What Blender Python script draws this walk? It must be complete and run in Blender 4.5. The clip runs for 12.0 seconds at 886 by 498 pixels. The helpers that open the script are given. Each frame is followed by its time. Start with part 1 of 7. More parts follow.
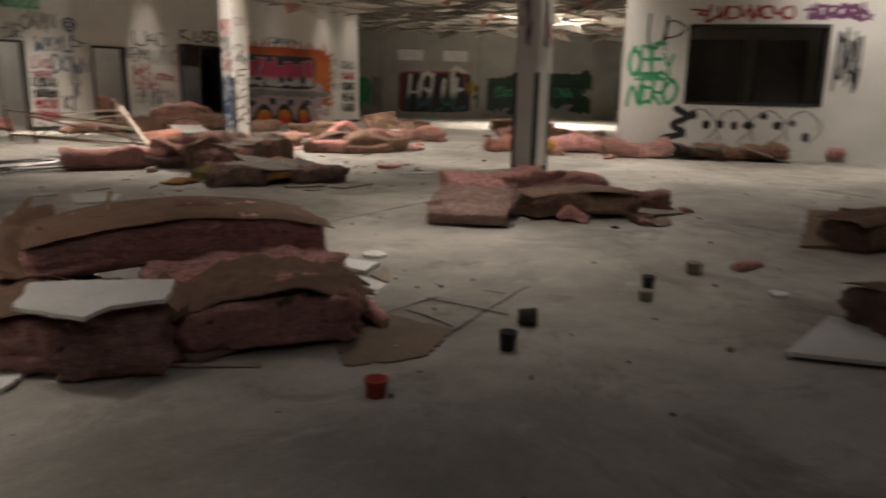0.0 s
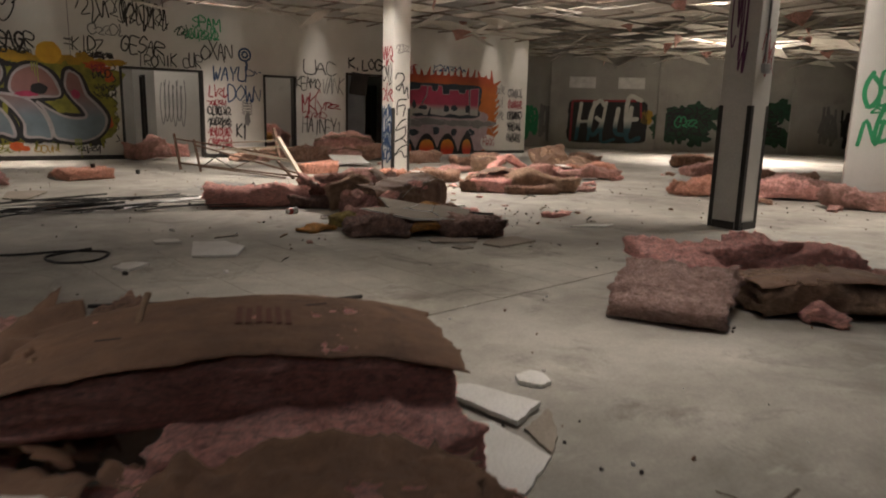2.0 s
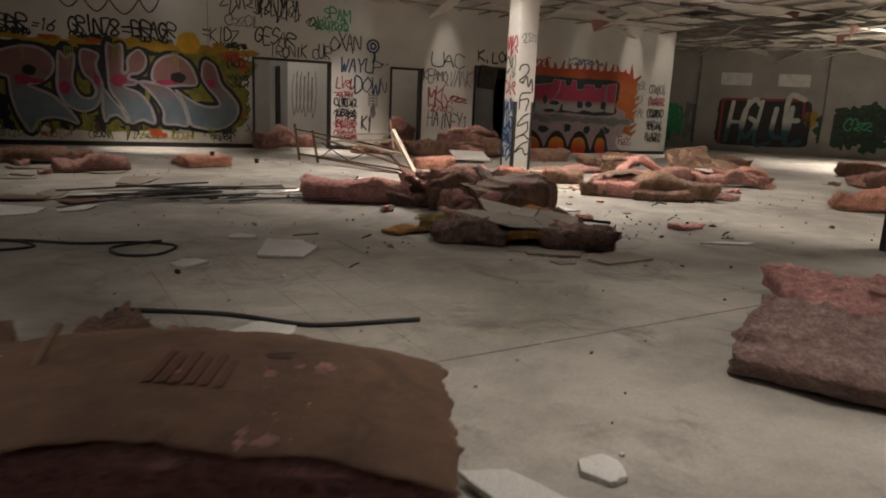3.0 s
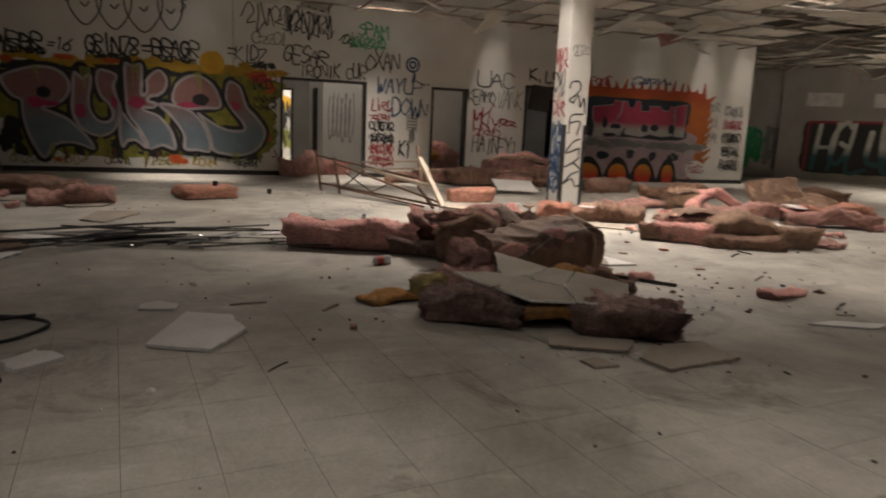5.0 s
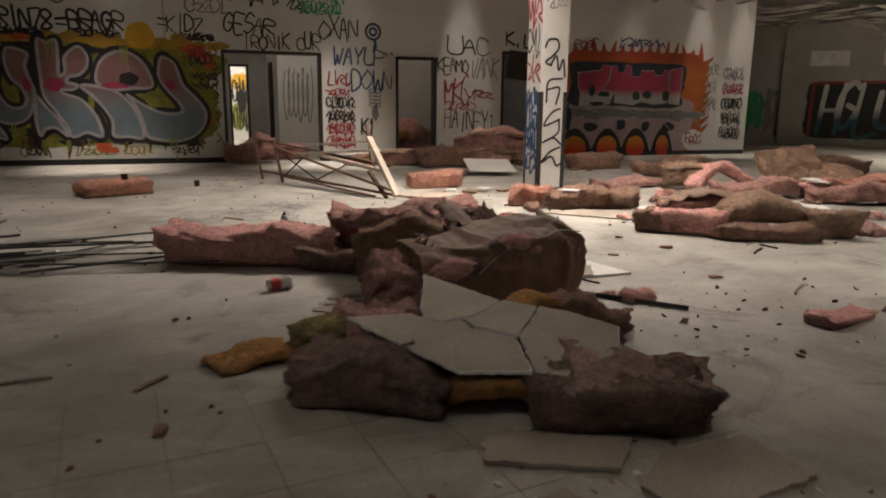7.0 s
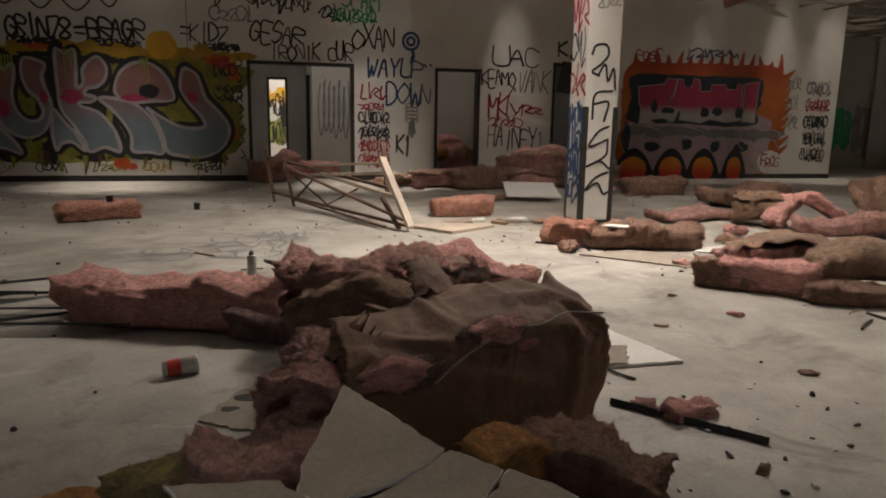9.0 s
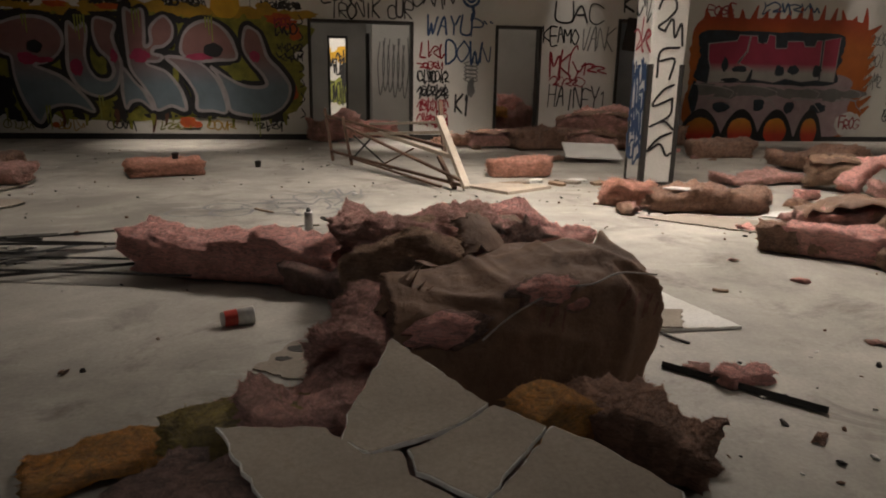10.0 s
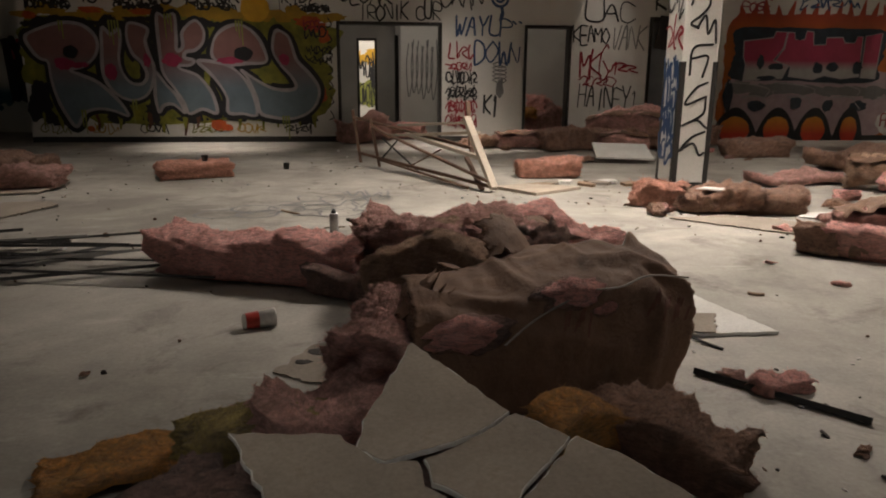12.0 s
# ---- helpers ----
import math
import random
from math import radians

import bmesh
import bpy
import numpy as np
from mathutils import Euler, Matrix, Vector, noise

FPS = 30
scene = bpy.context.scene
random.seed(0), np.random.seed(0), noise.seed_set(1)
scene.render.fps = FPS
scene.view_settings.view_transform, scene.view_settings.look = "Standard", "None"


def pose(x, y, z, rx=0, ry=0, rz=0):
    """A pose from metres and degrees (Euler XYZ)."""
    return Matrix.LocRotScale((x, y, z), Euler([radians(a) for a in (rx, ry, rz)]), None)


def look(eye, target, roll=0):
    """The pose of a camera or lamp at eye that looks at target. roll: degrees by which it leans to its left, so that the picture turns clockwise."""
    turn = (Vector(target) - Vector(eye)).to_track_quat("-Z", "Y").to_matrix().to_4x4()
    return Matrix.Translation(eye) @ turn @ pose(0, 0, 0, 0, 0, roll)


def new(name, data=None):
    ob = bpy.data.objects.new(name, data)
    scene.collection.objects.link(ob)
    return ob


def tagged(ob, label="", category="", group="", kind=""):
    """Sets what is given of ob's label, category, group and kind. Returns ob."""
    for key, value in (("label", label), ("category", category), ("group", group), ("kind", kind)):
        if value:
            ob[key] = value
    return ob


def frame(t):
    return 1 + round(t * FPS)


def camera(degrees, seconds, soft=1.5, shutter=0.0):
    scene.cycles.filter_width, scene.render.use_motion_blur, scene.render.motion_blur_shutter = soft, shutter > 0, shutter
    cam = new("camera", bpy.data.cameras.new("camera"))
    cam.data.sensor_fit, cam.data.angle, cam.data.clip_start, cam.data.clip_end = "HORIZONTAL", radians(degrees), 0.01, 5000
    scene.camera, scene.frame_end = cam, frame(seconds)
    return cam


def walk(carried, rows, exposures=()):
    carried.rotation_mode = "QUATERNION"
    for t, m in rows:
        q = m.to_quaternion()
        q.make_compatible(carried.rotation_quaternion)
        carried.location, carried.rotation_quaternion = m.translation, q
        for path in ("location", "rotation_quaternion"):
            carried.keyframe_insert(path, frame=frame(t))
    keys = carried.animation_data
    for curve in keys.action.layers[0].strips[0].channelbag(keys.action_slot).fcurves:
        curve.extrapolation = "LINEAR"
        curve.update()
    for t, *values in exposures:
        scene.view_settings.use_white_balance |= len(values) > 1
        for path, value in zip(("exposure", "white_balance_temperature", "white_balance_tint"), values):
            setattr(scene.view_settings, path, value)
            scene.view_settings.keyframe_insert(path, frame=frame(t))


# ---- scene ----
cam = camera(65.8, 12.0, 1.9, 0.5)
PATH = [
    (0, (0.157, -0.641, 1.13), (1.631, 0.634, 0.682), 1.1),
    (0.5, (0.279, -0.4, 1.15), (1.46, 1.151, 0.703), 1.7),
    (1, (0.551, -0.136, 1.215), (1.493, 1.575, 0.785), 1.2),
    (1.5, (0.864, 0.176, 1.188), (1.93, 1.797, 0.703), 3.3),
    (2, (1.207, 0.516, 1.239), (2.349, 2.112, 0.852), 1.5),
    (2.5, (1.586, 0.767, 1.208), (2.451, 2.526, 0.809), 3.7),
    (2.7, (1.734, 0.87, 1.201), (2.546, 2.651, 0.787), 2.6),
    (4.3, (2.828, 2.044, 1.204), (3.589, 3.854, 0.822), 3.4),
    (4.5, (2.923, 2.204, 1.23), (3.691, 4.012, 0.852), 3.7),
    (5, (3.107, 2.523, 1.216), (3.738, 4.388, 0.865), 2.5),
    (5.5, (3.336, 2.831, 1.223), (3.838, 4.735, 0.876), 2.2),
    (6, (3.543, 3.235, 1.174), (4.124, 5.108, 0.782), 2.7),
    (6.5, (3.795, 3.646, 1.165), (4.411, 5.504, 0.755), 0.8),
    (6.7, (3.915, 3.776, 1.164), (4.562, 5.622, 0.749), 0.7),
    (8.3, (4.72, 4.807, 1.174), (5.238, 6.694, 0.758), -1.3),
    (8.5, (4.795, 4.903, 1.176), (5.267, 6.801, 0.758), -0.8),
    (9, (4.935, 5.104, 1.176), (5.406, 7.011, 0.802), 1.0),
    (9.5, (4.949, 5.117, 1.159), (5.304, 7.034, 0.711), 1.0),
    (10, (4.968, 5.108, 1.154), (5.27, 7.024, 0.669), 1.0),
    (10.5, (4.986, 5.134, 1.133), (5.261, 7.052, 0.64), 1.0),
    (11, (4.979, 5.115, 1.148), (5.286, 7.03, 0.662), 1.7),
    (11.5, (4.95, 5.128, 1.143), (5.227, 7.051, 0.664), 1.8),
    (12, (5.008, 5.17, 1.137), (5.223, 7.1, 0.656), 0.4),
]
walk(cam, [(t, look(eye, target, roll)) for t, eye, target, roll in PATH], [(0, 0.2), (1, 0.25), (2, 0.15), (2.7, 0.05), (4.5, 0.0), (6.5, 0.0), (8.5, -0.5), (12, -0.5)])

# ---- light ----
world = bpy.data.worlds.new("world")
scene.world = world
world.use_nodes = True
wn = world.node_tree.nodes
sky = wn.new("ShaderNodeTexSky")
sky.sky_type, sky.sun_disc = "NISHITA", False
sky.sun_elevation, sky.sun_rotation = radians(52), radians(200)
wn["Background"].inputs["Strength"].default_value = 0.12
world.node_tree.links.new(sky.outputs["Color"], wn["Background"].inputs["Color"])
sun = new("sun", bpy.data.lights.new("sun", "SUN"))
sun.data.energy, sun.data.angle, sun.data.color = 0.6, radians(12), (1, 0.93, 0.84)
sun.matrix_world = look((0, 0, 20), (4, 9, 0))
scene.view_settings.exposure = 0.0

ROOF, GRID = 4.75, 3.62
# roof lights and added fill lamps: centre x, y, length x, length y, power
ROOF_AND_FILL_LIGHTS = [
    (8.2, 11.3, 2.4, 1.2, 455), (2.6, 12.8, 2.4, 1.2, 84), (10.5, 4.7, 2.4, 1.2, 150), (3.7, 4.5, 1.2, 1.2, 15.5), (4.1, 2.5, 1.2, 1.2, 14), (-0.4, 3.2, 1.2, 1.2, 19),
    (12.6, 11.6, 2.4, 1.2, 115), (6.6, 17.3, 1.2, 0.3, 34), (2.4, 17.3, 1.0, 0.3, 25), (9.45, 17.6, 0.3, 0.25, 8), (13.6, 17.6, 0.3, 0.25, 3), (15.5, 17.7, 0.25, 0.2, 5), (16.75, 17.7, 0.25, 0.2, 6),
    # lamps past y 19 are added to brighten the rooms behind the doorways
    (21.0, 13.0, 2.4, 1.2, 900), (4.8, 24.6, 0.8, 1.6, 170), (13.0, 1.4, 1.2, 1.2, 80), (5.7, 19.2, 0.6, 0.6, 26), (5.2, 21.6, 0.5, 0.5, 16), (8.4, 19.1, 0.4, 0.4, 7),
    # unseen lamps added behind and left of the start as fill
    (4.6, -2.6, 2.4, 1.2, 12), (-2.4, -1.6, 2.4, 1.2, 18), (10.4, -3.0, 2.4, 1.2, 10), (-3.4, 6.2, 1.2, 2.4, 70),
]
for lx, ly, sx, sy, power in ROOF_AND_FILL_LIGHTS:
    lamp = new("roof_and_fill_lamp", bpy.data.lights.new("roof_and_fill_lamp", "AREA"))
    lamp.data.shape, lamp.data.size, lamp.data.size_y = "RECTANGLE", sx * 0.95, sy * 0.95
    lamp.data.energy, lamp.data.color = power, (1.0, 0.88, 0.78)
    # narrow beams are added for pools of light on the near floor
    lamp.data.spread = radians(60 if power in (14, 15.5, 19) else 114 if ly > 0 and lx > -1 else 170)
    # tight beams added near the wall for its bright patches
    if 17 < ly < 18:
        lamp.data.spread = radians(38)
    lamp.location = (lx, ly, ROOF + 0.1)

# ---- materials ----
def nodes_of(name):
    m = bpy.data.materials.new(name)
    m.use_nodes = True
    t = m.node_tree
    return m, t, t.nodes["Principled BSDF"]


def noise_ramp(t, scale, stops, detail=6.0, rough=0.6, stretch=None, distortion=0.0, placed=False):
    """Object-space noise through a colour ramp."""
    where = t.nodes.new("ShaderNodeNewGeometry").outputs["Position"] if placed else t.nodes.new("ShaderNodeTexCoord").outputs["Object"]
    n = t.nodes.new("ShaderNodeTexNoise")
    n.inputs["Scale"].default_value, n.inputs["Detail"].default_value = scale, detail
    n.inputs["Roughness"].default_value, n.inputs["Distortion"].default_value = rough, distortion
    if stretch:
        mp = t.nodes.new("ShaderNodeMapping")
        mp.inputs["Scale"].default_value = stretch
        t.links.new(where, mp.inputs["Vector"])
        t.links.new(mp.outputs["Vector"], n.inputs["Vector"])
    else:
        t.links.new(where, n.inputs["Vector"])
    r = t.nodes.new("ShaderNodeValToRGB")
    while len(r.color_ramp.elements) < len(stops):
        r.color_ramp.elements.new(0.5)
    for e, (p, c) in zip(r.color_ramp.elements, stops):
        e.position, e.color = p, (*c, 1)
    t.links.new(n.outputs["Fac"], r.inputs["Fac"])
    return n, r


def mix(t, a, b, fac, mode="MIX"):
    m = t.nodes.new("ShaderNodeMix")
    m.data_type, m.blend_type = "RGBA", mode
    for sock, v in ((m.inputs[6], a), (m.inputs[7], b), (m.inputs[0], fac)):
        if isinstance(v, (int, float)):
            sock.default_value = v
        elif isinstance(v, tuple):
            sock.default_value = (*v, 1)
        else:
            t.links.new(v, sock)
    return m.outputs[2]


def bump(t, bsdf, height, strength, distance):
    b = t.nodes.new("ShaderNodeBump")
    b.inputs["Strength"].default_value, b.inputs["Distance"].default_value = strength, distance
    t.links.new(height, b.inputs["Height"])
    t.links.new(b.outputs["Normal"], bsdf.inputs["Normal"])


def surface(name, base, dark, scale=3.0, fine=60.0, rough=0.8, dirt=None, dirt_at=0.55, dirt_scale=1.2, relief=0.3, depth=0.004, metal=0.0, stretch=None, placed=False):
    """Two-scale colour variation, optional dirt, fine relief."""
    m, t, b = nodes_of(name)
    n, r = noise_ramp(t, scale, [(0.3, dark), (0.7, base)], stretch=stretch, placed=placed)
    f, fr = noise_ramp(t, fine, [(0.25, (0.72, 0.72, 0.72)), (0.75, (1.12, 1.12, 1.12))], detail=3.0, stretch=stretch, placed=placed)
    col = mix(t, r.outputs["Color"], fr.outputs["Color"], 0.7, "MULTIPLY")
    if dirt:
        d, dr = noise_ramp(t, dirt_scale, [(dirt_at, (0, 0, 0)), (min(dirt_at + 0.16, 1.0), (1, 1, 1))], detail=9.0, rough=0.7, placed=placed)
        col = mix(t, col, dirt, dr.outputs["Color"])
    t.links.new(col, b.inputs["Base Color"])
    b.inputs["Roughness"].default_value, b.inputs["Metallic"].default_value = rough, metal
    bump(t, b, f.outputs["Fac"], relief, depth)
    return m


def paint(name, colour, dark=None, rough=0.55):
    """Spray paint on a wall: slightly uneven cover."""
    dark = dark or tuple(c * 0.7 for c in colour)
    return surface(name, colour, dark, 5.0, 90.0, rough, relief=0.15, depth=0.002)


def fade(name, low, high, z0, z1, low2=None):
    """Paint that blends from one colour at height z0 to another at z1, with spray unevenness."""
    m, t, b = nodes_of(name)
    co = t.nodes.new("ShaderNodeTexCoord")
    sp = t.nodes.new("ShaderNodeSeparateXYZ")
    t.links.new(co.outputs["Object"], sp.inputs[0])
    mr = t.nodes.new("ShaderNodeMapRange")
    mr.inputs["From Min"].default_value, mr.inputs["From Max"].default_value = z0, z1
    t.links.new(sp.outputs["Z"], mr.inputs["Value"])
    n, r = noise_ramp(t, 3.0, [(0.3, (0.75, 0.75, 0.75)), (0.7, (1.1, 1.1, 1.1))])
    col = mix(t, mix(t, low, high, mr.outputs["Result"]), r.outputs["Color"], 0.8, "MULTIPLY")
    t.links.new(col, b.inputs["Base Color"])
    b.inputs["Roughness"].default_value = 0.55
    return m


def fibre(name, pink, brown, soot, soot_at=0.6):
    """Glass wool: matted fibres in thin layers, mottled with painted gaps and highlights, grimy in patches."""
    m, t, b = nodes_of(name)
    n, r = noise_ramp(t, 9.0, [(0.43, brown), (0.5, tuple((a + b) / 2 for a, b in zip(pink, brown))), (0.57, pink)], detail=12.0, rough=0.82, distortion=0.9)
    # shade in the gaps and bright tuft tips are put into the colour
    f, fr = noise_ramp(t, 26.0, [(0.36, (0.38, 0.33, 0.31)), (0.48, (1.0, 0.98, 0.97)), (0.62, (1.55, 1.58, 1.59))], detail=10.0, rough=0.8, stretch=(0.6, 0.6, 2.6), distortion=1.5)
    g, gr = noise_ramp(t, 110.0, [(0.3, (0.8, 0.8, 0.8)), (0.7, (1.25, 1.25, 1.25))], detail=5.0, rough=0.8, stretch=(0.35, 1.0, 2.0), distortion=2.0)
    col = mix(t, r.outputs["Color"], fr.outputs["Color"], 0.9, "MULTIPLY")
    col = mix(t, col, gr.outputs["Color"], 0.8, "MULTIPLY")
    d, dr = noise_ramp(t, 2.6, [(soot_at, (0, 0, 0)), (min(soot_at + 0.16, 1.0), (0.9, 0.9, 0.9))], detail=10.0, rough=0.78, distortion=0.5)
    col = mix(t, col, soot, dr.outputs["Color"])
    t.links.new(col, b.inputs["Base Color"])
    b.inputs["Roughness"].default_value = 0.98
    b.inputs["Specular IOR Level"].default_value = 0.08
    b.inputs["Sheen Weight"].default_value = 0.15
    b.inputs["Sheen Roughness"].default_value = 0.6
    add = t.nodes.new("ShaderNodeMath")
    add.operation = "MULTIPLY_ADD"
    add.inputs[1].default_value = 0.3
    t.links.new(g.outputs["Fac"], add.inputs[0])
    t.links.new(f.outputs["Fac"], add.inputs[2])
    bump(t, b, add.outputs[0], 1.0, 0.04)
    return m


def kraft(name, base, dark, stain):
    """Old kraft paper: stained, with sharp creases running across it."""
    m, t, b = nodes_of(name)
    n, r = noise_ramp(t, 4.0, [(0.32, dark), (0.66, base)], detail=9.0, rough=0.7)
    s, sr = noise_ramp(t, 3.0, [(0.56, (0, 0, 0)), (0.72, (0.9, 0.9, 0.9))], detail=10.0, rough=0.72, distortion=0.6)
    f, fr = noise_ramp(t, 90.0, [(0.3, (0.85, 0.85, 0.85)), (0.7, (1.1, 1.1, 1.1))], detail=3.0)
    co = t.nodes.new("ShaderNodeTexCoord")
    warp = t.nodes.new("ShaderNodeMix")
    warp.data_type = "RGBA"
    warp.inputs[0].default_value = 0.12
    t.links.new(co.outputs["Object"], warp.inputs[6])
    t.links.new(n.outputs["Color"], warp.inputs[7])
    v = t.nodes.new("ShaderNodeTexVoronoi")
    v.feature = "DISTANCE_TO_EDGE"
    v.inputs["Scale"].default_value = 3.4
    t.links.new(warp.outputs[2], v.inputs["Vector"])
    edge = t.nodes.new("ShaderNodeMapRange")
    edge.inputs["From Max"].default_value = 0.05
    t.links.new(v.outputs["Distance"], edge.inputs["Value"])
    col = mix(t, mix(t, r.outputs["Color"], fr.outputs["Color"], 0.8, "MULTIPLY"), stain, sr.outputs["Color"])
    t.links.new(col, b.inputs["Base Color"])
    b.inputs["Roughness"].default_value = 0.72
    add = t.nodes.new("ShaderNodeMath")
    add.operation = "MULTIPLY_ADD"
    add.inputs[1].default_value = 0.05
    t.links.new(edge.outputs["Result"], add.inputs[0])
    t.links.new(n.outputs["Fac"], add.inputs[2])
    bump(t, b, add.outputs[0], 0.8, 0.03)
    return m


def ground(name, base, dark, rough):
    """Worn floor: broad stains, dusty scuffs, dark blotches and fine grit, continuous over all pieces."""
    m, t, b = nodes_of(name)
    n1, r1 = noise_ramp(t, 0.55, [(0.36, dark), (0.6, base)], detail=8.0, rough=0.68, distortion=0.4, placed=True)
    n2, r2 = noise_ramp(t, 2.6, [(0.3, (0.72, 0.71, 0.69)), (0.7, (1.14, 1.13, 1.11))], detail=8.0, rough=0.7, placed=True)
    n3, r3 = noise_ramp(t, 55.0, [(0.25, (0.75, 0.75, 0.75)), (0.75, (1.1, 1.1, 1.1))], detail=4.0, placed=True)
    n4, r4 = noise_ramp(t, 1.3, [(0.53, (0, 0, 0)), (0.68, (0.8, 0.8, 0.8))], detail=10.0, rough=0.75, distortion=0.8, placed=True)
    n5, r5 = noise_ramp(t, 0.9, [(0.6, (0, 0, 0)), (0.7, (0.6, 0.6, 0.6))], detail=10.0, rough=0.72, stretch=(1.0, 3.2, 1.0), placed=True)
    col = mix(t, r1.outputs["Color"], r2.outputs["Color"], 0.9, "MULTIPLY")
    col = mix(t, col, r3.outputs["Color"], 0.7, "MULTIPLY")
    col = mix(t, col, (0.115, 0.10, 0.082), r4.outputs["Color"])
    col = mix(t, col, (0.56, 0.54, 0.49), r5.outputs["Color"])
    t.links.new(col, b.inputs["Base Color"])
    rr_ = t.nodes.new("ShaderNodeMapRange")
    rr_.inputs["To Min"].default_value, rr_.inputs["To Max"].default_value = rough - 0.14, rough + 0.18
    t.links.new(n2.outputs["Fac"], rr_.inputs["Value"])
    t.links.new(rr_.outputs["Result"], b.inputs["Roughness"])
    bump(t, b, n3.outputs["Fac"], 0.22, 0.003)
    return m


M_FLOOR = ground("floor_concrete", (0.46, 0.44, 0.395), (0.25, 0.235, 0.205), 0.6)
M_TILE = ground("vinyl_tile", (0.455, 0.435, 0.385), (0.265, 0.25, 0.215), 0.55)
M_JOINT = surface("tile_adhesive", (0.20, 0.18, 0.15), (0.07, 0.058, 0.046), 1.5, 60.0, 0.9)
M_WALL = surface("painted_plaster", (0.74, 0.73, 0.69), (0.60, 0.59, 0.55), 0.8, 70.0, 0.75, (0.42, 0.40, 0.36), 0.62, 0.9, 0.12, 0.002)
M_GREY_WALL = surface("bare_grey_wall", (0.42, 0.41, 0.38), (0.30, 0.29, 0.27), 0.7, 60.0, 0.8, (0.16, 0.15, 0.13), 0.6, 0.8, 0.15, 0.003)
M_DECK = surface("roof_deck", (0.34, 0.31, 0.27), (0.2, 0.18, 0.155), 0.8, 20.0, 0.9, (0.08, 0.065, 0.05), 0.58, 0.9)
M_CTILE = surface("ceiling_tile", (0.70, 0.68, 0.62), (0.5, 0.47, 0.41), 1.2, 110.0, 0.95, (0.22, 0.16, 0.10), 0.56, 1.1, 0.3, 0.003)
M_BAR = surface("grid_metal", (0.5, 0.47, 0.42), (0.22, 0.17, 0.13), 2.0, 40.0, 0.5, (0.16, 0.08, 0.045), 0.52, 1.5, metal=0.3)
M_BLACK = surface("black_metal", (0.035, 0.033, 0.03), (0.018, 0.017, 0.016), 4.0, 60.0, 0.55, (0.12, 0.09, 0.065), 0.66, 3.0)
M_FRAME = surface("door_frame_paint", (0.04, 0.036, 0.032), (0.022, 0.02, 0.018), 4.0, 60.0, 0.5, (0.2, 0.17, 0.13), 0.68, 3.0)
M_PINK = fibre("pink_fibreglass", (0.84, 0.46, 0.41), (0.66, 0.31, 0.265), (0.13, 0.085, 0.065), 0.62)
M_OLD = fibre("dirty_fibreglass", (0.60, 0.32, 0.28), (0.36, 0.20, 0.16), (0.10, 0.065, 0.05), 0.56)
M_BROWN = fibre("brown_fibreglass", (0.38, 0.215, 0.145), (0.21, 0.12, 0.08), (0.07, 0.048, 0.035), 0.55)
# brown batt darkened further: the shade on unlit fronts is in the colour
M_SHADE_DARK = fibre("shade_dark_fibreglass", (0.32, 0.19, 0.155), (0.17, 0.10, 0.08), (0.035, 0.024, 0.018), 0.47)
M_AMBER = fibre("amber_fibreglass", (0.6, 0.265, 0.055), (0.36, 0.19, 0.05), (0.09, 0.055, 0.025), 0.6)
M_OLIVE = fibre("olive_fibreglass", (0.36, 0.27, 0.07), (0.2, 0.15, 0.05), (0.08, 0.055, 0.03), 0.58)
M_GREYPINK = fibre("grey_dusted_fibreglass", (0.46, 0.31, 0.27), (0.33, 0.20, 0.165), (0.42, 0.18, 0.14), 0.6)
M_GRIME = surface("black_brown_grime", (0.12, 0.095, 0.07), (0.06, 0.048, 0.036), 12.0, 80.0, 0.9)
M_SHEET = surface("brown_stained_board", (0.25, 0.19, 0.135), (0.16, 0.12, 0.085), 3.0, 50.0, 0.85, (0.10, 0.075, 0.05), 0.6, 3.0)
M_TAN = fibre("tan_fibreglass", (0.42, 0.27, 0.18), (0.25, 0.155, 0.10), (0.10, 0.065, 0.045), 0.58)
M_ORANGE = fibre("orange_fibreglass", (0.62, 0.30, 0.22), (0.42, 0.19, 0.125), (0.16, 0.09, 0.06), 0.66)
M_KRAFT = kraft("kraft_paper", (0.21, 0.118, 0.07), (0.115, 0.064, 0.04), (0.07, 0.042, 0.028))
M_PRINT = surface("red_print", (0.155, 0.062, 0.043), (0.12, 0.058, 0.04), 9.0, 60.0, 0.8)
M_BOARD = surface("white_board", (0.72, 0.715, 0.685), (0.58, 0.57, 0.53), 2.0, 90.0, 0.85, (0.36, 0.32, 0.26), 0.64, 2.6, 0.25, 0.003)
M_GYPSUM = surface("gypsum_board", (0.35, 0.305, 0.25), (0.24, 0.205, 0.168), 2.4, 70.0, 0.9, (0.17, 0.13, 0.09), 0.6, 5.0, 0.4, 0.003)
M_WOOD = surface("raw_wood", (0.36, 0.25, 0.16), (0.2, 0.13, 0.085), 3.0, 50.0, 0.75, (0.08, 0.055, 0.04), 0.62, 3.0, stretch=(1, 1, 6))
M_PALEWOOD = surface("pale_wood", (0.52, 0.45, 0.36), (0.34, 0.28, 0.22), 3.0, 50.0, 0.7, (0.2, 0.14, 0.1), 0.64, 3.0)
M_STEEL = surface("galvanised_steel", (0.5, 0.5, 0.49), (0.32, 0.32, 0.31), 3.0, 60.0, 0.38, (0.2, 0.14, 0.1), 0.66, 3.0, metal=0.85)
M_RUST = surface("rusty_frame", (0.2, 0.12, 0.08), (0.1, 0.06, 0.042), 3.0, 50.0, 0.65, (0.3, 0.25, 0.2), 0.62, 4.0, metal=0.3)
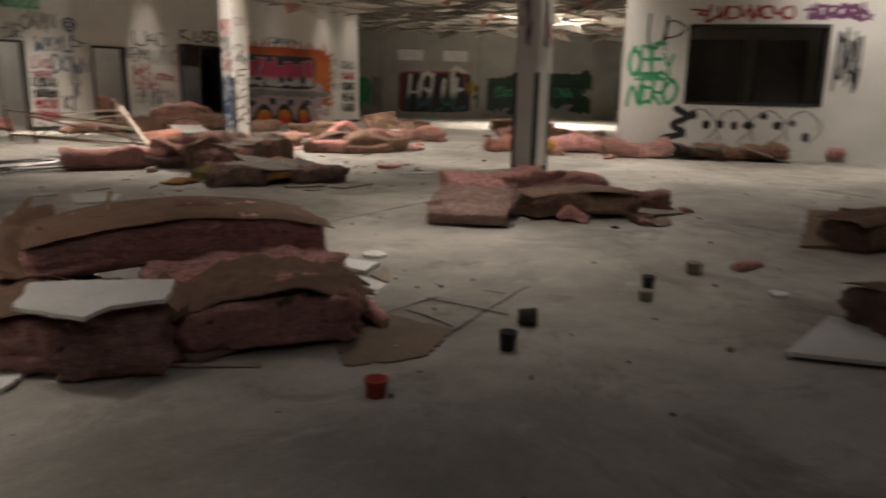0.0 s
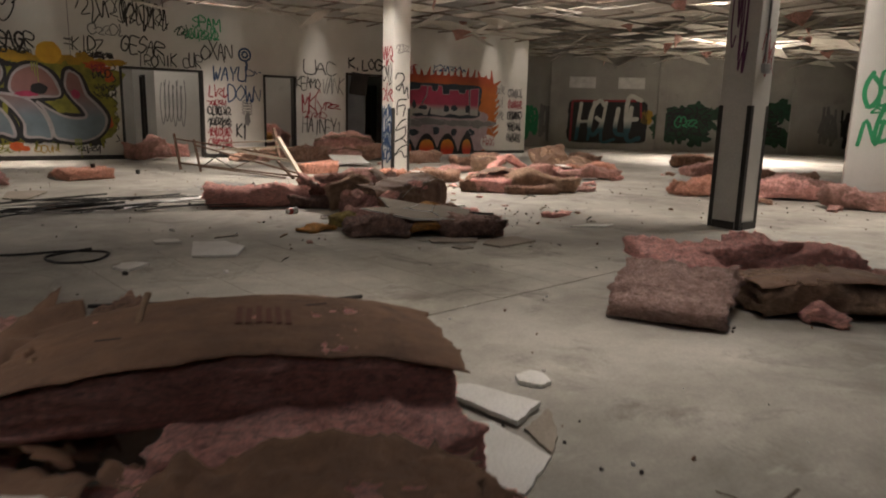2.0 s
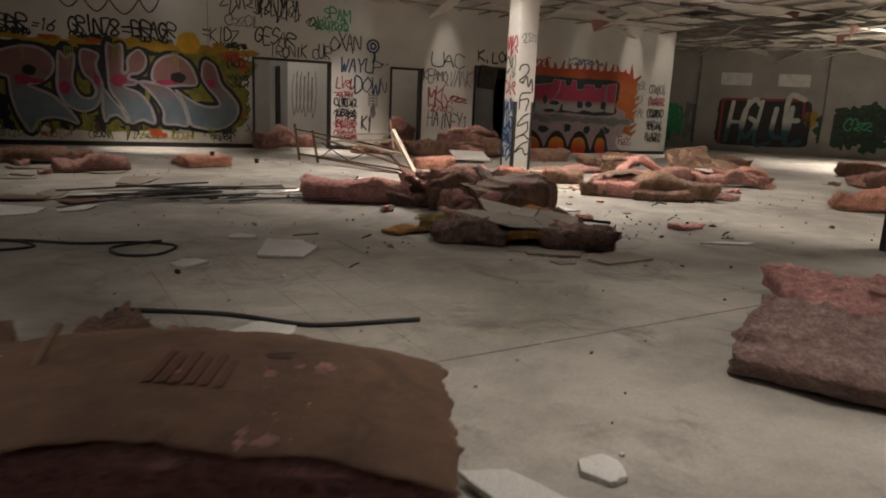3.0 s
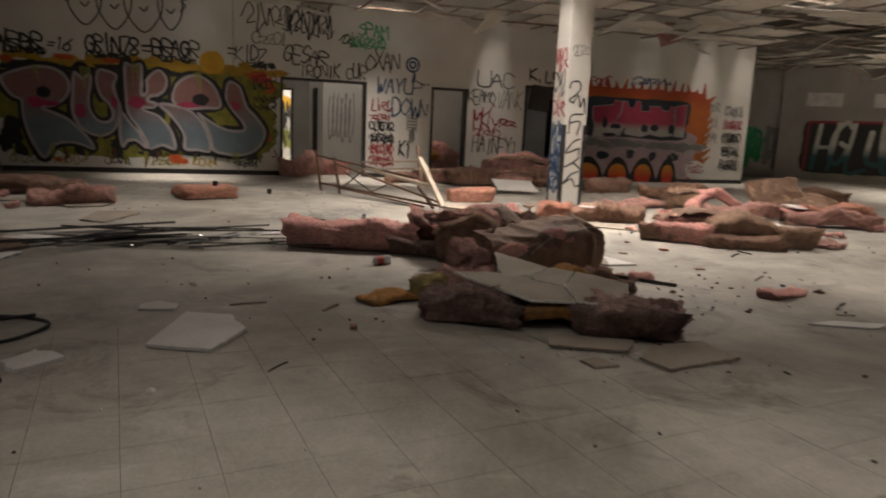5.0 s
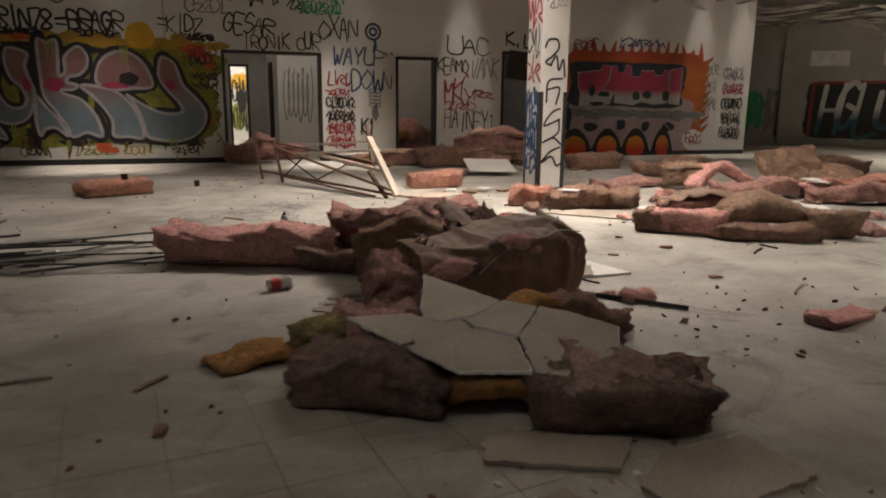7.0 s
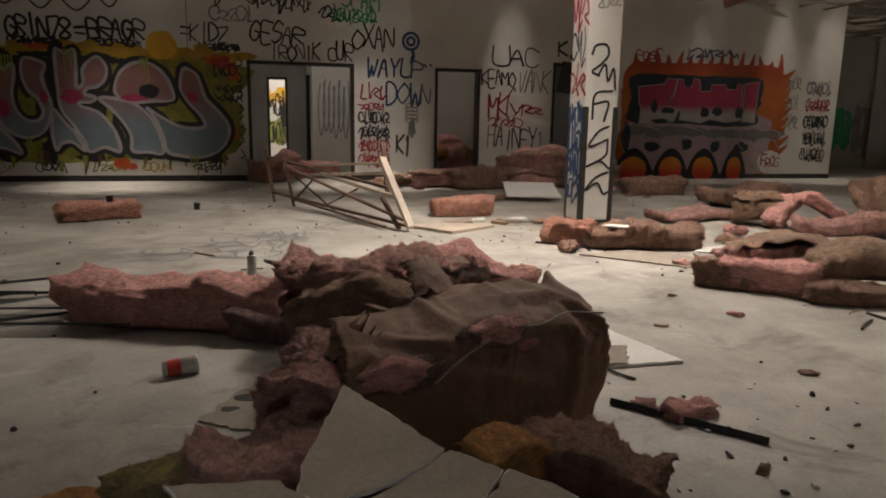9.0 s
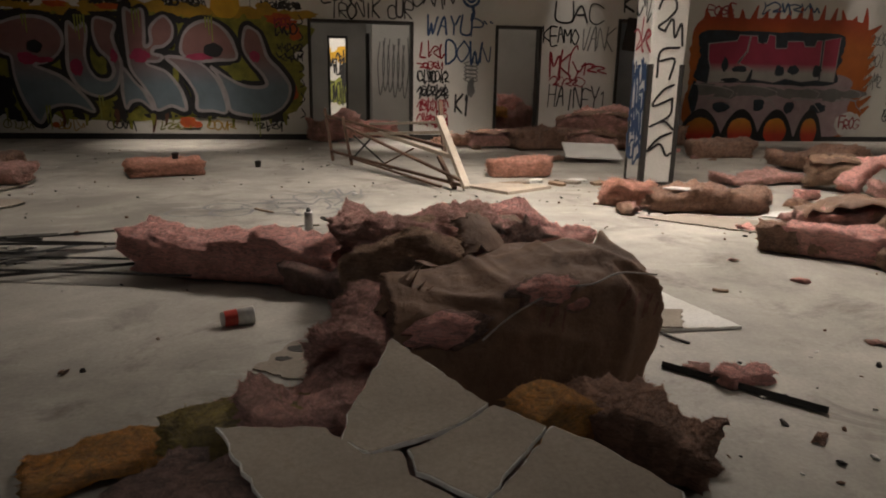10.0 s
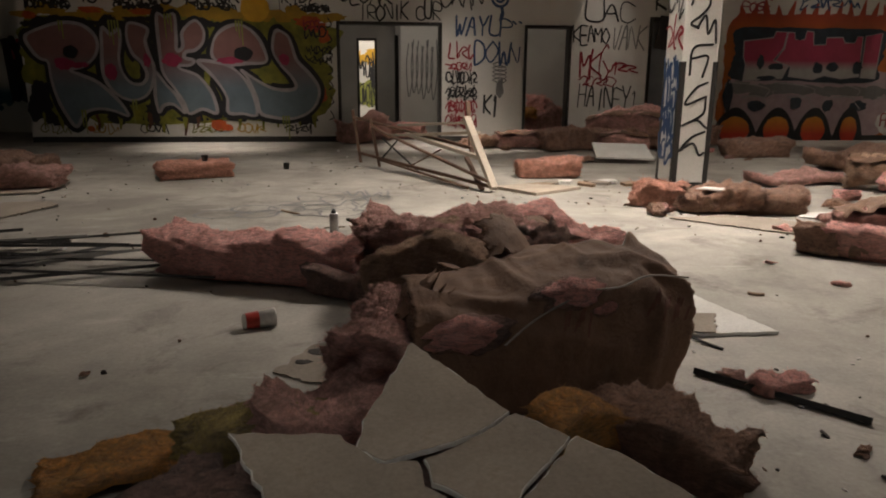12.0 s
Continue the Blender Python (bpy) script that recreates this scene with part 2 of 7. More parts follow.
M_DOOR = surface("blue_grey_door", (0.30, 0.33, 0.36), (0.2, 0.22, 0.24), 1.0, 60.0, 0.5, (0.12, 0.11, 0.1), 0.6, 1.5)
M_DARK = surface("dark_sheet", (0.06, 0.05, 0.045), (0.03, 0.027, 0.024), 2.0, 50.0, 0.8, (0.12, 0.1, 0.08), 0.62, 2.0)
M_RED = surface("red_plastic", (0.5, 0.05, 0.03), (0.36, 0.035, 0.025), 4.0, 60.0, 0.35, relief=0.05)
M_PLASTIC = surface("white_paper_cup", (0.72, 0.7, 0.66), (0.6, 0.58, 0.54), 4.0, 60.0, 0.5, relief=0.05)
M_CABLE = surface("black_rubber", (0.035, 0.032, 0.03), (0.02, 0.018, 0.017), 5.0, 80.0, 0.6)
M_STRAP = surface("grey_plastic_strap", (0.42, 0.38, 0.34), (0.3, 0.27, 0.24), 5.0, 80.0, 0.4)
P_BLACK = paint("paint_black", (0.018, 0.018, 0.02))
P_RED = paint("paint_red", (0.34, 0.03, 0.045))
P_BLUE = paint("paint_blue", (0.03, 0.075, 0.18))
P_GREEN = paint("paint_green", (0.04, 0.36, 0.15))
P_DGREEN = paint("paint_dark_green", (0.015, 0.085, 0.04), (0.008, 0.03, 0.018))
P_GREY = paint("paint_grey", (0.22, 0.22, 0.22))
P_YELLOW = paint("paint_yellow", (0.5, 0.29, 0.02), (0.3, 0.19, 0.02))
P_OLIVE = paint("paint_olive", (0.30, 0.29, 0.035), (0.11, 0.115, 0.015))
P_ORANGE = paint("paint_orange", (0.55, 0.12, 0.018), (0.36, 0.045, 0.012))
P_MAGENTA = paint("paint_magenta", (0.42, 0.04, 0.11), (0.3, 0.025, 0.07))
P_PALEPINK = paint("paint_pale_pink", (0.47, 0.36, 0.38), (0.36, 0.26, 0.29))
P_EDGE = paint("paint_letter_edge", (0.42, 0.38, 0.39))
P_WHITE = paint("paint_white", (0.78, 0.78, 0.76))
P_PURPLE = paint("paint_purple", (0.16, 0.05, 0.13))
P_LETTER = fade("paint_letter_fade", (0.15, 0.20, 0.235), (0.25, 0.125, 0.115), 0.95, 1.55)
P_BROWN = paint("paint_red_brown", (0.12, 0.04, 0.02))
P_DISC = paint("paint_bright_yellow", (0.72, 0.42, 0.03), (0.55, 0.3, 0.02))
P_LIME = paint("paint_lime", (0.33, 0.36, 0.08), (0.2, 0.22, 0.04))
P_NAVY = paint("paint_navy", (0.022, 0.04, 0.062), (0.01, 0.016, 0.025))
P_BANNER = fade("paint_banner_fade", (0.42, 0.41, 0.4), (0.4, 0.035, 0.09), 1.36, 1.54)
P_FIRE = fade("paint_fire_fade", (0.46, 0.12, 0.014), (0.36, 0.045, 0.012), 1.9, 2.4)
P_TEAL = fade("paint_teal_fade", (0.02, 0.10, 0.13), (0.62, 0.62, 0.58), 0.8, 1.15)
P_FLAME = fade("paint_flame_fade", (0.62, 0.05, 0.02), (0.7, 0.3, 0.03), 0.12, 0.45)

# ---- building helpers ----
def mesh_of(bm, name, material, smooth=False):
    me = bpy.data.meshes.new(name)
    bm.to_mesh(me)
    bm.free()
    for m in material if isinstance(material, (list, tuple)) else (material,):
        me.materials.append(m)
    if smooth:
        me.shade_smooth()
    return me


def part(name, bm, material, parent=None, label="", smooth=False):
    ob = new(name, mesh_of(bm, name, material, smooth))
    ob.parent = parent
    return tagged(ob, label) if label else ob


def split(name, bm, material, parent, label=""):
    """Links each separate piece of a bmesh as a part of its own."""
    bm.verts.index_update()
    bm.faces.index_update()
    left = set(bm.verts)
    for first in list(bm.verts):
        if first not in left:
            continue
        left.discard(first)
        todo, piece = [first], []
        while todo:
            v = todo.pop()
            piece.append(v)
            for e in v.link_edges:
                o = e.other_vert(v)
                if o in left:
                    left.discard(o)
                    todo.append(o)
        one, mine = bmesh.new(), {}
        for v in sorted(piece, key=lambda v: v.index):
            mine[v] = one.verts.new(v.co)
        for f in sorted({f for v in piece for f in v.link_faces}, key=lambda f: f.index):
            one.faces.new([mine[v] for v in f.verts])
        part(name, one, material, parent, label)
    bm.free()


def thing(name, label, category, m=None, group=""):
    ob = new(name)
    ob.empty_display_size = 0.2
    ob.matrix_world = m or Matrix()
    return tagged(ob, label, category, group)


def setting(name, bm, material, label, category, m=None, smooth=False):
    ob = part(name, bm, material, None, "", smooth)
    ob.matrix_world = m or Matrix()
    return tagged(ob, label, category, kind="structure")


def box(bm, x0, x1, y0, y1, z0, z1, m=None, bevel=0.0):
    made = bmesh.ops.create_cube(bm, size=1.0, matrix=(m or Matrix()) @ Matrix.Translation(((x0 + x1) / 2, (y0 + y1) / 2, (z0 + z1) / 2)) @ Matrix.Diagonal((x1 - x0, y1 - y0, z1 - z0, 1)))
    if bevel:
        edges = {e for v in made["verts"] for e in v.link_edges}
        bmesh.ops.bevel(bm, geom=list(edges), offset=bevel, segments=2, affect="EDGES", profile=0.6)
    return bm


def panel(u0, u1, v0, v1, thick, holes=()):
    """A slab in u (x) and v (z), its front at y = 0 and its back at y = thick, with rectangular holes right through."""
    us = sorted({u0, u1, *[h[0] for h in holes], *[h[1] for h in holes]})
    vs = sorted({v0, v1, *[h[2] for h in holes], *[h[3] for h in holes]})
    solid = {}
    for i in range(len(us) - 1):
        for j in range(len(vs) - 1):
            cu, cv = (us[i] + us[i + 1]) / 2, (vs[j] + vs[j + 1]) / 2
            solid[i, j] = not any(a < cu < b and c < cv < d for a, b, c, d in holes)
    bm, known = bmesh.new(), {}

    def vert(i, j, k):
        if (i, j, k) not in known:
            known[i, j, k] = bm.verts.new((us[i], thick * k, vs[j]))
        return known[i, j, k]

    for (i, j), s in solid.items():
        if not s:
            continue
        bm.faces.new([vert(i, j, 0), vert(i + 1, j, 0), vert(i + 1, j + 1, 0), vert(i, j + 1, 0)])
        bm.faces.new([vert(i, j + 1, 1), vert(i + 1, j + 1, 1), vert(i + 1, j, 1), vert(i, j, 1)])
        for di, dj, a, b in ((-1, 0, (0, 1), (0, 0)), (1, 0, (1, 0), (1, 1)), (0, -1, (0, 0), (1, 0)), (0, 1, (1, 1), (0, 1))):
            if not solid.get((i + di, j + dj), False):
                bm.faces.new([vert(i + a[0], j + a[1], 1), vert(i + b[0], j + b[1], 1), vert(i + b[0], j + b[1], 0), vert(i + a[0], j + a[1], 0)])
    bmesh.ops.recalc_face_normals(bm, faces=bm.faces)
    return bm


def along(x, y, angle, z=0.0):
    """The pose of a wall that starts at x, y and runs at that angle; its front looks to the right of the run."""
    return pose(x, y, z, 0, 0, angle)


# ---- large structure ----
WALL_Y = 18.142
DOOR_1, DOOR_2, DOOR_3 = (4.50, 6.41), (7.94, 8.84), (10.33, 11.72)
floor = setting("floor", panel(-14, 40, -12, 34, 0.3), M_FLOOR, "dusty worn concrete floor strewn with debris", "floor", pose(0, 0, 0, -90))
setting("wall_north", panel(-0.87, 17.1, 0, ROOF, 0.2, [(*DOOR_1, -1, 2.14), (*DOOR_2, -1, 2.12), (*DOOR_3, -1, 2.3)]), M_WALL, "white plaster wall covered with graffiti", "wall", along(0, WALL_Y, 0))
setting("wall_return_east", panel(0, 9, 0, ROOF, 0.2), M_WALL, "plain white end wall", "wall", along(17.1, WALL_Y + 0.2, 90))
setting("wall_northwest", panel(-14, 0, 0, ROOF, 0.2), M_WALL, "set-back white wall with dark graffiti", "wall", along(-0.87, 20.6, 0))
setting("wall_return_west", panel(0.2, 2.46, 0, ROOF, 0.2), M_WALL, "short white return wall", "wall", along(-0.67, WALL_Y, 90))
FAR = along(22.0, 20.8, -40.5)
setting("wall_far", panel(-7.6, 22, 0, ROOF, 0.2), M_GREY_WALL, "far grey wall with dim murals", "wall", FAR)
WIN = along(12.45, 5.6, -60)
setting("wall_window", panel(0, 5.4, 0, ROOF, 0.22, [(1.15, 3.55, 0.98, 2.42)]), M_WALL, "white wall with a large unglazed opening", "wall", WIN)
setting("wall_west", panel(-14, 34, 0, ROOF, 0.2), M_GREY_WALL, "plain grey outer wall", "wall", along(-14, 0, 90))
setting("wall_south", panel(-40, 14, 0, ROOF, 0.2), M_GREY_WALL, "plain grey outer wall", "wall", along(0, -12, 180))
setting("wall_east", panel(-34, 12, 0, ROOF, 0.2), M_GREY_WALL, "plain grey outer wall", "wall", along(40, 0, -90))
setting("wall_outer_north", panel(-14, 40, 0, ROOF, 0.2), M_GREY_WALL, "plain grey outer wall", "wall", along(0, 33.8, 0))
# rooms behind the doorways
setting("wall_lobby", panel(5.76, 7.2, 0, ROOF, 0.15), M_WALL, "scribbled white wall behind the double doorway", "wall", along(0, 20.3, 0))
setting("wall_lobby_side", panel(0, 6.5, 0, ROOF, 0.15, [(0.9, 1.35, -1, 2.1)]), M_WALL, "white corridor wall with a dark doorway", "wall", along(5.91, 20.45, 90))
setting("wall_corridor_end", panel(2.0, 5.76, 0, ROOF, 0.15, [(4.8, 5.3, -1, 2.12)]), M_GREY_WALL, "corridor end wall with an open doorway", "wall", along(0, 23.0, 0))
setting("wall_room_end", panel(2.0, 8.0, 0, ROOF, 0.15), M_WALL, "bright graffiti wall of the end room", "wall", along(0, 26.2, 0))
setting("wall_store_back", panel(7.2, 9.6, 0, ROOF, 0.15), M_WALL, "white wall close behind the narrow doorway", "wall", along(0, 19.9, 0))
setting("wall_store_side", panel(0, 3.2, 0, ROOF, 0.15), M_WALL, "white partition wall", "wall", along(9.75, 18.342, 90))
setting("wall_closet", panel(9.75, 13.2, 0, ROOF, 0.15, [(1.55 + 9.75, 2.4 + 9.75, -1, 2.05)]), M_GREY_WALL, "grey wall with a dark inner doorway", "wall", along(0, 19.6, 0))
# roof deck with openings cut for the roof lights and added lamps
setting("ceiling", panel(-14, 40, -12, 34, 0.25, [(x - sx / 2, x + sx / 2, y - sy / 2, y + sy / 2) for x, y, sx, sy, p in ROOF_AND_FILL_LIGHTS]), M_DECK, "stained roof deck with open roof lights and added lamp openings", "ceiling", pose(0, 0, ROOF + 0.25, -90))

# ---- columns, door frames, ceiling grid ----
def column(x, y, w, d, guard, label):
    """A boxed white column with dark corner guards round its foot."""
    c = thing("column", label, "column", pose(x, y, 0), "columns of the hall")
    part("shaft", box(bmesh.new(), -w / 2, w / 2, -d / 2, d / 2, 0.0, ROOF, None, 0.012), M_WALL, c)
    for sx in (-1, 1):
        for sy in (-1, 1):
            bm = bmesh.new()
            ex, ey = sx * (w / 2 + 0.004), sy * (d / 2 + 0.004)
            box(bm, min(ex, ex - sx * 0.055), max(ex, ex - sx * 0.055), min(ey, ey - sy * 0.008), max(ey, ey - sy * 0.008), 0.0, guard)
            box(bm, min(ex, ex - sx * 0.008), max(ex, ex - sx * 0.008), min(ey - sy * 0.008, ey - sy * 0.055), max(ey - sy * 0.008, ey - sy * 0.055), 0.0, guard)
            part("corner_guard", bm, M_BLACK, c, "black steel corner guard")
    bm = bmesh.new()
    for sx in (-1, 1):
        ex = sx * (w / 2 + 0.003)
        box(bm, min(ex, ex + sx * 0.009), max(ex, ex + sx * 0.009), -d / 2 + 0.06, d / 2 - 0.06, 0.0, 0.09)
        ey = sx * (d / 2 + 0.003)
        box(bm, -w / 2 + 0.06, w / 2 - 0.06, min(ey, ey + sx * 0.009), max(ey, ey + sx * 0.009), 0.0, 0.09)
    part("skirting", bm, M_BLACK, c)
    return c


column(8.41, 12.30, 0.39, 0.40, 1.33, "white square column with black corner guards and tags")
col_b = column(8.735, 5.12, 0.35, 0.40, 1.42, "scuffed white column with a conduit and socket box")
bm = bmesh.new()
box(bm, -0.03, -0.01, -0.222, -0.202, 1.9, ROOF, None, 0.004)
part("conduit", bm, M_STEEL, col_b, "thin metal conduit")
bm = bmesh.new()
box(bm, -0.08, 0.05, -0.245, -0.203, 1.78, 1.88, None, 0.006)
part("socket_box", bm, M_STEEL, col_b, "grey metal socket box")


def door_frame(number, x0, x1, height, y, label, m=None):
    """Dark steel frame: two jambs and a head, lining the opening."""
    f = tagged(thing("door_%d" % number, label, "door frame", m), kind="structure")
    t, dpt = 0.055, 0.24
    for a in (x0, x1 - t):
        part("jamb", box(bmesh.new(), a, a + t, y - 0.02, y - 0.02 + dpt, 0, height, None, 0.005), M_FRAME, f)
    part("head", box(bmesh.new(), x0 + t, x1 - t, y - 0.02, y - 0.02 + dpt, height - t, height, None, 0.005), M_FRAME, f)
    return f


door_frame(1, 4.502, 6.408, 2.137, WALL_Y, "black steel frame of a wide doorless opening")
door_frame(2, 7.942, 8.838, 2.117, WALL_Y, "black steel frame of a narrow doorless opening")
d3 = door_frame(3, 10.332, 11.718, 2.297, WALL_Y, "dark frame of a doorway with a blue-grey leaf")
part("door_leaf", box(bmesh.new(), 10.40, 11.0, WALL_Y + 0.08, WALL_Y + 0.125, 0.01, 2.22, None, 0.004), M_DOOR, d3, "blue-grey door leaf")
part("hanging_panel", box(bmesh.new(), -0.26, 0.26, -0.02, 0.02, -0.3, 0.3, pose(10.72, WALL_Y - 0.05, 2.0, 8, 6, 0), 0.004), M_DARK, d3, "dark broken panel hanging from the frame")
door_frame(4, 21.352, 21.798, 2.097, 0, "dark frame of a corridor doorway", along(5.91, 0, 90))
door_frame(5, 4.802, 5.298, 2.117, 23.0, "dark frame of the end doorway")
door_frame(6, 11.302, 12.148, 2.047, 19.6, "black inner doorway")

bm = bmesh.new()
for a, b in ((-0.87, 4.5), (6.41, 7.94), (8.84, 10.33), (11.72, 17.1)):
    box(bm, a, b, WALL_Y - 0.013, WALL_Y - 0.002, 0, 0.1)
setting("baseboard", bm, M_BLACK, "black rubber skirting along the graffiti wall", "baseboard")

# window opening lining
wf = tagged(thing("window_1", "large unglazed opening in a dark steel frame", "window", WIN), kind="structure")
for nm, a, b, c, d in (("window_frame", 1.15, 3.55, 2.36, 2.42), ("window_sill", 1.15, 3.55, 0.98, 1.03), ("window_frame", 1.15, 1.21, 1.03, 2.36), ("window_frame", 3.49, 3.55, 1.03, 2.36)):
    part(nm, box(bmesh.new(), a + 0.002, b - 0.002, -0.015, 0.235, c + 0.002, d - 0.002, None, 0.004), M_FRAME, wf)
setting("wall_behind_window", panel(0.6, 4.6, 0, ROOF, 0.15), M_GREY_WALL, "dim room wall behind the opening", "wall", WIN @ pose(0, 2.6, 0))
# upright dark sheets added behind the opening to make it read dark
for a, b, lab in ((1.25, 2.3, "large dark sheet added behind the opening"), (2.5, 3.4, "narrower dark sheet added behind the opening")):
    ob = part("dark_sheet", box(bmesh.new(), a, b, 0.7, 0.78, 0, 2.2, None, 0.01), M_DARK)
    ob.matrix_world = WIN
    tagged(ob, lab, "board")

# suspended ceiling: runners, cross tees, what is left of the tiles
rng = random.Random(4)
bars, tiles_left = bmesh.new(), bmesh.new()
CELL_X, CELL_Y = 0.61, 1.22
for j in range(-9, 21):
    y = j * CELL_Y + 0.3
    for i in range(-22, 60, 6):
        x = i * CELL_X
        if rng.random() < 0.2:
            continue
        sag = rng.uniform(-0.06, 0.02)
        m = Matrix.Translation((x + 3 * CELL_X, y, GRID + sag)) @ pose(0, 0, 0, rng.uniform(-3, 3), rng.uniform(-0.8, 0.8), rng.uniform(-0.5, 0.5))
        box(bars, -3 * CELL_X, 3 * CELL_X, -0.012, 0.012, -0.002, 0.002, m)
        box(bars, -3 * CELL_X, 3 * CELL_X, -0.002, 0.002, 0.002, 0.04, m)
    for i in range(-22, 60):
        x = i * CELL_X
        r = rng.random()
        near_wall = y > 12.5
        if r < 0.5:
            m = Matrix.Translation((x, y + CELL_Y / 2, GRID + rng.uniform(-0.05, 0.02))) @ pose(0, 0, 0, rng.uniform(-2, 2), 0, rng.uniform(-1, 1))
            box(bars, -0.012, 0.012, -CELL_Y / 2, CELL_Y / 2, -0.002, 0.002, m)
            box(bars, -0.002, 0.002, -CELL_Y / 2, CELL_Y / 2, 0.002, 0.04, m)
        open_here = any(abs(x + 0.3 - a) < c / 2 + 0.35 and abs(y + 0.6 - b) < d / 2 + 0.6 for a, b, c, d, e in ROOF_AND_FILL_LIGHTS)
        # cover left open under lamps, thin where unseen, to let light down
        if rng.random() < (0.0 if open_here and y > 15.5 else 0.22 if open_here else 0.7 if near_wall else 0.15 if y < 6.5 and x < 9 else 0.78):
            tilt = rng.uniform(-3, 3) if rng.random() < 0.8 else rng.uniform(-28, 28)
            ln = CELL_Y * (1.0 if rng.random() < 0.6 else rng.uniform(0.3, 0.8))
            drop = 0.0 if abs(tilt) < 5 else -0.12
            m = Matrix.Translation((x + CELL_X / 2, y + CELL_Y / 2, GRID + 0.012 + drop)) @ pose(0, 0, 0, tilt * 0.6, tilt, rng.uniform(-2, 2))
            box(tiles_left, -0.295, 0.295, -ln / 2 + 0.01, ln / 2 - 0.01, 0.0, 0.018, m)
setting("ceiling_grid", bars, M_BAR, "bent rusty runners of a suspended ceiling", "ceiling")
setting("ceiling_tiles", tiles_left, M_CTILE, "stained leftover ceiling tiles, many missing or sagging", "ceiling")
shreds = bmesh.new()
for k in range(26):
    x, y = rng.uniform(9, 26), rng.uniform(8, 20)
    w, h = rng.uniform(0.1, 0.4), rng.uniform(0.08, 0.42)
    m = pose(x, y, GRID, rng.uniform(-25, 25), rng.uniform(-20, 20), rng.uniform(0, 180))
    p = [shreds.verts.new(m @ Vector(c)) for c in ((-w, 0, 0.02), (w, 0.02, 0.02), (w * 0.5, 0.05, -h * 0.5), (rng.uniform(-0.1, 0.1), 0.0, -h), (-w * 0.6, -0.04, -h * 0.4))]
    q = [shreds.verts.new(v.co + Vector((0.004, 0.012, 0))) for v in p]
    shreds.faces.new(p)
    shreds.faces.new(list(reversed(q)))
    for i in range(5):
        shreds.faces.new([p[i], q[i], q[(i + 1) % 5], p[(i + 1) % 5]])
setting("ceiling_shreds", shreds, M_OLD, "torn pink insulation hanging from the ceiling grid", "ceiling")

# ---- graffiti ----
def smooth_line(pts, per=5):
    """Catmull-Rom through the control points."""
    p = [Vector((*a, 0)) for a in pts]
    p = [p[0] * 2 - p[1], *p, p[-1] * 2 - p[-2]]
    out = []
    for k in range(1, len(p) - 2):
        a, b, c, d = p[k - 1:k + 3]
        for i in range(per):
            t = i / per
            out.append(0.5 * (2 * b + (c - a) * t + (2 * a - 5 * b + 4 * c - d) * t * t + (3 * b - a - 3 * c + d) * t ** 3))
    return out + [p[-2]]


def ribbon(bm, line, width, depth=0.0, swell=None):
    """A flat painted stroke in x and z along a line, with round ends; it rises a hair along its run so that crossings lie apart."""
    n = len(line)
    left, right = [], []
    for k, p in enumerate(line):
        d = line[min(k + 1, n - 1)] - line[max(k - 1, 0)]
        d = d.normalized() if d.length > 1e-6 else Vector((1, 0, 0))
        s = Vector((-d.y, d.x, 0)) * width / 2 * (swell(k / max(1, n - 1)) if swell else 1)
        y = -depth - 0.0012 * k / n
        left.append(bm.verts.new((p.x + s.x, y, p.y + s.y)))
        right.append(bm.verts.new((p.x - s.x, y, p.y - s.y)))
    for k in range(n - 1):
        bm.faces.new([left[k], left[k + 1], right[k + 1], right[k]])
    for end, a, b, way in ((0, left, right, -1), (n - 1, right, left, 1)):
        mid = (a[end].co + b[end].co) / 2
        arm = a[end].co - mid
        fan = [a[end]]
        for i in range(1, 6):
            ang = math.pi * i / 6
            c, s = math.cos(ang), math.sin(ang)
            fan.append(bm.verts.new((mid.x + arm.x * c - arm.z * s * 1, mid.y, mid.z + arm.z * c + arm.x * s * 1)))
        fan.append(b[end])
        bm.faces.new(fan)


def blob(bm, x, z, rx, rz, seed, depth=0.0, ragged=0.12, n=64, square=2.0):
    """A flat painted patch with an uneven edge."""
    verts = []
    for k in range(n):
        a = 2 * math.pi * k / n
        c, s = math.cos(a), math.sin(a)
        r = 1 / (abs(c) ** square + abs(s) ** square) ** (1 / square)
        r *= 1 + ragged * (fbm2(c * 2.2, s * 2.2, seed) + 0.6 * fbm2(c * 7, s * 7, seed + 4))
        verts.append(bm.verts.new((x + rx * r * c, -depth, z + rz * r * s)))
    bm.faces.new(verts)


def fbm2(a, b, seed):
    return noise.fractal(Vector((a + seed * 3.1, b - seed * 1.7, seed * 0.77)), 1.0, 2.0, 3)


# single-stroke letters on a 4 x 6 field
STROKES = {
    "A": "00 26 40;13 33", "B": "00 06 35 33 03;33 41 30 00", "C": "45 26 05 01 20 41", "D": "00 06 35 42 20 00", "E": "46 06 00 40;03 33",
    "F": "46 06 00;03 33", "G": "45 26 04 01 20 42 23", "H": "06 00;46 40;03 43", "I": "26 20", "K": "06 00;46 03 40", "L": "06 00 40", "M": "00 06 23 46 40",
    "N": "00 06 40 46", "O": "26 04 02 20 42 44 26", "P": "00 06 45 43 03", "R": "00 06 45 43 03 40", "S": "45 26 04 33 42 20 01", "T": "06 46;26 20",
    "U": "06 01 20 41 46", "V": "06 20 46", "W": "06 10 24 30 46", "X": "06 40;00 46", "Y": "06 23 46;23 20", "Z": "06 46 00 40", "1": "15 26 20", "6": "46 13 01 20 41 33 03",
    "7": "06 46 10", "8": "23 05 26 45 23 01 20 41 23", "0": "26 04 02 20 42 44 26", "2": "05 26 45 00 40", "=": "04 44;02 42", ".": "10 11", '"': "15 06;35 26", "9": "43 05 26 45 30", " ": "",
}


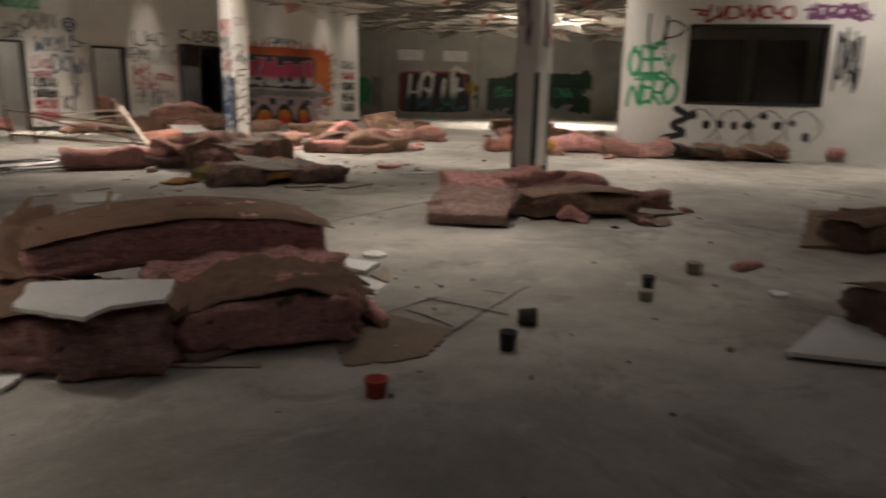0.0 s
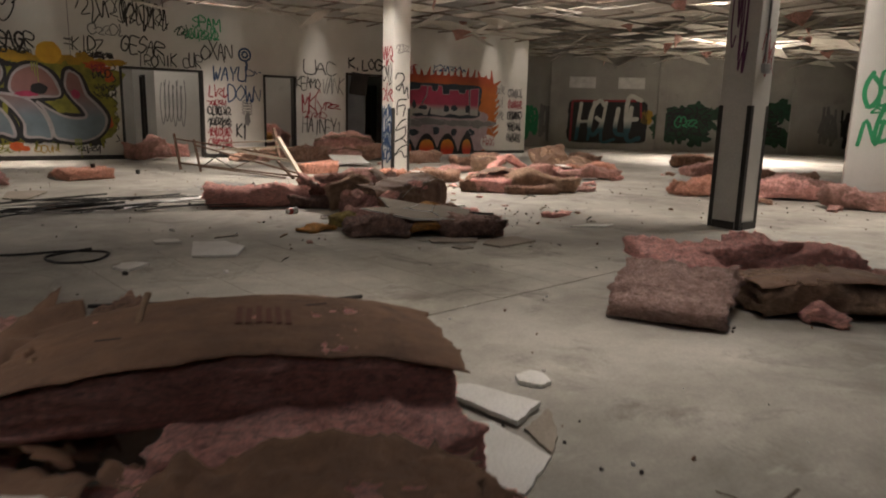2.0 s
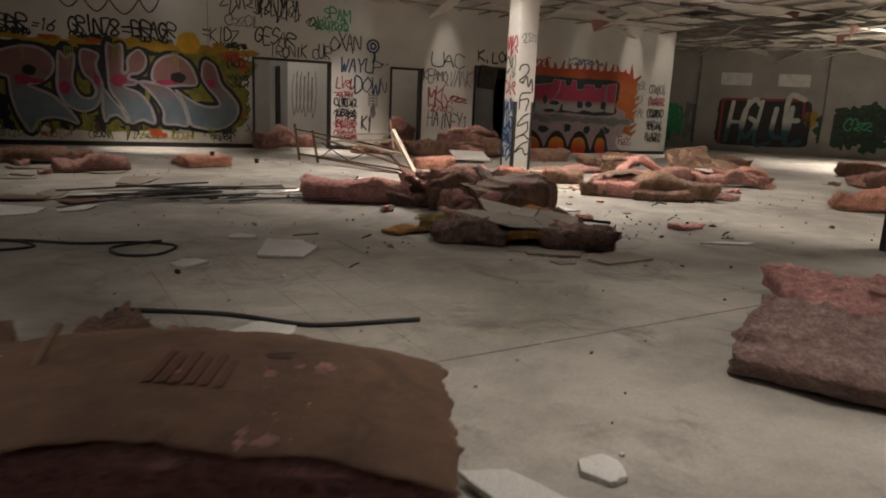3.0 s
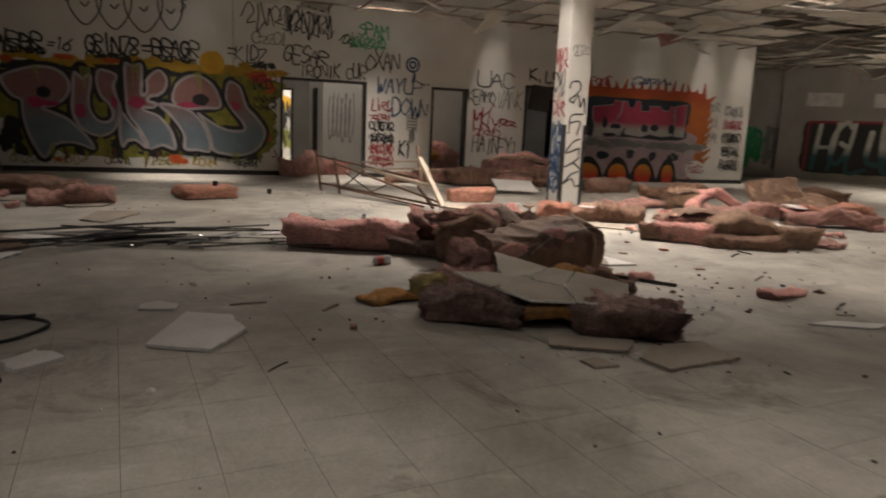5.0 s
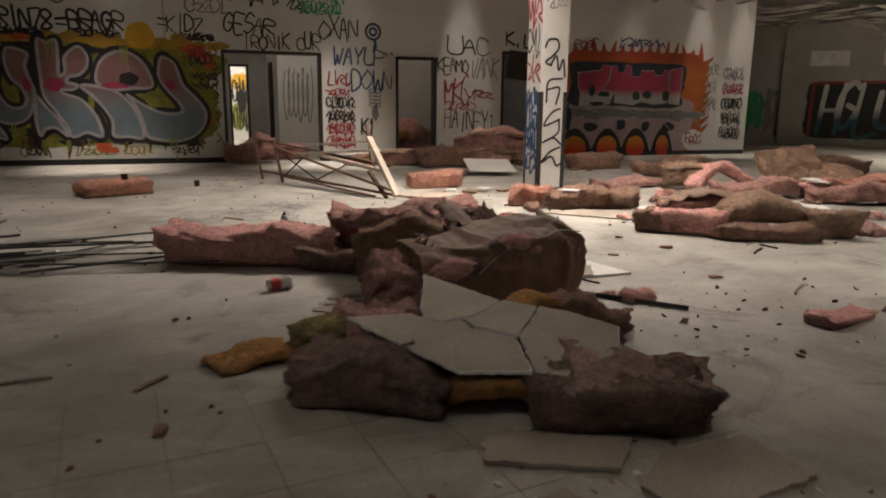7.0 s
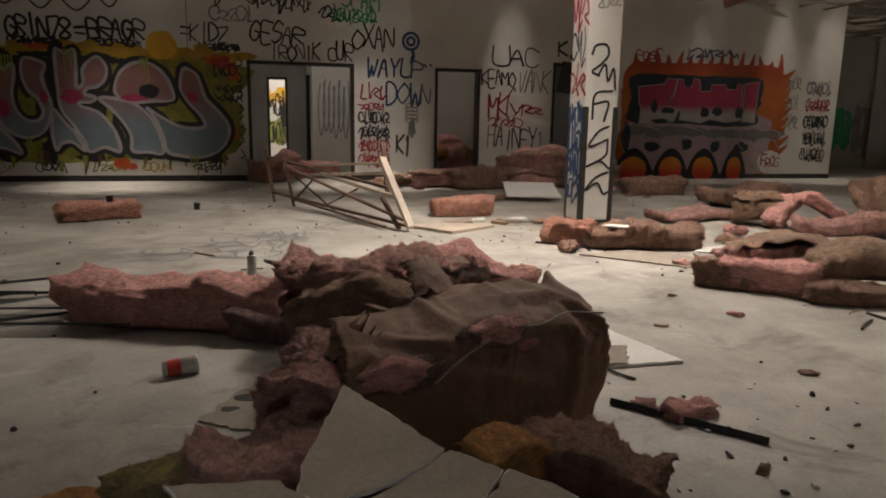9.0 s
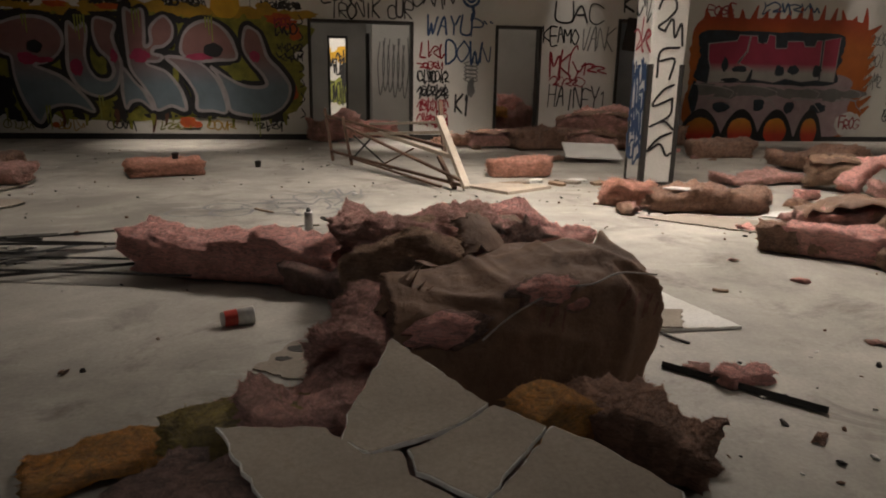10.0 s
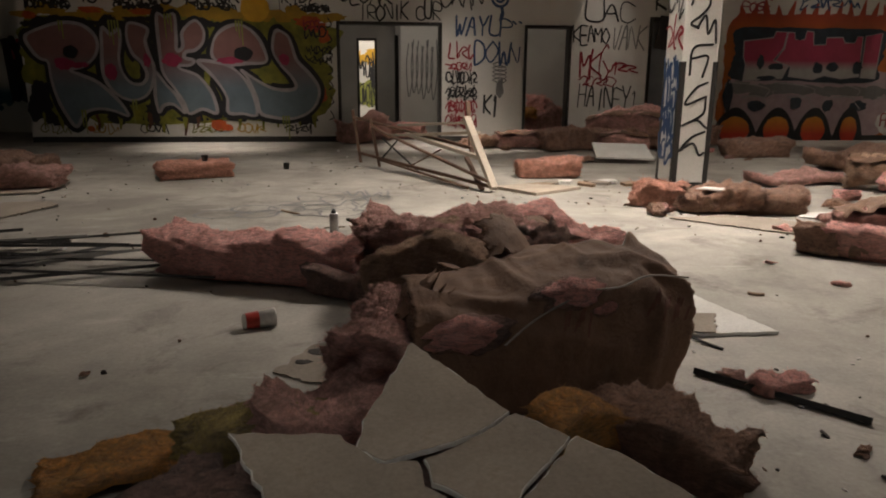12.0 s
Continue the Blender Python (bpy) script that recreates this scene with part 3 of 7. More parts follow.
def lettering(bm, text, x0, z0, x1, z1, seed, weight=0.028, wild=0.5):
    """Hand-drawn capitals that fill the given field."""
    rr = random.Random(seed)
    w = (x1 - x0) / max(1, len(text))
    h = z1 - z0
    lean = rr.uniform(-0.06, 0.16)
    wild *= 1.7
    for k, ch in enumerate(text):
        lift, tall, wide = rr.uniform(-0.14, 0.1) * h, rr.uniform(0.85, 1.2), rr.uniform(0.19, 0.26)
        for run in STROKES.get(ch, "").split(";"):
            pts = [(x0 + (k + 0.06 + wide * int(c[0]) + lean * int(c[1]) / 3 + rr.uniform(-0.08, 0.08) * wild) * w, z0 + lift + (tall * int(c[1]) / 6 + rr.uniform(-0.07, 0.07) * wild) * h) for c in run.split()]
            if len(pts) > 1:
                ribbon(bm, smooth_line(pts, 4), weight * rr.uniform(0.65, 1.1), 0.0013 * (k % 3))


def scrawl(bm, x0, z0, x1, z1, seed, loops=7, weight=0.025):
    """An unreadable tag: letter-like strokes of hooks, loops and dashes that run on and overlap."""
    rr = random.Random(seed)
    w, h = x1 - x0, z1 - z0
    n = max(3, loops)
    for k in range(n):
        cx = x0 + w * (k + 0.5) / n
        r = 0.75 * w / n
        kind = rr.randrange(4)
        if kind == 0:
            pts = [(cx + r * math.cos(a * 1.15 + k) * rr.uniform(0.6, 1.1), z0 + h * (0.5 + 0.5 * math.sin(a * 1.15 + k) * rr.uniform(0.7, 1.1))) for a in range(6)]
        elif kind == 1:
            pts = [(cx - r * rr.uniform(0.3, 1), z0 + h * rr.uniform(0.8, 1.1)), (cx, z0 + h * rr.uniform(0.0, 0.4)), (cx + r * rr.uniform(0.2, 0.8), z0 + h * rr.uniform(0.5, 1.0)), (cx + r * rr.uniform(0.5, 1.3), z0 - h * rr.uniform(-0.2, 0.15))]
        elif kind == 2:
            pts = [(cx, z0 + h * rr.uniform(0.85, 1.15)), (cx + r * rr.uniform(-0.3, 0.3), z0 + h * 0.5), (cx + r * rr.uniform(-0.5, 0.2), z0 - h * rr.uniform(-0.1, 0.2)), (cx + r * rr.uniform(0.4, 1.2), z0 + h * rr.uniform(0.0, 0.3))]
        else:
            pts = [(cx - r, z0 + h * rr.uniform(0.3, 0.7)), (cx, z0 + h * rr.uniform(0.6, 1.0)), (cx + r * 0.8, z0 + h * rr.uniform(0.4, 0.7)), (cx - r * 0.2, z0 + h * rr.uniform(0.1, 0.4)), (cx + r, z0 + h * rr.uniform(0.0, 0.3))]
        ribbon(bm, smooth_line(pts, 5), weight * rr.uniform(0.65, 1.1), 0.0013 * (k % 4))


def on_wall(name, bm, material, label, m):
    ob = new(name)
    ob.matrix_world = m
    split("stroke", bm, material, ob)
    return tagged(ob, label, "graffiti", "graffiti tags")


WALL_FACE = pose(0, WALL_Y - 0.003, 0)


def tag(text, x0, z0, x1, z1, material, label, seed, weight=0.028, m=WALL_FACE, wild=0.5):
    bm = bmesh.new()
    lettering(bm, text, x0, z0, x1, z1, seed, weight, wild)
    return on_wall("graffiti_tag", bm, material, label, m)


def scribble(x0, z0, x1, z1, material, label, seed, loops=7, weight=0.025, m=WALL_FACE, again=0):
    bm = bmesh.new()
    for k in range(1 + again):
        scrawl(bm, x0, z0, x1, z1, seed + k * 17, loops, weight)
    return on_wall("graffiti_tag", bm, material, label, m)


# large letter mural
mural = thing("graffiti_mural", "large mural of swelling pink and blue letters on yellow green", "graffiti", WALL_FACE)


def closed_line(pts, per=6):
    """Smooth closed outline through control points."""
    p = [Vector((*a, 0)) for a in pts]
    out = []
    for k in range(len(p)):
        a, b, c, d = p[k - 1], p[k], p[(k + 1) % len(p)], p[(k + 2) % len(p)]
        for i in range(per):
            t = i / per
            out.append(0.5 * (2 * b + (c - a) * t + (2 * a - 5 * b + 4 * c - d) * t * t + (3 * b - a - 3 * c + d) * t ** 3))
    return out


def filled(bm, line, depth):
    bm.faces.new([bm.verts.new((p.x, -depth, p.y)) for p in line])


bm = bmesh.new()
blob(bm, 1.8, 1.3, 2.66, 0.94, 3, 0.0, 0.09, 120, 6.0)
part("green_ground", bm, P_OLIVE, mural)
rr = random.Random(8)
bm = bmesh.new()
for k in range(30):
    x = -0.75 + k * 0.18
    blob(bm, x, 2.2 + rr.uniform(-0.06, 0.08), rr.uniform(0.14, 0.24), rr.uniform(0.04, 0.13), k, 0.0012 + 0.00008 * k, 0.35, 24)
split("yellow_fringe", bm, P_YELLOW, mural)
bm = bmesh.new()
for k in range(16):
    x = -0.72 + k * 0.22
    blob(bm, x, rr.uniform(2.0, 2.12), rr.uniform(0.1, 0.26), rr.uniform(0.04, 0.09), 60 + k, 0.0038 + 0.00008 * k, 0.4, 24)
for x, z, w, h in ((-0.66, 0.62, 0.22, 0.3), (-0.62, 0.95, 0.16, 0.14), (-0.3, 0.42, 0.2, 0.13), (0.62, 0.44, 0.2, 0.12), (1.22, 0.5, 0.16, 0.2), (1.9, 0.42, 0.26, 0.08), (2.7, 0.44, 0.22, 0.07), (3.9, 0.42, 0.22, 0.1)):
    blob(bm, x, z, w, h, int(x * 30) + 90, 0.0052 + 0.0002 * x, 0.4, 30)
split("black_shadow", bm, P_BLACK, mural)
bm = bmesh.new()
for k, (x, z, w, h) in enumerate(((1.76, 0.33, 0.06, 0.2), (1.98, 0.4, 0.05, 0.14), (0.28, 0.38, 0.07, 0.16), (1.15, 0.36, 0.05, 0.12))):
    ribbon(bm, smooth_line([(x, z + h), (x + 0.02, z), (x - 0.01, z - h)], 5), w * 2, 0.0064 + 0.0002 * k, lambda q: 1.0 - 0.75 * q)
split("brown_drip", bm, P_BROWN, mural)
bm = bmesh.new()
for k in range(15):
    x = -0.66 + k * 0.34 + rr.uniform(-0.06, 0.06)
    h = rr.uniform(0.08, 0.24)
    ribbon(bm, smooth_line([(x, 0.5), (x + rr.uniform(-0.02, 0.02), 0.4), (x, 0.42 - h)], 4), rr.uniform(0.05, 0.13), 0.0072 + 0.0001 * k, lambda q: 1.0 - 0.7 * q)
split("olive_drip", bm, P_OLIVE, mural)
bm = bmesh.new()
for x, z, w, h in ((2.36, 0.3, 0.16, 0.1), (2.52, 0.26, 0.08, 0.06), (0.14, 0.24, 0.06, 0.05), (3.98, 2.12, 0.22, 0.09), (4.16, 2.02, 0.16, 0.1), (4.28, 1.88, 0.1, 0.14), (4.22, 0.86, 0.08, 0.16), (-0.66, 2.16, 0.12, 0.06), (0.34, 2.26, 0.2, 0.06), (1.2, 2.24, 0.22, 0.05)):
    blob(bm, x, z, w, h, int(x * 10) + 7, 0.0088 + 0.0001 * x, 0.35, 24)
split("orange_patch", bm, P_ORANGE, mural)
bm = bmesh.new()
blob(bm, 3.1, 2.33, 0.25, 0.24, 5, 0.0094, 0.05, 40)
part("yellow_disc", bm, P_DISC, mural)
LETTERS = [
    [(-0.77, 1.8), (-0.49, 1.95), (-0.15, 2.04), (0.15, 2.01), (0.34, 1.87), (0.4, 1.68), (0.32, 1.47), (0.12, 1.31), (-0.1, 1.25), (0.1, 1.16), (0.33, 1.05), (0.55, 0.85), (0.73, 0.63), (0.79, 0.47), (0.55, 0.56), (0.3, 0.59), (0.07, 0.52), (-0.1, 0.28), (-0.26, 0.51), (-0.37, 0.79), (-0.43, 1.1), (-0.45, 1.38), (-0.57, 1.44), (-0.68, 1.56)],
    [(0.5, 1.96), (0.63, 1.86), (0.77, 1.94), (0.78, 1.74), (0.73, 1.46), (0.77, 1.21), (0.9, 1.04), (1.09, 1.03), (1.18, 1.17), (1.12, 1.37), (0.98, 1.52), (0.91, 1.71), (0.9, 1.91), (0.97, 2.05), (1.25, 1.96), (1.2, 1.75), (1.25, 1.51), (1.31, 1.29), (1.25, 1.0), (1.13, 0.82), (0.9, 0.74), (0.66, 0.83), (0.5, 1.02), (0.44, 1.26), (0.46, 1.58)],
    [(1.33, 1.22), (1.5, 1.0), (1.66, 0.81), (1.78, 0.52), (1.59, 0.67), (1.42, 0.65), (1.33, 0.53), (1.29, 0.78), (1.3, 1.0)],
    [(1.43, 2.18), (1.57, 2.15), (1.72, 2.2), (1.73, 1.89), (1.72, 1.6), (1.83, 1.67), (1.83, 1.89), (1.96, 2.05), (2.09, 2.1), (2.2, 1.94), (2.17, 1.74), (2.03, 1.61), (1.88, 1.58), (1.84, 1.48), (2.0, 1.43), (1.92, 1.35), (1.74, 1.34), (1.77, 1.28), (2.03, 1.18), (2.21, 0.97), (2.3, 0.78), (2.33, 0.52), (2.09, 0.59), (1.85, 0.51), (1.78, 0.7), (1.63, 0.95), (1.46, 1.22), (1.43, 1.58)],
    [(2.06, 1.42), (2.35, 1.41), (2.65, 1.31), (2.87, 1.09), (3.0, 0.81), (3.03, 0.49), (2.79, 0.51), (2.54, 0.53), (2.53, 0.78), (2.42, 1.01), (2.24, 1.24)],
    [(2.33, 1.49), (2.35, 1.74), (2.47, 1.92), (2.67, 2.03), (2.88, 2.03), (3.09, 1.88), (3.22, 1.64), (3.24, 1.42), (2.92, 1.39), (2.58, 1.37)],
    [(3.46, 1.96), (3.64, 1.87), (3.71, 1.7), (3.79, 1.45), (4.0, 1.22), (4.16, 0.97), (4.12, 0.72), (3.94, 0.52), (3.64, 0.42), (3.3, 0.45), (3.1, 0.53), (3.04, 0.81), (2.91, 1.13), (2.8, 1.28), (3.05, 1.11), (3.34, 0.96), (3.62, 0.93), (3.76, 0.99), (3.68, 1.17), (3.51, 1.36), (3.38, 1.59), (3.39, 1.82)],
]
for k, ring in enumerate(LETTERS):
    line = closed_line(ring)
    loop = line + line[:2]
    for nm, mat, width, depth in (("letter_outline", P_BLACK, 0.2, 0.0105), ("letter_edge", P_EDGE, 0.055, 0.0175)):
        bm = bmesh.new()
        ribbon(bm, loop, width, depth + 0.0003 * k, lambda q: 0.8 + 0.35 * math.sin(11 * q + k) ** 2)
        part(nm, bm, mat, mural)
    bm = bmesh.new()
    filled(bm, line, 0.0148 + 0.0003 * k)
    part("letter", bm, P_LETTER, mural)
bm = bmesh.new()
for x, z, w, h in ((-0.06, 1.56, 0.13, 0.11), (2.86, 1.56, 0.17, 0.12)):
    blob(bm, x, z, w, h, 7, 0.0206, 0.12, 24)
split("letter_counter", bm, P_BLACK, mural)
bm = bmesh.new()
for x, z, w, h in ((1.0, 1.28, 0.07, 0.14), (3.3, 1.2, 0.2, 0.16), (2.2, 1.12, 0.05, 0.16)):
    blob(bm, x, z, w, h, int(x * 9) + 3, 0.0144, 0.2, 24)
split("olive_counter", bm, P_OLIVE, mural)
bm = bmesh.new()
for x, z, w, h in ((-0.2, 1.36, 0.16, 0.1), (0.06, 1.34, 0.18, 0.05), (0.58, 1.22, 0.1, 0.14), (1.2, 1.42, 0.06, 0.12), (1.62, 1.44, 0.16, 0.12), (2.62, 1.44, 0.22, 0.06), (3.56, 1.46, 0.1, 0.1)):
    blob(bm, x, z, w, h, int(x * 9) + 3, 0.0203, 0.3, 24)
split("magenta_glow", bm, P_MAGENTA, mural)
bm = bmesh.new()
for k, (x, z, n) in enumerate(((-0.2, 2.06, 2), (0.62, 2.08, 4), (1.56, 2.2, 3), (2.76, 2.1, 3), (0.02, 0.56, 2), (0.9, 0.74, 2), (3.5, 0.46, 3))):
    for j in range(n):
        ribbon(bm, smooth_line([(x + j * 0.05, z), (x + j * 0.05, z - 0.1), (x + j * 0.05 + 0.005, z - 0.16 - 0.12 * ((j * 7 + k) % 3))], 3), 0.035, 0.0212, lambda q: 1.0 - 0.5 * q)
split("green_drip", bm, P_LIME, mural)
bm = bmesh.new()
scrawl(bm, 3.92, 1.86, 4.3, 2.04, 311, 4, 0.03)
for k in range(2):
    scrawl(bm, 3.96, 1.4 + 0.16 * k, 4.4, 1.54 + 0.16 * k, 313 + k, 6, 0.026)
for k in range(7):
    ribbon(bm, smooth_line([(4.34, 0.4 + 0.27 * k), (4.42, 0.45 + 0.27 * k), (4.36, 0.56 + 0.27 * k)], 4), 0.02, 0.002)
for v in bm.verts:
    v.co.y -= 0.0105
split("black_scrawl", bm, P_BLACK, mural)
bm = bmesh.new()
scrawl(bm, 3.9, 1.98, 4.2, 2.14, 321, 4, 0.03)
for v in bm.verts:
    v.co.y -= 0.0112
split("red_scrawl", bm, P_RED, mural)

# fire mural
fire = thing("graffiti_mural", "fiery mural with magenta band and orange arches", "graffiti", WALL_FACE)
bm = bmesh.new()
blob(bm, 13.8, 1.22, 1.95, 1.18, 12, 0.0, 0.05, 100, 8.0)
for k in range(15):
    x = 12.1 + k * 0.245
    ribbon(bm, smooth_line([(x, 2.2), (x + 0.03, 2.38), (x + rr.uniform(-0.05, 0.1), 2.46 + rr.uniform(0, 0.2))], 4), 0.24, 0.0008 + 0.0001 * k, lambda s: 1.0 - 0.85 * s)
for k in range(9):
    z = 0.5 + k * 0.2
    ribbon(bm, smooth_line([(15.5, z), (15.72, z + 0.08), (15.85 + rr.uniform(-0.05, 0.08), z + 0.22)], 4), 0.22, 0.0025, lambda s: 1.0 - 0.8 * s)
split("orange_ground", bm, P_FIRE, fire)
bm = bmesh.new()
blob(bm, 13.72, 0.72, 1.72, 0.66, 14, 0.004, 0.04, 80, 7.0)
part("pale_band", bm, P_PALEPINK, fire)
bm = bmesh.new()
blob(bm, 13.6, 1.64, 1.56, 0.5, 21, 0.0052, 0.07, 60, 9.0)
part("navy_shadow", bm, P_NAVY, fire)
BLOCKS = (
    ((12.22, 1.89), (12.81, 1.96), (12.85, 2.07), (13.08, 2.06), (13.04, 1.77), (12.86, 1.54), (13.18, 1.42), (13.08, 1.2), (12.27, 1.15), (12.3, 1.44), (12.24, 1.6)),
    ((13.1, 2.06), (13.23, 2.06), (13.26, 1.93), (13.45, 1.93), (13.48, 2.09), (13.62, 2.07), (13.65, 1.83), (13.9, 1.84), (13.9, 1.97), (14.24, 1.98), (14.29, 1.88), (14.5, 1.88), (14.54, 2.0), (14.66, 2.0), (14.68, 1.24), (14.3, 1.2), (13.95, 1.26), (13.7, 1.18), (13.2, 1.24), (13.22, 1.42), (12.9, 1.53), (13.06, 1.76)),
    ((14.71, 2.01), (15.06, 2.07), (15.03, 1.2), (14.72, 1.22)))
for k, ring in enumerate(BLOCKS):
    bm, edge = bmesh.new(), bmesh.new()
    bm.faces.new([bm.verts.new((x, -0.0068 - 0.0002 * k, z)) for x, z in ring])
    part("block_letter", bm, P_BANNER, fire, "magenta letter block fading to white")
    ribbon(edge, [Vector((x, z, 0)) for x, z in ring + ring[:1]], 0.022, 0.0078 + 0.0003 * k)
    part("letter_outline", edge, P_EDGE, fire, "thin pale outline")
bm = bmesh.new()
for k, (x, z, w, h) in enumerate(((12.6, 1.5, 0.07, 0.14), (12.92, 1.42, 0.16, 0.06), (13.8, 1.4, 0.1, 0.11), (14.1, 1.42, 0.12, 0.09), (14.62, 1.42, 0.1, 0.13), (13.35, 2.0, 0.09, 0.09), (12.75, 1.2, 0.2, 0.05), (14.05, 1.17, 0.2, 0.04), (12.62, 0.68, 0.17, 0.1), (13.42, 0.72, 0.13, 0.12), (14.1, 0.68, 0.11, 0.12), (14.75, 0.68, 0.18, 0.1), (12.0, 0.85, 0.1, 0.3))):
    blob(bm, x, z, w, h, 70 + k, 0.0092 + 0.0001 * k, 0.3, 14)
split("blue_shadow", bm, P_NAVY, fire)
bm = bmesh.new()
for k in range(8):
    blob(bm, 12.2 + k * 0.47, 0.98 + rr.uniform(-0.05, 0.06), 0.3, rr.uniform(0.07, 0.14), 30 + k, 0.0082 + 0.0001 * k, 0.3, 30)
split("grey_patch", bm, P_GREY, fire)
bm = bmesh.new()
for k in range(4):
    ribbon(bm, smooth_line([(12.0 + k * 0.95, 1.12), (12.5 + k * 0.95, 1.08), (12.85 + k * 0.95, 0.98), (12.75 + k * 0.95, 0.8), (12.9 + k * 0.95, 0.62)], 4), 0.02, 0.0106 + 0.0002 * k)
    ribbon(bm, smooth_line([(12.3 + k * 0.95, 0.84), (12.55 + k * 0.95, 0.86), (12.75 + k * 0.95, 0.83)], 4), 0.04, 0.0116)
split("white_line", bm, P_EDGE, fire)
bm, bm2 = bmesh.new(), bmesh.new()
for k, x in enumerate((12.2, 13.08, 13.86, 14.62)):
    w = (0.42, 0.36, 0.34, 0.24)[k]
    ribbon(bm, smooth_line([(x - w, 0.06), (x - w * 0.55, 0.4), (x, 0.56), (x + w * 0.55, 0.4), (x + w, 0.06)], 8), 0.17, 0.0122 + 0.0002 * k)
    blob(bm2, x, 0.2, w * 0.75, 0.27, 90 + k, 0.0138 + 0.0002 * k, 0.06, 32)
split("arch_outline", bm, P_BLACK, fire)
split("arch_flame", bm2, P_FLAME, fire)
bm = bmesh.new()
blob(bm, 15.5, 0.36, 0.32, 0.24, 99, 0.0145, 0.1, 32)
part("signature_ground", bm, P_WHITE, fire)
bm = bmesh.new()
lettering(bm, "FROG", 15.28, 0.28, 15.74, 0.48, 5, 0.03)
for v in bm.verts:
    v.co.y -= 0.0155
split("signature_letter", bm, P_RED, fire)

# tags on the long wall
tag("WRBR", -0.82, 2.38, -0.02, 2.68, P_BLACK, "black sprayed tag on white plaster", 1, 0.05)
tag("=16", 0.03, 2.38, 0.45, 2.58, P_BLACK, "small black sprayed number", 2, 0.035)
tag("GRIN78", 0.72, 2.4, 1.67, 2.7, P_BLACK, "black sprayed tag above the mural", 3, 0.05)
tag("=BRAGR", 1.76, 2.42, 2.85, 2.7, P_BLACK, "black sprayed tag above the mural", 4, 0.05)
for k, (a, b) in enumerate(((-0.75, 0.0), (0.75, 1.6), (1.95, 2.75), (3.72, 4.38))):
    scribble(a, 2.28, b, 2.40, P_BLACK, "dense black sprayed scrawl", 30 + k, 9, 0.035, again=1)
tag("=KIDZ", 3.4, 2.42, 4.18, 2.70, P_BLACK, "black sprayed tag above the mural", 5, 0.034)
scribble(3.74, 3.1, 4.7, 3.62, P_BLACK, "tall angular black scrawl", 41, 5, 0.035)
scribble(4.6, 3.05, 5.6, 3.6, P_BLACK, "dense looping black scrawl", 42, 7, 0.035, again=1)
scribble(3.93, 2.78, 4.64, 3.06, P_GREY, "grey looping scrawl on the plaster", 43, 5, 0.03)
tag("GESAR", 4.57, 2.46, 5.46, 2.78, P_BLACK, "black sprayed name over the doorway", 6, 0.036)
tag("IRONIK CUR", 4.92, 2.19, 6.38, 2.46, P_BLACK, "black sprayed words over the doorway", 7, 0.034)
tag("SPAM", 6.2, 3.12, 6.86, 3.4, P_GREEN, "green sprayed tag high on the wall", 8, 0.035)
scribble(6.0, 2.86, 6.8, 3.12, P_GREEN, "fuzzy green sprayed scrawl", 44, 7, 0.03, again=1)
scribble(5.8, 2.9, 6.1, 3.2, P_DGREEN, "dark green sprayed stroke", 144, 2, 0.03)
tag("OXAN", 6.36, 2.42, 7.17, 2.8, P_BLACK, "black sprayed tag beside the doorway", 9, 0.034)
tag("WAYUP\"", 6.62, 1.92, 7.9, 2.24, P_BLUE, "blue sprayed words on white plaster", 10, 0.036)
tag("DOWN", 7.0, 1.42, 7.86, 1.76, P_BLUE, "blue sprayed word on white plaster", 11, 0.036)
bm = bmesh.new()
for r in (0.07, 0.15):
    ribbon(bm, smooth_line([(7.47 + r * math.cos(a * 0.7), 2.58 + r * math.sin(a * 0.7)) for a in range(10)], 3), 0.05, r * 0.01)
ribbon(bm, smooth_line([(7.5, 2.42), (7.52, 2.3), (7.48, 2.2)], 3), 0.06)
on_wall("graffiti_tag", bm, P_BLUE, "blue sprayed spiral disc", WALL_FACE)
scribble(6.5, 1.5, 6.98, 1.78, P_RED, "red sprayed word beside the doorway", 45, 4, 0.034)
scribble(6.5, 1.3, 6.95, 1.46, P_RED, "red sprayed scrawl beside the doorway", 145, 5, 0.028)
for k in range(4):
    scribble(6.5, 0.28 + 0.26 * k, 7.05, 0.5 + 0.26 * k, P_BLACK if k in (2, 3) else P_RED, "small crowded sprayed scrawl", 46 + k, 7, 0.028, again=1)
bm = bmesh.new()
for k in range(5):
    ribbon(bm, smooth_line([(7.36, 1.42 - 0.07 * k), (7.5, 1.46 - 0.07 * k), (7.62, 1.4 - 0.07 * k), (7.5, 1.36 - 0.07 * k), (7.38, 1.4 - 0.07 * k)], 4), 0.02, 0.0003 * k)
blob(bm, 7.5, 0.98, 0.07, 0.18, 77, 0.001, 0.3, 24)
on_wall("graffiti_tag", bm, P_GREY, "grey scribbled light bulb shape", WALL_FACE)
tag("K1", 7.2, 0.52, 7.5, 0.82, P_BLACK, "small black sprayed sign", 12, 0.04)
tag("UAC", 9.08, 2.2, 10.05, 2.54, P_BLACK, "large black sprayed letters on plaster", 13, 0.034)
tag("KEAMO", 8.86, 1.82, 9.56, 2.1, P_BLACK, "black sprayed tag beside the doorway", 14, 0.034)
tag("VANK", 9.58, 1.74, 10.24, 2.12, P_GREY, "grey sprayed tag beside the doorway", 15, 0.03)
tag("MKC", 9.02, 1.2, 9.6, 1.66, P_RED, "uneven dark red sprayed tag", 16, 0.04, wild=1.2)
scribble(9.5, 1.28, 10.1, 1.5, P_RED, "uneven dark red sprayed flourish", 51, 3, 0.03)
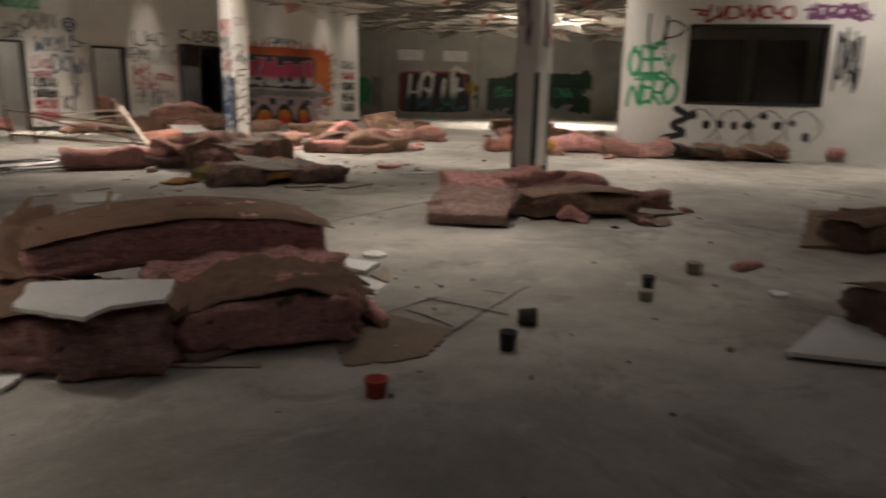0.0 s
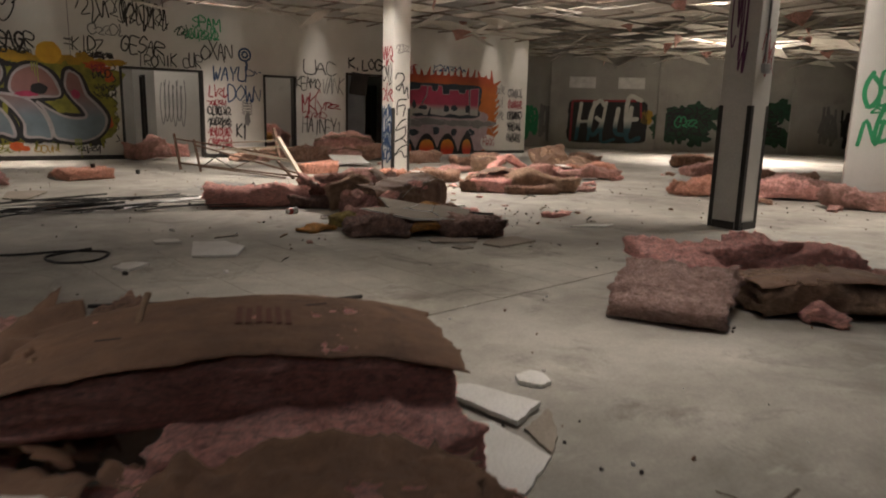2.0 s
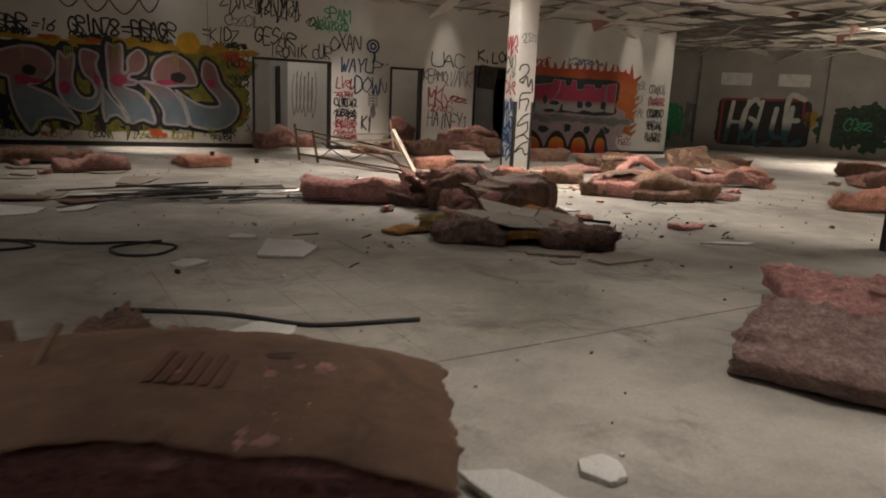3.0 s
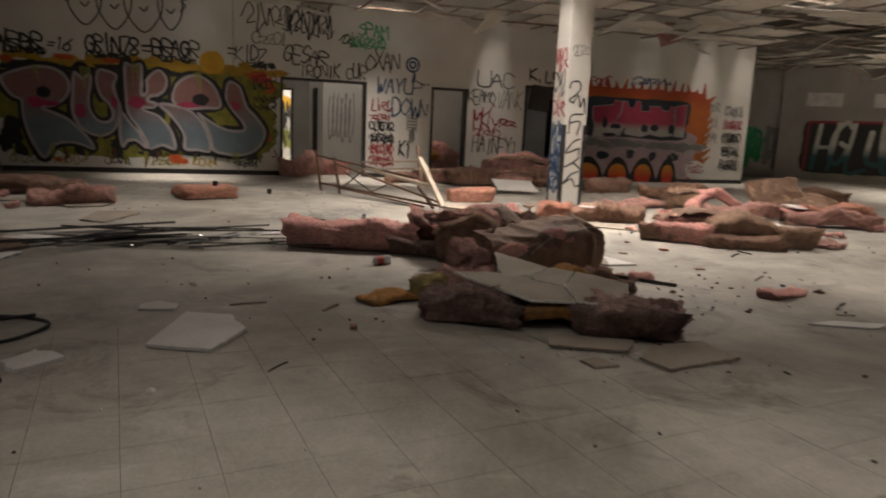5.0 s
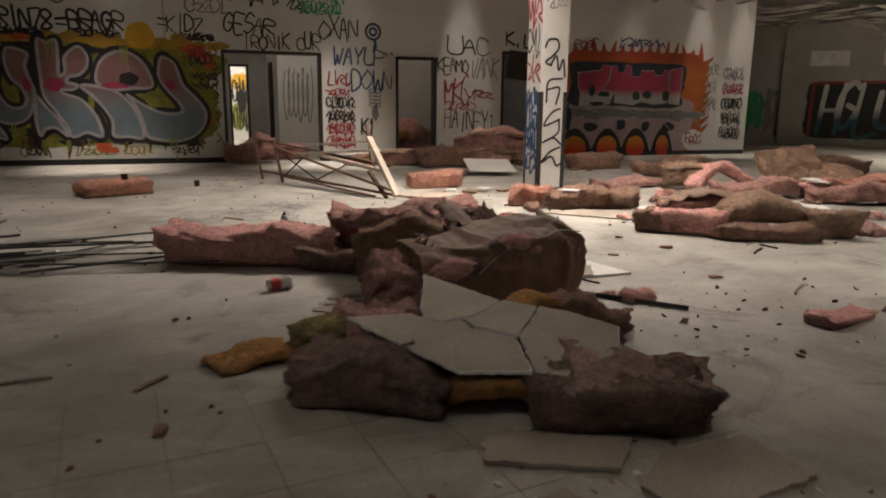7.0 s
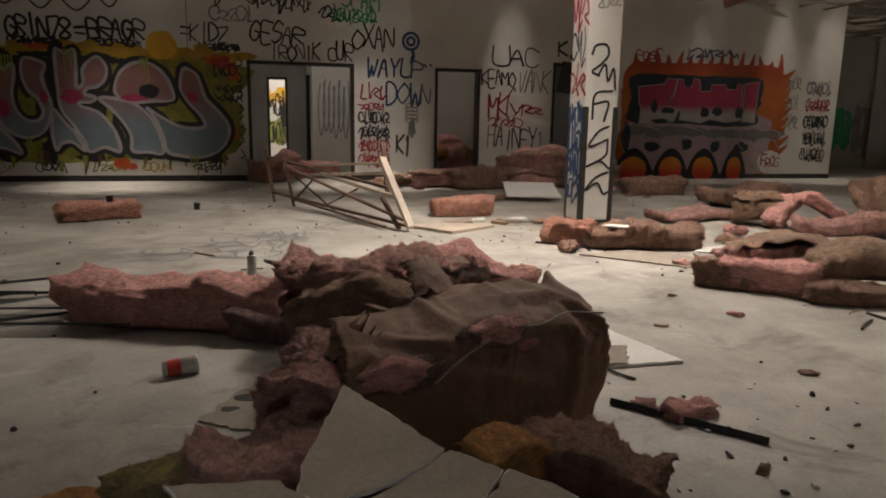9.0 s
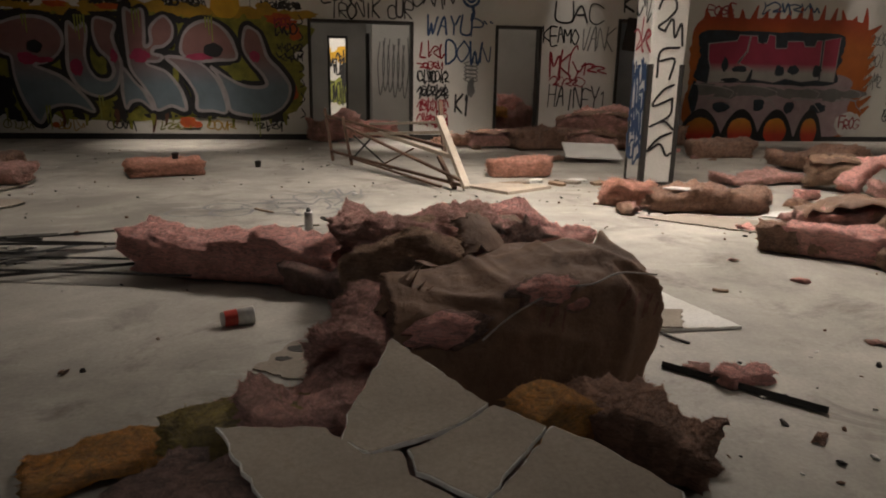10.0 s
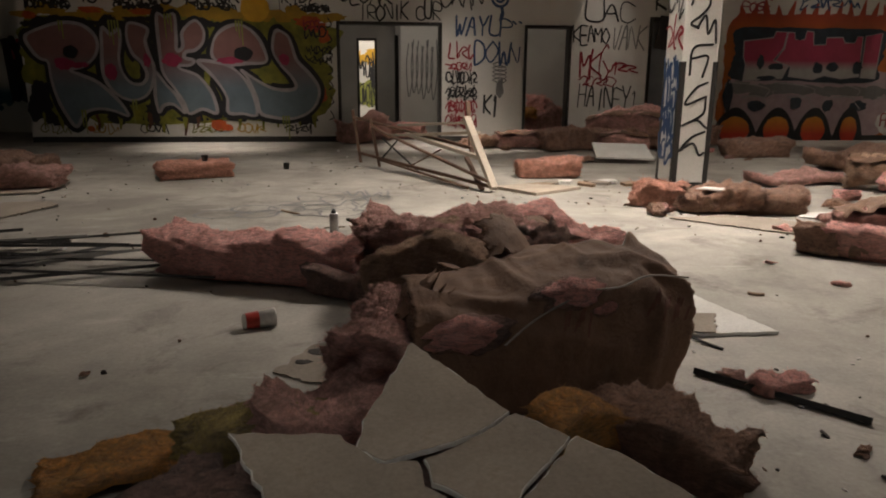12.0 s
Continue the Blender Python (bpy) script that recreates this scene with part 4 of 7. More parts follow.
scribble(9.05, 1.02, 9.7, 1.22, P_RED, "uneven dark red sprayed scrawl", 151, 5, 0.025)
tag("HAINEY1", 9.0, 0.64, 10.2, 0.98, P_BLACK, "black sprayed name near the doorway", 17, 0.03)
tag("K.LOGI", 10.42, 2.42, 11.7, 2.7, P_BLACK, "black sprayed tag above the doorway", 18, 0.045)
scribble(13.2, 2.5, 14.5, 2.7, P_BLUE, "blue and violet sprayed tag over the flames", 52, 6, 0.04)
tag("POSE", 12.1, 2.42, 12.7, 2.6, P_RED, "pale red sprayed tag on plaster", 19, 0.03)
for k in range(5):
    scribble(16.3, 0.4 + 0.36 * k, 16.9, 0.66 + 0.36 * k, (P_BLACK, P_BLACK, P_BLACK, P_RED, P_GREY)[k], "small sprayed scrawl at the wall's end", 53 + k, 6, 0.032, again=1)
for k in range(3):
    scribble(15.75, 1.1 + 0.4 * k, 16.1, 1.4 + 0.4 * k, P_GREY, "faint grey scrawl on the plaster", 63 + k, 4, 0.025)
# bubble outline high on the wall
bm = bmesh.new()
for k, (x, w, h) in enumerate(((0.75, 0.34, 0.5), (1.28, 0.36, 0.58), (1.82, 0.4, 0.6), (2.32, 0.26, 0.46))):
    ribbon(bm, smooth_line([(x - w, 3.7), (x - w * 0.8, 3.3 - h * 0.2), (x, 3.2 - h * 0.6), (x + w * 0.8, 3.25), (x + w * 0.7, 3.75), (x, 3.95), (x - w, 3.7)], 7), 0.03, 0.0014 * k)
    ribbon(bm, smooth_line([(x - 0.08, 3.32), (x, 3.25), (x + 0.07, 3.34)], 5), 0.03, 0.006)
for x in (0.42, 2.5):
    ribbon(bm, smooth_line([(x, 3.3), (x + 0.1, 3.42), (x + 0.02, 3.5), (x + 0.14, 3.56)], 5), 0.03, 0.008)
on_wall("graffiti_tag", bm, P_BLACK, "black bubble letter outline high on the wall", WALL_FACE)
bm = bmesh.new()
box(bm, 3.52, 3.535, -0.004, 0.0, 2.3, ROOF)
ob = part("wall_seam", bm, P_GREY)
ob.matrix_world = WALL_FACE
tagged(ob, "thin vertical panel seam in the plaster", "seam", kind="structure")
# scrawls along the foot of the big mural
for k in range(6):
    scribble(-0.7 + k * 0.85, 0.17, -0.25 + k * 0.85, 0.33, (P_OLIVE, P_YELLOW, P_BLACK)[k % 3], "small paint scrawl under the mural", 70 + k, 4, 0.025)

# tags on the columns
COL_FRONT, COL_SIDE = pose(8.41, 12.30 - 0.2045, 0), pose(8.41 - 0.1995, 12.30, 0, 0, 0, -90)
bm = bmesh.new()
for pts in ([(-0.14, 1.88), (-0.1, 1.97), (0.02, 1.98), (0.05, 1.88), (-0.03, 1.78), (-0.13, 1.7), (-0.05, 1.66)], [(-0.06, 1.66), (0.02, 1.78), (0.06, 1.6), (0.12, 1.74), (0.15, 1.52)], [(-0.1, 1.2), (-0.08, 1.46), (0.12, 1.5)], [(-0.08, 1.36), (0.08, 1.38), (0.04, 1.18)], [(0.1, 1.12), (-0.02, 1.06), (-0.12, 0.9), (0.1, 0.98)], [(0.1, 0.96), (0.08, 0.8), (-0.14, 0.68), (0.02, 0.74), (0.13, 0.66)], [(0.12, 0.62), (-0.02, 0.56), (-0.14, 0.42), (0.0, 0.5), (0.08, 0.38), (0.13, 0.4)]):
    ribbon(bm, smooth_line(pts, 6), 0.026)
on_wall("graffiti_tag", bm, P_BLACK, "black zigzag tag down the column", COL_FRONT)
scribble(-0.12, 2.35, 0.14, 2.55, P_GREY, "small grey tag on the column", 81, 4, 0.015, COL_FRONT)
for k in range(4):
    scribble(-0.19, 0.3 + 0.27 * k, 0.15, 0.55 + 0.27 * k, P_BLUE if k < 4 else P_RED, "blue sprayed scrawl on the column's side", 82 + k, 4, 0.045, COL_SIDE)
for k in range(3):
    scribble(-0.19, 1.45 + 0.36 * k, 0.18, 1.78 + 0.36 * k, P_RED if k != 1 else P_BLACK, "red sprayed scrawl on the column's side", 88 + k, 3, 0.035, COL_SIDE)
COLB_FRONT, COLB_SIDE = pose(8.76, 5.12 - 0.2045, 0), pose(8.76 - 0.2045, 5.12, 0, 0, 0, -90)
scribble(-0.14, 1.95, 0.06, 2.95, P_PURPLE, "purple sprayed tag down the column", 91, 4, 0.025, COLB_SIDE)
scribble(-0.1, 1.75, 0.12, 2.3, P_RED, "faded red sprayed tag on the column", 92, 4, 0.014, COLB_FRONT)

# far wall murals
FAR_FACE = FAR @ pose(0, -0.003, 0)
word = thing("graffiti_mural", "framed mural of pale block letters fading to teal", "graffiti", FAR_FACE)
bm = bmesh.new()
blob(bm, 1.45, 1.1, 1.6, 0.86, 101, 0.0, 0.03, 80, 9.0)
part("dark_ground", bm, P_BLACK, word)
bm = bmesh.new()
for pts in ([(0.05, 1.9), (2.6, 1.95)], [(0.02, 1.85), (0.0, 0.3)], [(2.75, 1.9), (2.8, 1.3)]):
    ribbon(bm, smooth_line(pts, 6), 0.09, 0.001)
split("red_edge", bm, P_RED, word)
for k, ch in enumerate("HGLUE"):
    bm = bmesh.new()
    lettering(bm, ch, 0.2 + k * 0.51, 0.45, 0.72 + k * 0.51, 1.75, 103 + k, 0.17, 0.3)
    for v in bm.verts:
        v.co.y -= 0.003
    part("letter", bm, P_TEAL, word)
bm = bmesh.new()
blob(bm, 3.05, 1.3, 0.25, 0.3, 105, 0.0, 0.25)
part("yellow_flare", bm, P_YELLOW, word)
for k, (u, w) in enumerate(((4.6, 1.25), (7.3, 1.35))):
    g = thing("graffiti_mural", "dark green bushy sprayed mural", "graffiti", FAR_FACE)
    bm = bmesh.new()
    for j in range(9):
        blob(bm, u + w * rr.uniform(-0.8, 0.8), 1.05 + rr.uniform(-0.55, 0.6), w * 0.42, 0.42, 110 + k * 20 + j, 0.0004 * j, 0.45, 40)
    split("leafy_patch", bm, P_DGREEN, g)
    bm = bmesh.new()
    for j in range(5):
        scrawl(bm, u - w * 0.7, 0.6 + 0.2 * j, u + w * 0.7, 0.95 + 0.2 * j, 130 + j + k * 9, 5, 0.05)
    for v in bm.verts:
        v.co.y -= 0.005
    split("black_line", bm, P_BLACK, g)
    bm = bmesh.new()
    scrawl(bm, u - 0.4, 0.9, u + 0.4, 1.4, 140 + k, 4, 0.06)
    for v in bm.verts:
        v.co.y -= 0.008
    split("green_line", bm, P_GREEN, g)
for k, (u, col) in enumerate(((-2.6, P_ORANGE), (-2.0, P_GREEN), (-1.3, P_GREY), (9.8, P_GREY), (10.6, P_BLACK), (11.3, P_YELLOW))):
    scribble(u, 0.5, u + 0.6, 1.7, col, "tall sprayed figure-like scrawl on the far wall", 150 + k, 4, 0.11, FAR_FACE, 1)
for k, u in enumerate((-0.15, 1.8)):
    bm = bmesh.new()
    box(bm, u, u + 1.05, -0.03, 0.0, 2.42, 2.86, None, 0.006)
    ob = part("white_rectangle", bm, P_WHITE)
    ob.matrix_world = FAR_FACE
    tagged(ob, "plain white rectangle on the far wall", "panel")
for u in (-3.4, -0.9, 3.4, 8.6):
    bm = bmesh.new()
    box(bm, u, u + 0.35, -0.12, 0.0, 0, ROOF, None, 0.01)
    setting("pilaster", bm, M_GREY_WALL, "grey pilaster on the far wall", "pilaster", FAR)

# set-back wall
NW_FACE = pose(0, 20.597, 0)
for k in range(8):
    scribble(-4.6 + 0.5 * k, 0.4 + 0.25 * (k % 3), -3.9 + 0.5 * k, 1.9, (P_BLACK, P_RED, P_BLACK, P_TEAL)[k % 4], "heavy dark sprayed figure shapes", 160 + k, 4, 0.14, NW_FACE, 1)
# window wall
WIN_FACE = WIN @ pose(0, -0.003, 0)
tag("UP", 0.35, 2.0, 1.0, 2.5, P_BLACK, "black sprayed tag on the pier", 20, 0.04, WIN_FACE, 1.2)
tag("OBEY", 0.12, 1.5, 0.95, 1.95, P_GREEN, "bright green sprayed tag on the pier", 21, 0.06, WIN_FACE)
tag("NERO", 0.12, 1.0, 0.95, 1.42, P_GREEN, "bright green sprayed tag on the pier", 22, 0.06, WIN_FACE)
scribble(0.2, 1.4, 0.9, 1.55, P_GREEN, "green sprayed scrawl on the pier", 24, 6, 0.04, WIN_FACE)
scribble(1.2, 2.5, 2.9, 2.75, P_RED, "long red sprayed arrow over the opening", 171, 9, 0.05, WIN_FACE)
scribble(3.1, 2.5, 4.1, 2.75, P_PURPLE, "purple sprayed tag over the opening", 172, 6, 0.06, WIN_FACE, 1)
scribble(3.65, 1.4, 4.1, 2.3, P_BLACK, "black spiky tag beside the opening", 173, 8, 0.04, WIN_FACE)
bm = bmesh.new()
for k in range(9):
    blob(bm, 1.35 + 0.25 * k, 0.62 + rr.uniform(-0.2, 0.2), rr.uniform(0.05, 0.1), rr.uniform(0.05, 0.09), 180 + k, 0.0, 0.2, 20)
ribbon(bm, smooth_line([(1.05, 0.9), (1.25, 0.75), (1.0, 0.6), (1.2, 0.45), (0.85, 0.35)], 6), 0.12)
for k in range(4):
    ribbon(bm, smooth_line([(1.25 + 0.6 * k, 0.35), (1.2 + 0.6 * k, 0.7), (1.5 + 0.6 * k, 0.9), (1.8 + 0.6 * k, 0.6), (1.6 + 0.6 * k, 0.32)], 6), 0.018, 0.003)
on_wall("graffiti_mural", bm, P_BLACK, "black spotted bubble mural under the opening", WIN_FACE)
# lobby
LOBBY_FACE = pose(0, 20.297, 0)
bm = bmesh.new()
for k in range(6):
    x, d = 5.95 + 0.105 * k, rr.uniform(-0.12, 0.12)
    ribbon(bm, smooth_line([(x - 0.02, 1.9 + d), (x - 0.07, 1.4), (x - 0.02, 0.8 + d), (x + 0.07, 1.3), (x + 0.05, 1.85 - d)], 6), 0.022, 0.0014 * (k % 2))
on_wall("graffiti_tag", bm, P_GREY, "tall looping scribble on the lobby wall", LOBBY_FACE)
END_FACE = pose(0, 26.197, 0)
for k, (x, z, w, h, col) in enumerate(((4.75, 1.72, 0.34, 0.2, P_DISC), (5.3, 1.75, 0.3, 0.26, P_DISC), (5.0, 0.72, 0.5, 0.34, P_LIME), (5.5, 0.6, 0.3, 0.3, P_LIME), (5.28, 1.2, 0.16, 0.32, P_BLACK), (4.6, 0.9, 0.16, 0.3, P_TEAL))):
    bm = bmesh.new()
    blob(bm, x, z, w, h, 400 + k, 0.0006 * k, 0.4, 40)
    on_wall("graffiti_mural", bm, col, "bright sprayed patch in the end room", END_FACE)
for k in range(6):
    scribble(4.3 + 0.42 * (k % 3), 0.35 + 0.8 * (k // 3), 4.8 + 0.42 * (k % 3), 1.05 + 0.8 * (k // 3), P_BLACK, "black sprayed lines in the end room", 190 + k, 5, 0.04, END_FACE @ pose(0, -0.006, 0))
# faint paint lines on the floor
bm = bmesh.new()
for k in range(5):
    scrawl(bm, 3.6 + 0.25 * k, 10.9 + 0.25 * k, 4.9 + 0.1 * k, 11.3 + 0.25 * k, 200 + k, 4, 0.028)
ob = on_wall("floor_graffiti", bm, P_GREY, "worn grey paint scrawl on the floor", pose(0, 0, 0.002, -90) @ Matrix.Diagonal((1, 1, 1, 1)))

# ---- insulation, boards and debris ----
def fbm(p, seed, octaves=4):
    return noise.fractal(Vector(p) + Vector((seed * 13.7, seed * 5.1, seed * 7.7)), 1.0, 2.0, octaves)


def slab(nx, ny, nz, shape):
    """A closed block of surface quads; shape maps (u, v, w), each -1 to 1, to a place."""
    bm, known = bmesh.new(), {}

    def vert(i, j, k):
        if (i, j, k) not in known:
            known[i, j, k] = bm.verts.new(shape(2 * i / nx - 1, 2 * j / ny - 1, 2 * k / nz - 1))
        return known[i, j, k]

    for i in range(nx):
        for j in range(ny):
            bm.faces.new([vert(i, j, nz), vert(i + 1, j, nz), vert(i + 1, j + 1, nz), vert(i, j + 1, nz)])
            bm.faces.new([vert(i, j + 1, 0), vert(i + 1, j + 1, 0), vert(i + 1, j, 0), vert(i, j, 0)])
    for i in range(nx):
        for k in range(nz):
            bm.faces.new([vert(i, 0, k), vert(i + 1, 0, k), vert(i + 1, 0, k + 1), vert(i, 0, k + 1)])
            bm.faces.new([vert(i, ny, k + 1), vert(i + 1, ny, k + 1), vert(i + 1, ny, k), vert(i, ny, k)])
    for j in range(ny):
        for k in range(nz):
            bm.faces.new([vert(0, j, k + 1), vert(0, j + 1, k + 1), vert(0, j + 1, k), vert(0, j, k)])
            bm.faces.new([vert(nx, j, k), vert(nx, j + 1, k), vert(nx, j + 1, k + 1), vert(nx, j, k + 1)])
    return bm


def near_walk(x, y):
    """How far a spot lies from the strip of floor that is walked."""
    return min(abs(x - 1.5) + abs(y - 2.3), abs(x - 5.2) + abs(y - 3.0), abs(x - 5.2) + abs(y - 7.3))


def batt_bm(L, W, T, seed, spine, rough=0.03, round_=12.0, taper=0.0, rag=0.04, fine=1.0, step=0.03):
    """A torn fibreglass batt. spine(u) gives (sideways shift, height of the underside, thickness factor)."""
    nx, ny, nz = max(8, int(L / step)), max(6, int(W / step)), max(4, int(T / step))
    rough = min(rough, 0.055)

    def shape(u, v, w):
        q = max(1.0, (abs(v) ** round_ + abs(w) ** round_) ** (1 / round_))
        v2, w2 = v / q, w / q
        qe = max(1.0, (abs(u) ** 12 + max(abs(v2), abs(w2)) ** 12) ** (1 / 12))
        u2 = u / qe
        side, lift, thick = spine(u2)
        x, y, z = u2 * L / 2, v2 * W / 2 * (1 - taper * u2), (w2 + 1) * T / 2 * thick
        n1 = fbm((x * 3.2, y * 3.2, z * 3.2), seed, 2)
        layer = fbm((x * 2.5, y * 2.5, z * 42), seed + 3, 2)
        tuft = abs(fbm((x * 10, y * 10, z * 14), seed + 5, 2)) - 0.2
        pick = fbm((x * 31, y * 31, z * 31), seed + 7, 2)
        flank = 1.0 if w2 < 0.75 else 0.0
        grow = rough * (1.5 * n1 + 1.05 * fine * tuft + 0.55 * fine * (abs(pick) - 0.2)) + 0.014 * layer * flank
        ends = rag * fbm((v * 2.2, w * 2.2, 0.3), seed + 8, 2) * (abs(u2) ** 6) * (1 if u2 > 0 else -1)
        x += ends + (grow * 0.9 if abs(u) > 0.93 else 0) * (1 if u > 0 else -1)
        y += grow * 0.9 * max(-1, min(1, v2 * 1.3))
        z += grow * (0.25 + 0.75 * max(0.0, w2)) * (1.0 if w2 > -0.8 else 0.15)
        return (x, y + side, max(z, 0.004) + lift)

    return slab(nx, ny, nz, shape)


def fringe_bm(body, seed, count, size):
    """Loose tufts of fibre that stand off a batt: thin crooked blades rooted on its surface."""
    rr, bm = random.Random(seed), bmesh.new()
    verts = [v for v in body.verts if v.co.z > 0.03]
    for k in range(count):
        v = verts[rr.randrange(len(verts))]
        n = (v.co - Vector((v.co.x * 0.8, 0, 0.05))).normalized()
        p, d = v.co.copy(), (n + Vector((rr.uniform(-1, 1), rr.uniform(-1, 1), rr.uniform(-0.7, 0.7)))).normalized()
        s = d.orthogonal().normalized()
        w, ln = rr.uniform(0.0006, 0.0022) * size, rr.uniform(0.006, 0.028) * size
        a, b = bm.verts.new(p + s * w), bm.verts.new(p - s * w)
        for i in range(2):
            d = (d + Vector((rr.uniform(-0.5, 0.5), rr.uniform(-0.5, 0.5), rr.uniform(-0.6, 0.3)))).normalized()
            p = p + d * ln / 2
            w *= 0.6
            c, e = bm.verts.new(p + s * w), bm.verts.new(p - s * w)
            bm.faces.new([a, b, e, c])
            a, b = c, e
    return bm


def sheet_bm(L, W, seed, spine, crumple=0.02, rag=0.04, thick=0.004, fold=0.0, step=0.02):
    """A sheet of kraft paper with creases, torn edges and a little thickness. spine as for a batt; its third value is ignored."""
    nx, ny = max(8, int(L / step)), max(6, int(W / step))

    def shape(u, v, w):
        ragx = rag * (fbm((v * 4, 1.7, 0), seed + 2) + 0.5 * fbm((v * 15, 2.7, 0), seed + 4)) * abs(u) ** 8
        ragy = rag * (fbm((u * 5, 4.7, 0), seed + 6) + 0.5 * fbm((u * 19, 3.1, 0), seed + 7)) * abs(v) ** 8
        side, lift, _ = spine(u)
        x, y = u * (L / 2 + ragx), v * (W / 2 + ragy)
        bend = fbm((x * 1.5, y * 1.5, 5), seed + 11, 1)
        a = abs(fbm((x * 2.6 + bend, y * 2.6, 0), seed, 1)) + 0.35 * abs(fbm((x * 7, y * 7 + bend, 2), seed + 1, 1)) + 0.12 * abs(fbm((x * 19, y * 19, 2), seed + 13, 1))
        z = crumple * (0.7 - a * 1.7)
        z -= fold * max(0.0, abs(v) - 0.72) ** 1.5 * 6
        return (x, y + side, max(-0.3, z) + lift + w * thick / 2)

    return slab(nx, ny, 1, shape)


def flat(u):
    return (0.0, 0.0, 1.0)


def arch(h, side=0.0, thin=0.0):
    return lambda u: (side * u * u, h * (1 - u * u), 1 - thin * u * u)


def wave(a, k, ph, side=0.0):
    return lambda u: (side * math.sin(2.2 * u + ph), a * (0.5 + 0.5 * math.sin(k * u + ph)), 1 + 0.15 * math.sin(3 * u + ph))


BATTS = "loose insulation batts on the floor"


def batt(x, y, z, rz, L, W, T, seed, material, label, spine=flat, rough=0.03, tip=(0, 0), paper=None, parent=None, taper=0.0, crumple=0.012, name="insulation_batt", rag=0.05, round_=7.0):
    """One batt as a thing: fibre body, and a kraft facing on top or below where it still has one."""
    b = thing(name, label, "insulation", pose(x, y, z, tip[0], tip[1], rz), BATTS)
    close = near_walk(x, y)
    body = batt_bm(L, W, T, seed, spine, rough, round_, taper=taper, rag=rag, step=0.017 if close < 2.2 else 0.024 if close < 11 else 0.036)
    body.normal_update()
    shag = max(1.0, rough / 0.028)
    fuzz = fringe_bm(body, seed, int((2600 if close < 2.2 else 800) * L * shag), (0.6 if close < 3 else 1.3) * (0.7 + 0.3 * shag))
    part("fibre_body", body, material, b, "", True)
    tagged(part("loose_fibre", fuzz, material, b, "ragged loose fibres"), kind="stuff")
    if paper == "top":
        over = lambda u: (spine(u)[0], spine(u)[1] + T * spine(u)[2] + 0.008 + rough * 0.45, 1.0)
        part("paper_facing", sheet_bm(L * 1.02, W * 1.03, seed + 20, over, crumple, 0.022, fold=T * 0.1), M_KRAFT, b, "brown kraft paper facing", True)
    return b


def paper(x, y, z, rz, L, W, seed, label, spine=flat, tip=(0, 0), crumple=0.05, fold=0.0, material=None, rag=0.07):
    b = part("kraft_paper", sheet_bm(L, W, seed, spine, crumple, rag, fold=fold), material or M_KRAFT, None, "", True)
    b.matrix_world = pose(x, y, z, tip[0], tip[1], rz)
    return tagged(b, label, "paper")


def shard_bm(r, seed, thick, sides=5, stretch=1.0, ragged=0.02, square=0.0):
    """A broken flat board: a random polygon with ragged edges, extruded."""
    rr = random.Random(seed)
    angles = sorted((k + rr.uniform(-0.28, 0.28)) * 2 * math.pi / sides for k in range(sides))
    corners = [Vector((math.cos(a) * r * rr.uniform(0.75, 1.1) * stretch, math.sin(a) * r * rr.uniform(0.75, 1.1), 0)) for a in angles]
    pts = []
    for k in range(sides):
        a, b = corners[k], corners[(k + 1) % sides]
        straight = rr.random() < square
        n = 2 if straight else max(3, int((b - a).length / 0.025))
        for i in range(n):
            p = a.lerp(b, i / n)
            if i and not straight:
                p += Vector((rr.uniform(-1, 1), rr.uniform(-1, 1), 0)) * ragged
            pts.append(p)
    bm = bmesh.new()
    low = [bm.verts.new(p) for p in pts]
    high = [bm.verts.new((p.x * 0.995 + rr.uniform(-1, 1) * 0.003, p.y * 0.995 + rr.uniform(-1, 1) * 0.003, thick)) for p in pts]
    bm.faces.new(list(reversed(low)))
    bm.faces.new(high)
    for k in range(len(pts)):
        bm.faces.new([low[k], low[(k + 1) % len(pts)], high[(k + 1) % len(pts)], high[k]])
    return bm


def shard(x, y, z, rz, r, seed, material, label, thick=0.014, sides=5, stretch=1.0, tip=(0, 0), name="board_fragment", square=0.4, category="board"):
    ob = part(name, shard_bm(r, seed, thick, sides, stretch, 0.012, square), material)
    ob.matrix_world = pose(x, y, z, tip[0], tip[1], rz)
    return tagged(ob, label, category)


